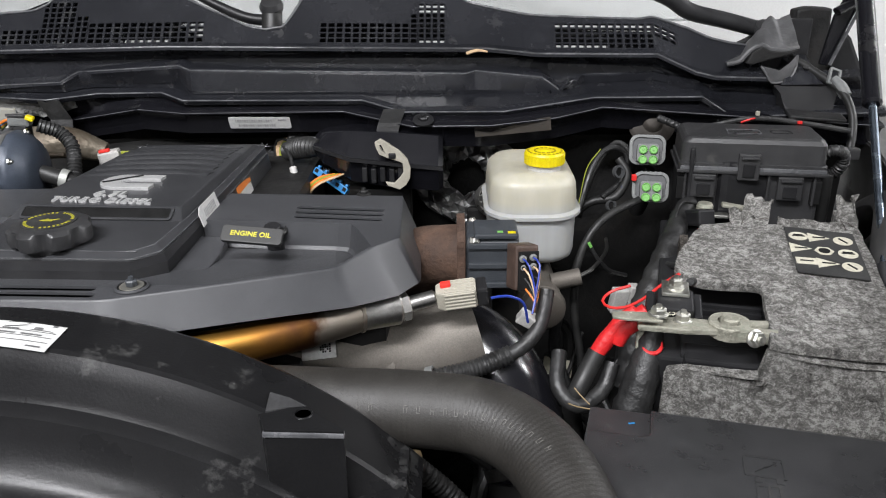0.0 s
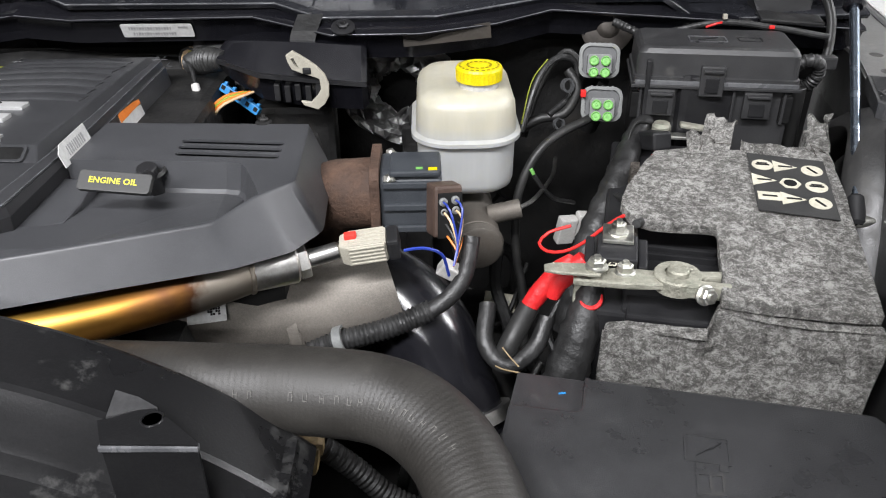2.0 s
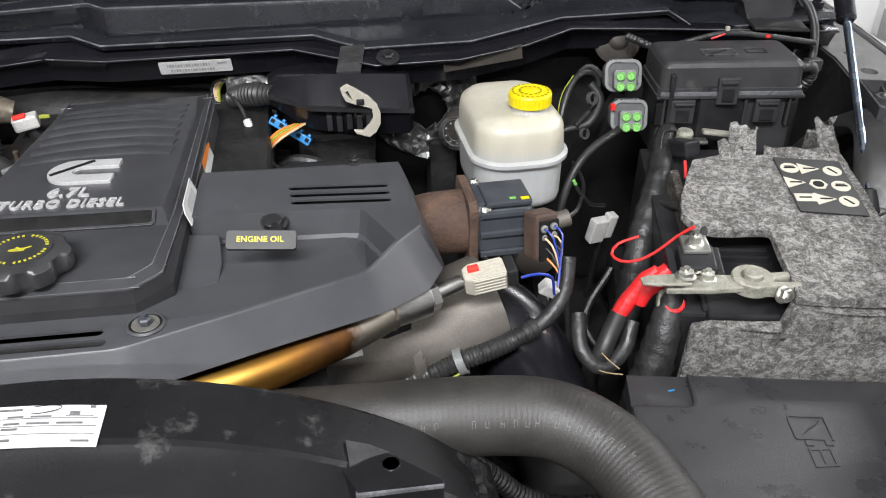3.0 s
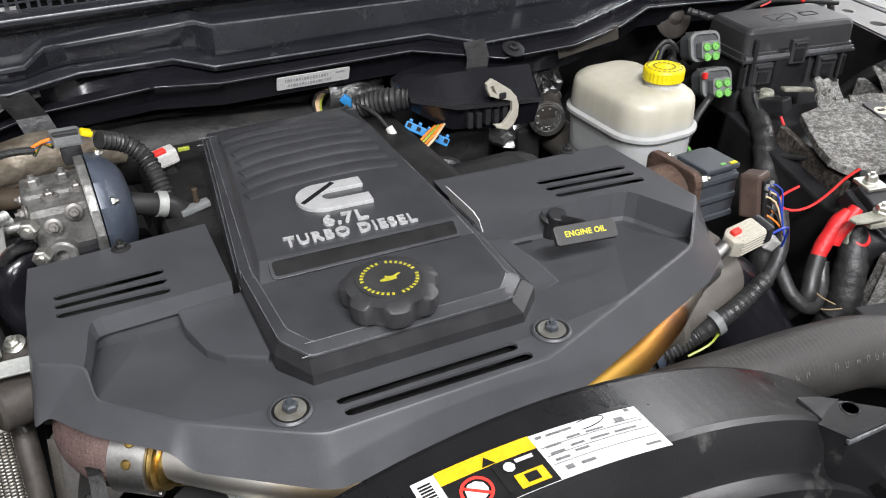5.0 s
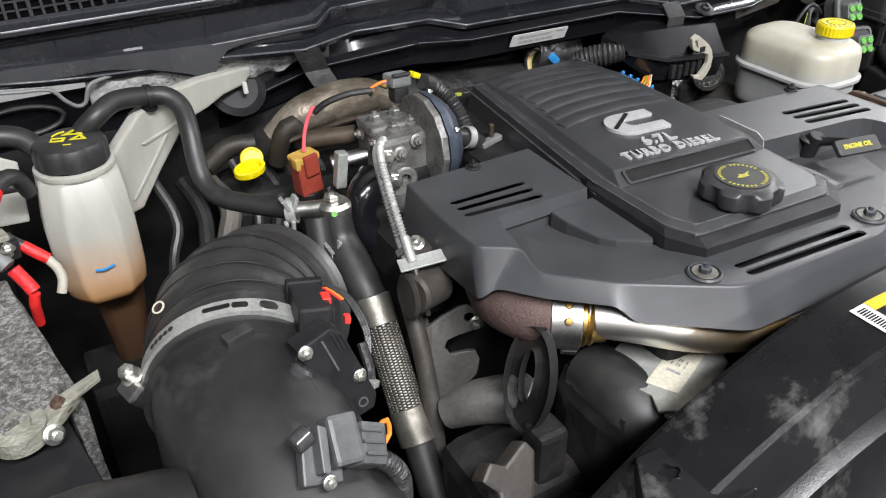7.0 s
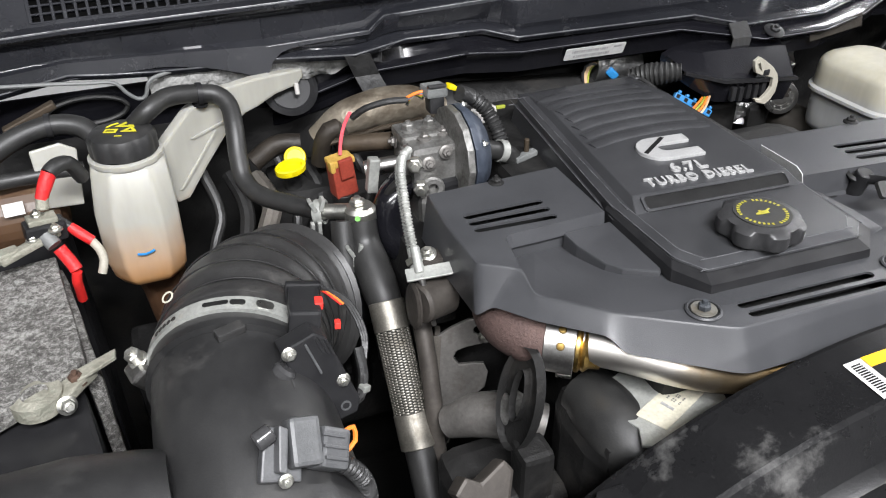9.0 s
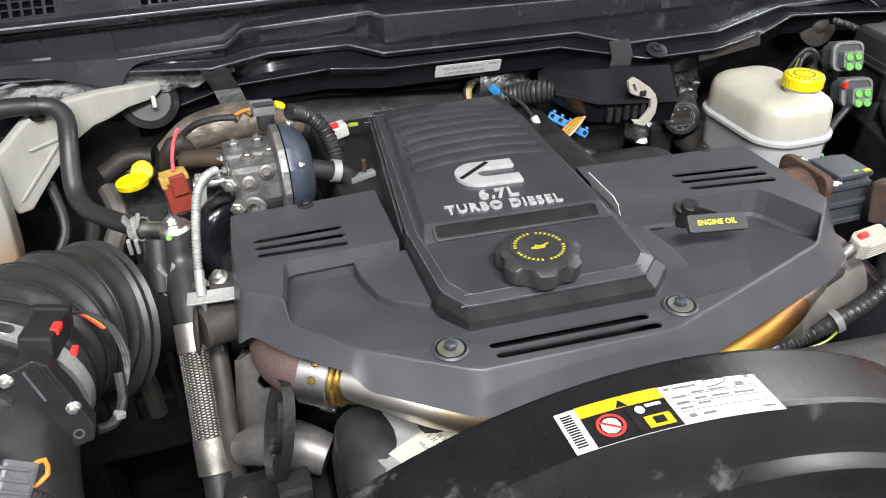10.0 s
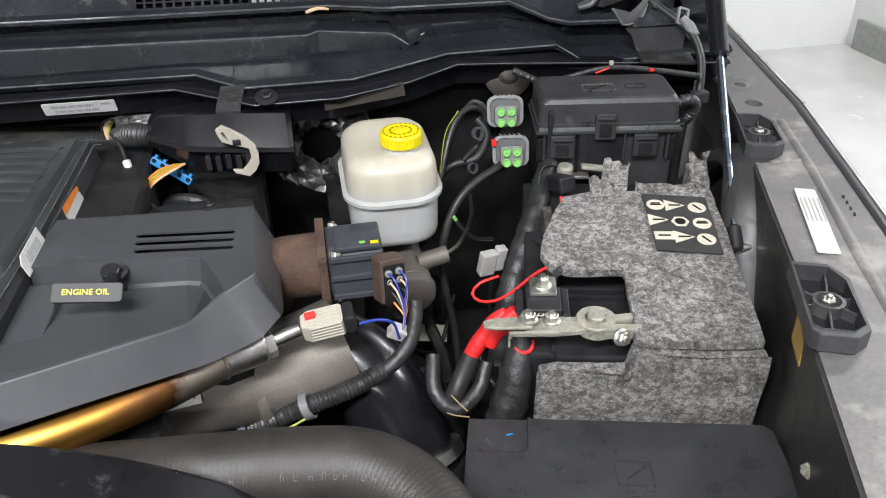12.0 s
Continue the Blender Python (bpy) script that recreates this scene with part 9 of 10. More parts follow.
TM = frame_matrix((-0.538, 0.925, 1.360), (-0.03, 1, 0.0), (0, 0, 1))
plate_o = [(0.05 * math.cos(a) * (1.05 if abs(math.cos(a)) > 0.5 else 1), 0.054 * math.sin(a)) for a in [2 * math.pi * k / 14 for k in range(14)]]
part("plate", closed_plate([(x * 0.97, y * 0.97) for x, y in plate_o], -0.007, 0.001, 0.0015, TM), M["casting"], ta)
part("dome", loft([[tuple(TM @ Vector((x * s, y * s, z))) for x, y in plate_o] for s, z in ((0.98, 0.002), (0.98, 0.008), (0.95, 0.012), (0.86, 0.017), (0.72, 0.025), (0.55, 0.029), (0.3, 0.031))]), M["bluegrey"], ta, "blue-grey plastic dome", angle=25)
for a in (20, 75, 150, 215, 280, 335):
    q = TM @ Vector((0.047 * math.cos(radians(a)), 0.05 * math.sin(radians(a)), 0.012))
    part("screw", hexbolt(q, TM.to_3x3() @ Vector((0, 0, 1)), 0.0045, 0.003), M["zinc"], ta)
part("body", box((-0.565, 0.945, 1.35), (0.055, 0.07, 0.06), bevel=0.008), M["casting"], ta)
part("lower_body", box((-0.568, 0.935, 1.305), (0.05, 0.075, 0.05), rot=(0, 0, 5), bevel=0.008), M["casting"], ta)
part("deck", box((-0.568, 0.953, 1.378), (0.055, 0.04, 0.012), bevel=0.004), M["casting"], ta)
for x, y in ((-0.583, 0.95), (-0.558, 0.953)):
    part("deck_bolt", hexbolt((x, y, 1.384), (0, 0, 1), 0.0065, 0.008, 0.009), M["casting"], ta)
for x, y, z in ((-0.592, 0.905, 1.368), (-0.588, 0.90, 1.342)):
    part("fitting", hexbolt((x, y, z), (-0.3, -0.9, 0.1), 0.008, 0.012), M["zinc"], ta, "plated line fitting")
for x, y, z, w in ((-0.5945, 0.925, 1.372, (-1, -0.2, 0.1)), (-0.5945, 0.962, 1.368, (-1, 0.1, 0.1)), (-0.575, 0.908, 1.362, (-0.1, -1, 0.2)), (-0.556, 0.908, 1.372, (0, -1, 0.2)), (-0.572, 0.93, 1.381, (0, 0, 1)), (-0.549, 0.936, 1.381, (0, 0, 1))):
    part("flange_bolt", hexbolt((x, y, z), w, 0.005, 0.005, 0.0075), M["pressed"], ta)
part("boss", lathe([(0.013, 0), (0.013, 0.012), (0.011, 0.014), (0.006, 0.014), (0.005, 0.006), (0, 0.006)], (-0.572, 0.912, 1.335), (-0.2, -1, 0.1), 24), M["casting"], ta)
part("rib", box((-0.592, 0.945, 1.345), (0.006, 0.006, 0.05), rot=(8, 0, 0), bevel=0.0015), M["casting"], ta)
part("rib", box((-0.592, 0.930, 1.338), (0.006, 0.006, 0.04), rot=(-12, 0, 0), bevel=0.0015), M["casting"], ta)
part("feed_pipe", tube([(-0.596, 0.915, 1.345), (-0.612, 0.905, 1.348), (-0.622, 0.91, 1.335), (-0.626, 0.925, 1.31)], 0.0045, 10), M["dark"], ta, "dark bent feed pipe")
part("scarf", box((-0.553, 0.912, 1.32), (0.035, 0.02, 0.04), rot=(0, 0, 8), bevel=0.006), M["black"], ta)
tp = part("top_plug", box((-0.546, 0.968, 1.417), (0.026, 0.02, 0.013), rot=(0, 5, 10), bevel=0.003), M["connector"], ta, "grey connector")
part("plug_lever", box((-0.546, 0.958, 1.425), (0.022, 0.005, 0.003), rot=(0, 5, 10), bevel=0.001), M["fuse"], tp)
part("yellow_lock", box((-0.529, 0.960, 1.421), (0.010, 0.010, 0.006), rot=(0, 25, 10), bevel=0.002), M["yellow"], tp, "yellow lock tab")
part("plug_stem", box((-0.545, 0.968, 1.402), (0.018, 0.018, 0.02), bevel=0.004), M["black"], ta)
part("pipe", cyl((-0.59, 0.985, 1.358), (-0.64, 1.01, 1.352), 0.010), M["tan"], ta)
part("pipe", cyl((-0.59, 0.955, 1.345), (-0.63, 0.965, 1.340), 0.009), M["steel"], ta)
part("clip", box((-0.625, 0.952, 1.338), (0.012, 0.012, 0.04), rot=(0, 8, 0), bevel=0.002), M["galv"], ta)
for k, mm in enumerate(("orange", "blueclip", "orange", "greenwire", "loom")):
    part("wire", tube([(-0.559, 0.967, 1.418 - 0.002 * k), (-0.567, 0.969 + 0.002 * k, 1.416 - 0.001 * k), (-0.576, 0.972, 1.411 - 0.002 * k)], 0.0018, 8), M[mm], ta)
part("loom", tube([(-0.574, 0.971, 1.409), (-0.595, 0.978, 1.408), (-0.618, 0.988, 1.400), (-0.632, 0.996, 1.388)], 0.0038, 8), M["loom"], ta)
part("hose", tube([(-0.51, 0.925, 1.36), (-0.49, 0.927, 1.352), (-0.475, 0.93, 1.345), (-0.455, 0.935, 1.325)], 0.0105, 16), M["rubber"], ta)
part("spring_clamp", lathe([(0.011, 0), (0.0125, 0), (0.0125, 0.009), (0.011, 0.009)], (-0.487, 0.927, 1.352), (0.9, 0.1, -0.3), 24), M["galv"], ta)
part("conduit", tube([(-0.52, 0.96, 1.412), (-0.50, 0.97, 1.40), (-0.485, 0.965, 1.385), (-0.478, 0.95, 1.365), (-0.475, 0.935, 1.345)], 0.0085, 12, step=0.0015, ribs=(0.005, 0.0009)), M["loom"], ta)
part("black_tube", tube([(-0.6, 0.93, 1.33), (-0.615, 0.915, 1.325), (-0.625, 0.91, 1.30), (-0.61, 0.90, 1.27), (-0.585, 0.895, 1.27)], 0.0175, 18), M["paint"], ta, "shiny black bent tube")
part("base", box((-0.56, 0.95, 1.2), (0.1, 0.1, 0.2), bevel=0.02), M["dark"], ta)

ta.location += Vector((0.005, 0.010, -0.010))

# ---- ribbed oil line with bracket ----
ol = thing("oil_line", "thin ribbed stainless oil line with end bracket", "pipe", (-0.61, 0.8, 1.28))
part("line", tube([(-0.598, 0.888, 1.376), (-0.608, 0.874, 1.378), (-0.618, 0.852, 1.374), (-0.624, 0.826, 1.358), (-0.628, 0.80, 1.336), (-0.629, 0.789, 1.326)], 0.0036, 12, step=0.0008, ribs=(0.0033, 0.0008)), M["galv"], ol, angle=60)
part("line", tube([(-0.597, 0.896, 1.366), (-0.607, 0.884, 1.371), (-0.6175, 0.862, 1.368), (-0.6238, 0.836, 1.352), (-0.628, 0.81, 1.330), (-0.629, 0.799, 1.320)], 0.0034, 12, step=0.0008, ribs=(0.0033, 0.0008)), M["galv"], ol, angle=60)
part("ferrule", cyl((-0.6285, 0.790, 1.328), (-0.630, 0.772, 1.311), 0.0046), M["galv"], ol)
part("ferrule", cyl((-0.629, 0.800, 1.321), (-0.6305, 0.785, 1.307), 0.0038), M["galv"], ol)
part("nut", lathe([(0.0065, 0), (0.0075, 0.001), (0.0075, 0.006), (0.0065, 0.007)], (-0.6298, 0.793, 1.3145), (0.05, -0.75, -0.66), 6), M["zinc"], ol)
part("foot", closed_plate([(-0.014, -0.007), (0.034, -0.007), (0.034, 0.007), (-0.014, 0.007)], 0, 0.0022, 0.0008, frame_matrix((-0.629, 0.772, 1.310), (1, -0.2, 0.08), (0, 0.9, 0.3))), M["galv"], ol)
part("tail", tube([(-0.63, 0.770, 1.310), (-0.627, 0.762, 1.285), (-0.622, 0.76, 1.258)], [0.0032, 0.0022], 10), M["steel"], ol)
part("bolt", hexbolt((-0.613, 0.798, 1.312), (-0.2, -0.3, 0.9), 0.006, 0.006, 0.0085), M["zinc"], ol)
part("standoff", box((-0.61, 0.798, 1.298), (0.026, 0.022, 0.024), bevel=0.003), M["rawbrown"], ol)
ol.location += Vector((-0.002, 0.006, 0.008))
rb = thing("rubber_mount", "grey disc mount under the cover edge", "mount", (-0.6, 0.76, 1.26))
part("disc", lathe([(0.016, 0), (0.021, 0.001), (0.022, 0.003), (0.019, 0.005), (0.008, 0.006), (0, 0.006)], (-0.639, 0.770, 1.290), (-1, 0.04, 0.1), 28), M["rawbrown"], rb)
part("roller", cyl((-0.638, 0.769, 1.292), (-0.604, 0.782, 1.287), 0.019, seg=28, bevel=0.003), M["rawbrown"], rb)
part("foot", box((-0.602, 0.815, 1.26), (0.03, 0.03, 0.05), bevel=0.005), M["dark"], rb)

# ---- exhaust elbow with V band ----
xe = thing("exhaust_elbow", "brown rough cast elbow joined by a steel V-band", "exhaust", (-0.58, 0.69, 1.25))
part("elbow", tube([(-0.545, 0.80, 1.29), (-0.57, 0.755, 1.295), (-0.580, 0.722, 1.297), (-0.574, 0.694, 1.299), (-0.556, 0.672, 1.2985)], [0.027, 0.027, 0.0265, 0.026, 0.0255], 28), M["brown_iron"], xe, angle=60)
vb_ = part("v_band", lathe([(0.022, -0.013), (0.0262, -0.013), (0.0268, -0.0125), (0.0268, 0.0125), (0.0262, 0.013), (0.022, 0.013)], (-0.552, 0.671, 1.2985), (0.82, -0.57, -0.03), 40), M["steel"], xe, "bright steel V-band")
for a in (15, 50, 85, 120, 150):
    m_ = axis_matrix((-0.552, 0.671, 1.2985), (0.82, -0.57, -0.03))
    q = m_ @ Vector((0.0268 * math.cos(radians(a)), 0.0268 * math.sin(radians(a)), 0.001))
    part("rivet", lathe([(0.0036, 0), (0.0028, 0.001), (0, 0.0013)], q, q - m_.translation, 12), M["brass"], vb_)
part("collar", lathe([(0.0172, 0.0), (0.0235, 0.001), (0.0235, 0.004), (0.021, 0.006), (0.0225, 0.009), (0.019, 0.013), (0.0178, 0.022)], (-0.542, 0.6635, 1.298), (0.82, -0.57, -0.03), 32), M["brass"], xe, "brassy tinted collar")
part("band_lug", box((-0.552, 0.662, 1.270), (0.014, 0.008, 0.006), rot=(20, 0, -35), bevel=0.002), M["steel"], xe)

xe.location += Vector((0.006, -0.002, -0.002))

# ---- bracket plates and lifting ring ----
bk = thing("engine_bracket", "bent grey steel bracket with cut-out", "bracket", (-0.6, 0.72, 1.2))
km = frame_matrix((-0.612, 0.791, 1.229), (0.929, -0.363, -0.071), (0.133, 0.148, 0.98))
part("web", plate([(0.0, 0.001), (0.012, 0.011), (0.029, 0.021), (0.039, 0.023), (0.048, 0.018), (0.057, -0.001), (0.031, -0.009), (0.02, -0.014), (0.017, -0.022), (0.023, -0.03), (0.039, -0.027), (0.048, -0.027), (0.053, -0.037), (0.051, -0.054), (0.036, -0.071), (0.025, -0.081), (0.019, -0.088), (0.023, -0.106), (0.018, -0.125), (0.008, -0.121), (0.0, -0.078), (-0.003, -0.039)], -0.002, 0.002, [[(0.040 + 0.005 * math.cos(a), 0.010 + 0.005 * math.sin(a)) for a in [2 * math.pi * k / 12 for k in range(12)]]], bevel=0.001, m=km), M["pressed"], bk)
part("rear_web", plate([(-0.003, -0.12), (0.003, -0.12), (0.003, 0.001), (-0.003, 0.001)], -0.022, 0.003, bevel=0.001, m=km), M["cast"], bk)
part("bolt", hexbolt(km @ Vector((0.047, 0.004, 0.003)), km.to_3x3() @ Vector((0, 0, 1)), 0.005, 0.005, 0.007), M["zinc"], bk)
part("rod", tube([(-0.628, 0.80, 1.27), (-0.63, 0.77, 1.22), (-0.633, 0.745, 1.16), (-0.635, 0.73, 1.08)], 0.009, 14), M["rawbrown"], bk)
pu = thing("coolant_outlet", "grey cast outlet neck on the engine front", "casting", (-0.6, 0.66, 1.15))
part("neck", tube([(-0.622, 0.735, 1.168), (-0.60, 0.715, 1.188), (-0.575, 0.695, 1.196), (-0.55, 0.68, 1.19)], [0.016, 0.021, 0.023, 0.019], 24), M["pressed"], pu)
part("boss", box((-0.588, 0.672, 1.232), (0.018, 0.016, 0.03), rot=(0, 15, 20), bevel=0.005), M["casting"], pu)
part("lug", closed_plate([(-0.026, -0.022), (0.0, -0.03), (0.018, -0.01), (0.034, 0.012), (0.03, 0.024), (0.004, 0.018), (-0.006, 0.028), (-0.02, 0.02), (-0.012, 0.004)], -0.010, 0.010, 0.003, frame_matrix((-0.648, 0.60, 1.215), (0.95, 0.2, 0.1), (-0.1, 0.6, 0.75))), M["rawbrown"], pu, "rough cast lug")
part("base", box((-0.6, 0.66, 1.1), (0.1, 0.1, 0.14), bevel=0.02), M["dark"], pu)
lr_ = thing("lifting_eye", "dark steel lifting eye with a slot", "lifting eye", (-0.588, 0.65, 1.2))
em_ = frame_matrix((-0.590, 0.655, 1.258), (-0.13, 0.96, -0.1), (0.25, 0.1, 0.96))
oval = [(0.026 * math.cos(a), 0.048 * math.sin(a)) for a in [2 * math.pi * k / 28 for k in range(28)]]
hol = [(0.0085 * math.cos(a), 0.025 * math.sin(a) + 0.004) for a in [2 * math.pi * k / 20 for k in range(20)]]
part("eye", plate(oval, -0.004, 0.004, [hol], bevel=0.0015, m=em_), M["dark"], lr_)
part("stalk", box((-0.585, 0.635, 1.19), (0.03, 0.03, 0.06), bevel=0.006), M["dark"], lr_)

# ---- plate with code sticker, large black hose ----
qp = thing("shield_plate", "pale galvanised plate with a printed code sticker", "plate", (-0.48, 0.59, 1.24))
qo = [(-0.527, 0.628), (-0.50, 0.638), (-0.455, 0.622), (-0.432, 0.588), (-0.437, 0.572), (-0.47, 0.556), (-0.512, 0.548), (-0.53, 0.558), (-0.522, 0.575), (-0.533, 0.60)]
part("plate", closed_plate(qo, 1.262, 1.265, 0.001), M["galv"], qp)
part("hook", closed_plate([(-0.525, 0.556), (-0.508, 0.548), (-0.512, 0.535), (-0.522, 0.538)], 1.258, 1.262, 0.0008), M["galv"], qp)
qs = part("sticker", closed_plate([(-0.517, 0.588), (-0.46, 0.612), (-0.449, 0.588), (-0.503, 0.564)], 1.2652, 1.2658, 0), M["cream"], qp, "cream printed sticker")
qm = frame_matrix((-0.4765, 0.5905, 1.2662), (0.92, 0.39, 0), (-0.39, 0.92, 0))
for i in range(6):
    for j in range(6):
        if (i * 5 + j * 3 + i * j) % 3:
            part("print_dot", box((0, 0, 0), (0.0013, 0.0013, 0.0003), bevel=0), M["fadeink"], qs).matrix_basis = qm @ pose(-0.0055 + 0.0022 * i, -0.0055 + 0.0022 * j, 0)
part("print_bar", box((0, 0, 0), (0.003, 0.012, 0.0003), bevel=0), M["greyink"], qs).matrix_basis = qm @ pose(-0.012, 0, 0)
part("foot", box((-0.48, 0.6, 1.2), (0.05, 0.05, 0.125), bevel=0.006), M["dark"], qp)
qp.location += Vector((0.006, 0.014, -0.006))
bh = thing("charge_hose", "smooth black rubber charge hose by the engine front", "hose", (-0.53, 0.6, 1.15))
part("hose", tube([(-0.545, 0.665, 1.235), (-0.545, 0.63, 1.238), (-0.538, 0.60, 1.228), (-0.515, 0.572, 1.212), (-0.48, 0.552, 1.20), (-0.43, 0.545, 1.18)], [0.028, 0.031, 0.033, 0.034, 0.034, 0.034], 28), M["rubber"], bh, angle=60)
part("base", box((-0.56, 0.63, 1.06), (0.1, 0.09, 0.16), bevel=0.02), M["dark"], bh)
part("rust_wire", tube([(-0.56, 0.60, 1.2), (-0.54, 0.575, 1.18), (-0.51, 0.555, 1.15)], 0.003, 8), M["rust"], bh)
pl = thing("front_pulley", "dark accessory housing in the shadow below", "engine accessory", (-0.62, 0.56, 1.0))
part("drum", cyl((-0.60, 0.62, 1.16), (-0.60, 0.54, 1.13), 0.055, seg=32, bevel=0.006), M["dark"], pl)
part("case", box((-0.56, 0.58, 1.05), (0.16, 0.12, 0.2), bevel=0.02), M["dark"], pl)
part("hose", tube([(-0.68, 0.60, 1.16), (-0.64, 0.575, 1.185), (-0.59, 0.57, 1.19), (-0.54, 0.565, 1.185)], 0.012, 12), M["rubber"], pl)
part("cyan_cap", lathe([(0.004, 0), (0.004, 0.012), (0, 0.014)], (-0.575, 0.53, 1.215), (0, -0.2, 1), 10), M["greenpin"], pl)
part("stub", tube([(-0.61, 0.55, 1.12), (-0.60, 0.555, 1.17), (-0.585, 0.56, 1.2)], 0.02, 14), M["dark"], pl)
pl.location += Vector((0, 0, -0.04))

bh.location += Vector((0.028, -0.004, -0.004))

# ---- yellow dipstick, brown switch ----
yd = thing("transmission_dipstick", "yellow ring-pull dipstick cap on a dark tube", "dipstick", (-0.69, 1.07, 1.2))
part("tube", cyl((-0.69, 1.075, 1.0), (-0.69, 1.07, 1.298), 0.011), M["dark"], yd)
part("cap", lathe([(0.004, -0.006), (0.0105, -0.0045), (0.0128, -0.0032), (0.0132, 0.0022), (0.0122, 0.0036), (0.0102, 0.0038), (0.0096, 0.0028), (0.0, 0.0028)], (-0.6835, 1.071, 1.311), (-0.2, -0.74, 0.62), 32), M["yellow"], yd, "round tilted yellow cap")
loop_bm = lathe([(0.0088, -0.0022), (0.0108, -0.0034), (0.0126, -0.0022), (0.0128, 0.0024), (0.0118, 0.0034), (0.0098, 0.0032), (0.0088, 0.0014), (0.0088, -0.0022)], (0, 0, 0), seg=36)
loop_bm.transform(Matrix.Diagonal((1.45, 0.95, 1.5, 1)))
part("pull", local(loop_bm, pose(-0.6945, 1.045, 1.311, 12, -4, 10)), M["yellow"], yd, "open oval yellow pull ring")
part("neck", box((-0.6885, 1.061, 1.307), (0.012, 0.016, 0.006), rot=(-15, 0, 20), bevel=0.0015), M["yellow"], yd)
part("pull_floor", local(closed_plate(rounded(-0.0135, -0.009, 0.0135, 0.009, 0.0088), -0.0032, -0.0004, 0), pose(-0.6945, 1.045, 1.311, 12, -4, 10)), M["yellow"], yd)
sw = thing("pressure_switch", "red-brown pressure switch with ochre clip and pink wire", "switch", (-0.648, 1.0, 1.3))
part("body", box((-0.6455, 1.0, 1.313), (0.028, 0.02, 0.044), rot=(0, -5, 12), bevel=0.003, taper=0.94), M["redbrown"], sw)
part("latch", box((-0.642, 0.9895, 1.327), (0.017, 0.005, 0.024), rot=(0, -5, 12), bevel=0.0015), M["redbrown"], sw)
part("clip", box((-0.646, 1.001, 1.3335), (0.0285, 0.022, 0.0085), rot=(0, -5, 12), bevel=0.0025), M["ochre"], sw)
part("clip_leg", box((-0.658, 0.992, 1.331), (0.006, 0.010, 0.014), rot=(0, -5, 12), bevel=0.002), M["ochre"], sw)
part("wire", tube([(-0.645, 1.0, 1.340), (-0.643, 1.0, 1.356), (-0.638, 0.999, 1.374), (-0.631, 0.996, 1.389)], 0.0021, 8), M["pink"], sw, "pink wire")
part("base", cyl((-0.645, 0.99, 1.0), (-0.646, 0.999, 1.292), 0.012), M["dark"], sw)

# ---- heat shields, insulation, pipes at the firewall ----
hs = thing("heat_shield", "brown-stained crumpled heat shield behind the turbo", "heat shield", (-0.6, 1.08, 1.15))
part("shell", tube([(-0.655, 1.085, 1.325), (-0.62, 1.08, 1.345), (-0.58, 1.08, 1.352), (-0.535, 1.085, 1.35), (-0.49, 1.09, 1.335)], [0.012, 0.021, 0.024, 0.022, 0.014], 24), M["crumple"], hs)
part("seam", tube([(-0.65, 1.056, 1.328), (-0.61, 1.047, 1.338), (-0.57, 1.046, 1.342), (-0.53, 1.05, 1.342)], 0.0035, 8), M["tan"], hs)
part("knob", tube([(-0.655, 1.07, 1.30), (-0.648, 1.06, 1.335), (-0.635, 1.06, 1.345), (-0.626, 1.065, 1.32)], 0.011, 14), M["shield"], hs)
part("pipe", tube([(-0.73, 1.10, 1.30), (-0.70, 1.105, 1.315), (-0.67, 1.10, 1.315)], 0.012, 14), M["shield"], hs)
part("base", box((-0.6, 1.1, 1.13), (0.24, 0.1, 0.3), bevel=0.03), M["dark"], hs)
h3 = thing("heat_shield", "dark brown stained shield along the firewall", "heat shield", (-0.35, 1.15, 1.2))
part("shell", tube([(-0.55, 1.165, 1.32), (-0.45, 1.155, 1.325), (-0.36, 1.15, 1.322), (-0.28, 1.155, 1.315), (-0.18, 1.16, 1.30)], [0.03, 0.036, 0.036, 0.034, 0.03], 18), M["dark"], h3)
h3.location += Vector((0, 0, -0.025))
part("base", box((-0.36, 1.165, 1.15), (0.36, 0.05, 0.3), bevel=0.01), M["dark"], h3)
wp_ = thing("white_plug", "small white and red plug behind the engine", "connector", (-0.455, 1.02, 1.3))
part("body", box((-0.458, 1.03, 1.345), (0.028, 0.018, 0.016), rot=(0, -8, 12), bevel=0.003), M["white"], wp_)
part("red_tab", box((-0.462, 1.024, 1.354), (0.014, 0.008, 0.004), rot=(0, -8, 12), bevel=0.001), M["redprint"], wp_)
part("tail", tube([(-0.455, 1.035, 1.34), (-0.45, 1.04, 1.31), (-0.44, 1.05, 1.25)], 0.009, 10), M["loom"], wp_)
part("green_tip", box((-0.436, 1.03, 1.350), (0.012, 0.004, 0.004), bevel=0.001), M["greenwire"], wp_)
cbk = thing("cable_clip", "pale cable bracket with brass stud", "bracket", (-0.452, 0.94, 1.3))
part("bar", box((-0.448, 0.937, 1.329), (0.03, 0.010, 0.007), rot=(0, -6, 12), bevel=0.002), M["connector"], cbk)
part("stud", cyl((-0.445, 0.94, 1.33), (-0.445, 0.94, 1.348), 0.003), M["tan"], cbk)
part("post", box((-0.45, 0.95, 1.29), (0.02, 0.03, 0.08), bevel=0.004), M["dark"], cbk)
part("rust_pad", box((-0.44, 0.925, 1.312), (0.04, 0.02, 0.012), bevel=0.004), M["rust"], cbk)
ins = thing("insulation_pad", "grey fibrous insulation pad under the cowl edge", "insulation", (-0.74, 1.2, 1.36))
wave_ = lambda x: 0.0022 * math.sin(70 * x) + 0.0015 * math.sin(190 * x + 1)
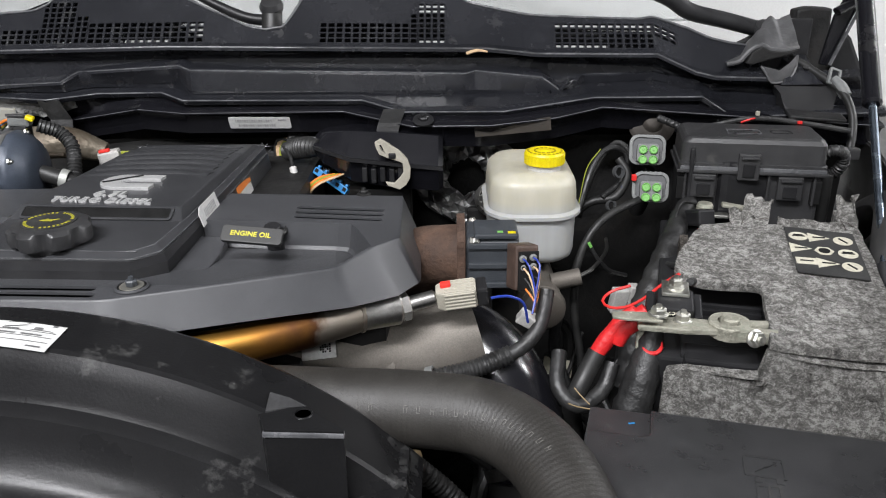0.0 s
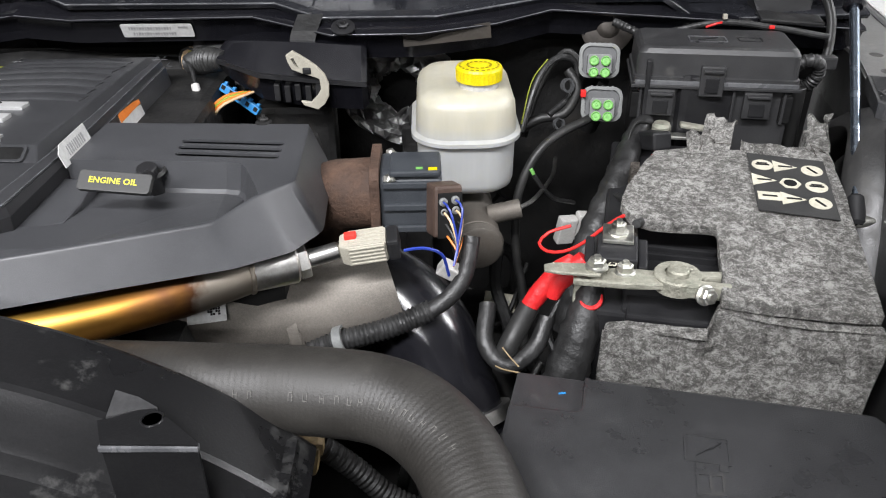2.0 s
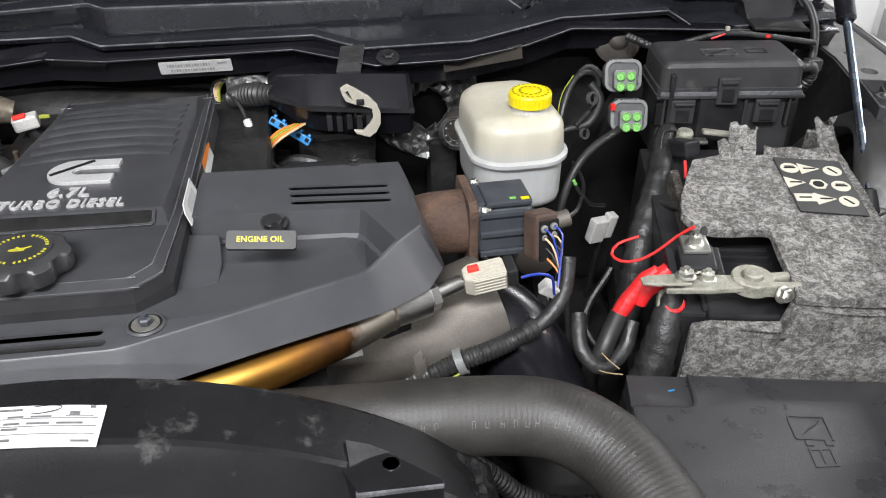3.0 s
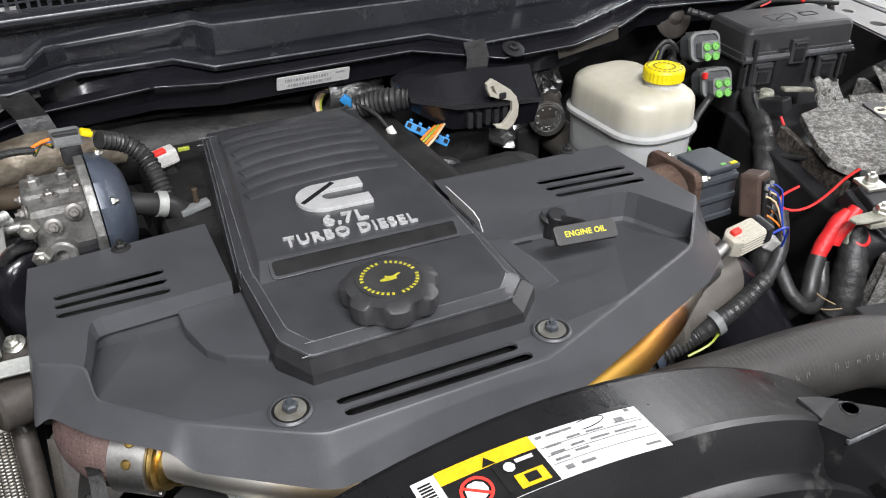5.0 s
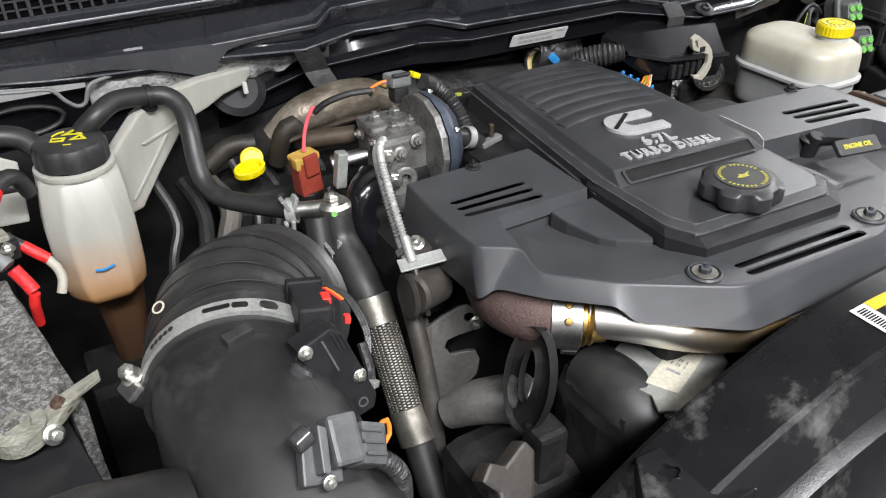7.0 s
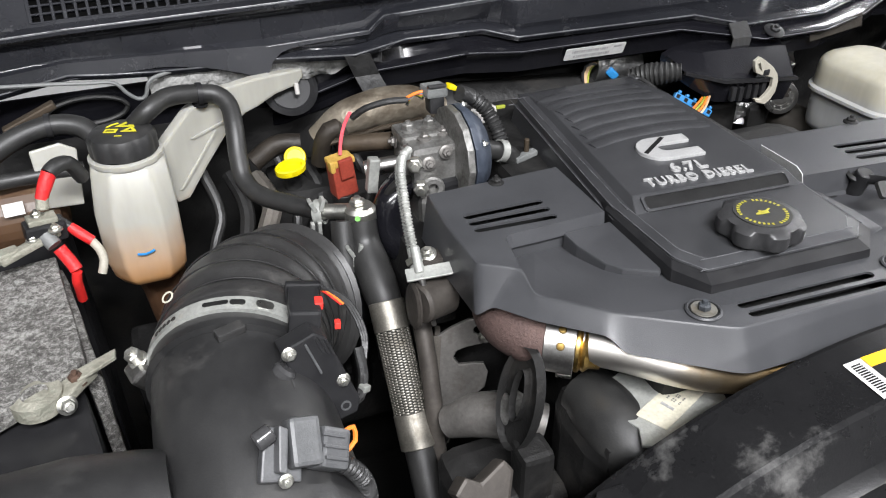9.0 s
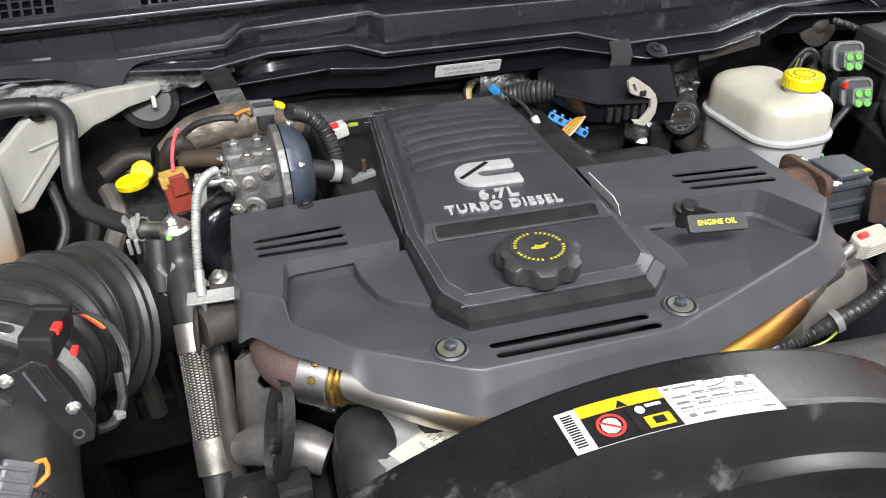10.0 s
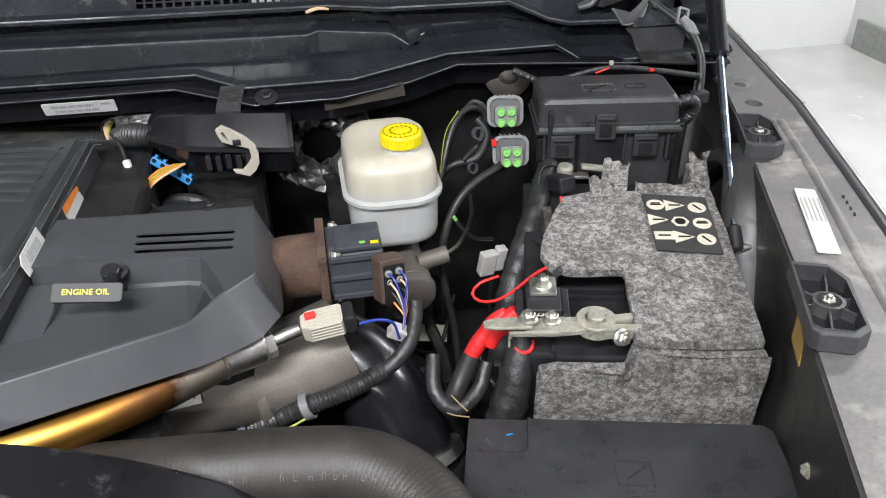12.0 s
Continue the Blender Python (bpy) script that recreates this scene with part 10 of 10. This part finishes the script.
pad_low = lambda x: float(np.interp(x, [-0.83, -0.77, -0.675, -0.6055, -0.586, -0.555], [1.3765, 1.373, 1.3745, 1.370, 1.380, 1.386]))
part("pad", strip([lambda x: (x, 1.172, 1.406), lambda x: (x, 1.164 + wave_(x), 1.403 - 0.02 * (x + 0.8)), lambda x: (x, 1.162 + wave_(x * 1.3), (1.402 + pad_low(x)) / 2), lambda x: (x, 1.164 + wave_(x * 0.8), pad_low(x) + wave_(x)), lambda x: (x, 1.176, pad_low(x))], [-0.826 + 0.006 * k for k in range(46)], 0.006), M["insul"], ins, angle=80)
part("ring", lathe([(0.03, 0), (0.036, 0.004), (0.03, 0.008), (0.026, 0.004)], (-0.665, 1.165, 1.36), (0.1, -0.8, 0.6), 28), M["black"], ins)
ws = thing("wing_wall", "black painted inner wall behind the coolant tank", "body panel", (-0.9, 1.22, 1.0), kind="structure")
part("sheet", strip([lambda x: (x, 1.185, 1.388), lambda x: (x, 1.2, 1.35), lambda x: (x, 1.21, 1.2), lambda x: (x, 1.21, 0.62)], [-1.34, -1.1, -0.9, -0.7, -0.6], 0.002), M["paint"], ws)
part("ring", tube([(-0.90 + 0.045 * math.cos(a), 1.185, 1.362 + 0.016 * math.sin(a)) for a in [2 * math.pi * k / 12 for k in range(13)]], 0.003, 8), M["rubber"], ws)
part("line", tube([(-1.0, 1.15, 1.418), (-0.9267, 1.15, 1.4114), (-0.8927, 1.15, 1.4074), (-0.8637, 1.15, 1.4036), (-0.8517, 1.15, 1.3896), (-0.8412, 1.15, 1.381), (-0.8326, 1.15, 1.3831), (-0.8274, 1.15, 1.396), (-0.8212, 1.152, 1.4019), (-0.8, 1.158, 1.405)], 0.0023, 8, step=0.003), M["connector"], ws, "thin bent grey line")
dh = thing("dark_hoses", "dull black hoses and pipes low behind the tank", "hoses", (-0.73, 1.0, 1.1))
for k in range(7):
    x = -0.79 + 0.03 * k
    part("hose", tube([(x, 1.10, 1.30 - 0.01 * (k % 3)), (x + 0.01, 1.06, 1.26), (x - 0.01 + 0.01 * (k % 2), 1.03, 1.2), (x, 1.0, 1.0)], 0.006 + 0.003 * (k % 3), 10, step=0.01), M[("rubber", "dark", "cast")[k % 3] if k != 5 else "rubber"], dh)
part("base", box((-0.72, 1.06, 0.98), (0.26, 0.12, 0.1), bevel=0.01), M["dark"], dh)

# ---- second battery with its clamps and cables ----
b2t = thing("battery", "second battery wrapped in pale grey felt", "battery", (-1.04, 0.86, 1.0))
NM = pose(-0.905, 0.715, 0, 0, 0, 10)
part("case", local(box((-0.11, 0.13, 1.15), (0.2, 0.3, 0.22), bevel=0.005), NM), M["black"], b2t)
part("felt_top", rumple(local(plate([(0.0, 0.10), (0.004, 0.285), (-0.225, 0.285), (-0.225, -0.02), (-0.10, -0.02), (-0.09, 0.06), (-0.02, 0.085)], 1.268, 1.288, bevel=0.004), NM)), M["felt"], b2t)
part("felt_side", rumple(local(box((0.0, 0.19, 1.17), (0.016, 0.2, 0.2), bevel=0.006), NM)), M["felt"], b2t)
part("felt_front", rumple(local(box((-0.16, -0.02, 1.16), (0.13, 0.014, 0.22), bevel=0.005), NM)), M["felt"], b2t)
single("battery_tray", local(box((-0.11, 0.13, 1.0), (0.24, 0.36, 0.1), bevel=0.01), NM), M["black"], "black battery tray on the inner wing", "battery tray", kind="structure")
c2 = thing("battery_clamp", "corroded pale battery clamp with bolt", "battery clamp", (-0.945, 0.75, 1.262))
part("ring", lathe([(0.011, 0.0), (0.02, 0.0), (0.0205, 0.014), (0.011, 0.015)], (-0.962, 0.782, 1.272)), M["lead"], c2)
part("post", lathe([(0.0108, 0), (0.009, 0.018), (0, 0.019)], (-0.962, 0.782, 1.266)), M["lead"], c2)
part("arm", closed_plate([(-0.016, -0.017), (0.02, -0.012), (0.045, 0.004), (0.042, 0.014), (0.015, 0.012), (-0.016, 0.015)], 0, 0.009, 0.002, frame_matrix((-0.958, 0.783, 1.272), (1, 0.25, 0.1), (-0.2, 1, 0))), M["lead"], c2)
part("bolt", hexbolt((-0.932, 0.793, 1.28), (0, 0, 1), 0.006, 0.008, 0.009), M["rust"], c2, "rusty stud")
part("bolt", hexbolt((-0.940, 0.769, 1.277), (0.3, -0.8, 0.4), 0.006, 0.007, 0.008), M["zinc"], c2)
part("strap", closed_plate([(0, -0.007), (0.034, -0.004), (0.038, 0.006), (0.0, 0.007)], 0, 0.004, 0.001, frame_matrix((-0.932, 0.793, 1.282), (1, 0.35, 0.15), (-0.3, 1, 0))), M["lead"], c2)
c3 = thing("battery_clamp", "corroded terminal stack with red-taped cables", "battery clamp", (-0.935, 0.985, 1.29))
part("block", box((-0.935, 0.985, 1.305), (0.05, 0.03, 0.026), rot=(0, 5, 15), bevel=0.004), M["black"], c3)
part("plate", box((-0.935, 0.985, 1.322), (0.036, 0.024, 0.008), rot=(0, 5, 15), bevel=0.002), M["lead"], c3)
part("arm", box((-0.955, 0.965, 1.296), (0.08, 0.016, 0.01), rot=(0, -12, 20), bevel=0.003), M["lead"], c3)
part("foot", box((-0.985, 0.96, 1.292), (0.034, 0.02, 0.014), rot=(0, 0, 20), bevel=0.004), M["lead"], c3)
for x, y, z in ((-0.94, 0.988, 1.326), (-0.92, 0.968, 1.312), (-0.95, 0.97, 1.302)):
    part("nut", hexbolt((x, y, z), (0, 0, 1), 0.006, 0.006, 0.009), M["zinc"], c3)
part("lug", cyl((-0.932, 0.995, 1.33), (-0.928, 1.0, 1.345), 0.008), M["lead"], c3)
part("red_sleeve", tube([(-0.93, 0.998, 1.343), (-0.922, 1.005, 1.358), (-0.913, 1.012, 1.372)], [0.008, 0.0095, 0.010], 14), M["red"], c3, "red tape sleeve")
part("cable", tube([(-0.914, 1.011, 1.371), (-0.905, 1.02, 1.376), (-0.89, 1.035, 1.37), (-0.88, 1.05, 1.34)], 0.0105, 14), M["rubber"], c3)
part("red_sleeve", tube([(-0.905, 0.985, 1.303), (-0.893, 0.978, 1.292), (-0.882, 0.973, 1.282)], [0.007, 0.0075, 0.007], 12), M["red"], c3, "red tape sleeve")
part("wire", tube([(-0.92, 0.99, 1.318), (-0.905, 0.985, 1.303)], 0.006, 10), M["loom"], c3)
part("tan_sleeve", tube([(-0.885, 0.974, 1.285), (-0.876, 0.968, 1.27), (-0.874, 0.962, 1.255), (-0.88, 0.955, 1.24)], 0.006, 12), M["ivory"], c3)
part("red_sleeve", tube([(-0.922, 0.96, 1.288), (-0.912, 0.952, 1.268), (-0.908, 0.947, 1.258)], 0.0085, 14), M["red"], c3, "red tape sleeve")
part("red_cable", tube([(-0.908, 0.946, 1.256), (-0.912, 0.948, 1.24), (-0.913, 0.955, 1.225), (-0.915, 0.965, 1.2)], 0.0065, 12), M["redwire"], c3)
part("dark_sleeve", tube([(-0.935, 0.972, 1.304), (-0.926, 0.962, 1.292)], 0.01, 12), M["connector"], c3)
c3.scale = (0.75, 0.75, 0.75)
c3.location += Vector((-0.016, 0, 0.022))
wr = thing("washer_reservoir", "amber-brown round tank behind the battery", "reservoir", (-0.985, 1.09, 1.2))
part("tank", lathe([(0.02, 0), (0.036, 0.004), (0.042, 0.02), (0.042, 0.15), (0.034, 0.165), (0.02, 0.17)], (-1.11, 1.09, 1.292), (1, 0.03, 0), 28), M["brownpoly"], wr)
part("label", box((-0.985, 1.052, 1.318), (0.02, 0.014, 0.001), rot=(52, 0, 5), bevel=0), M["white"], wr, "white label with blue edge")
part("base", box((-1.0, 1.1, 0.98), (0.1, 0.08, 0.6), bevel=0.01), M["black"], wr)
part("dark_line", tube([(-1.1, 1.05, 1.338), (-1.02, 1.06, 1.345), (-0.96, 1.07, 1.343), (-0.91, 1.075, 1.34)], 0.008, 12), M["rubber"], wr)
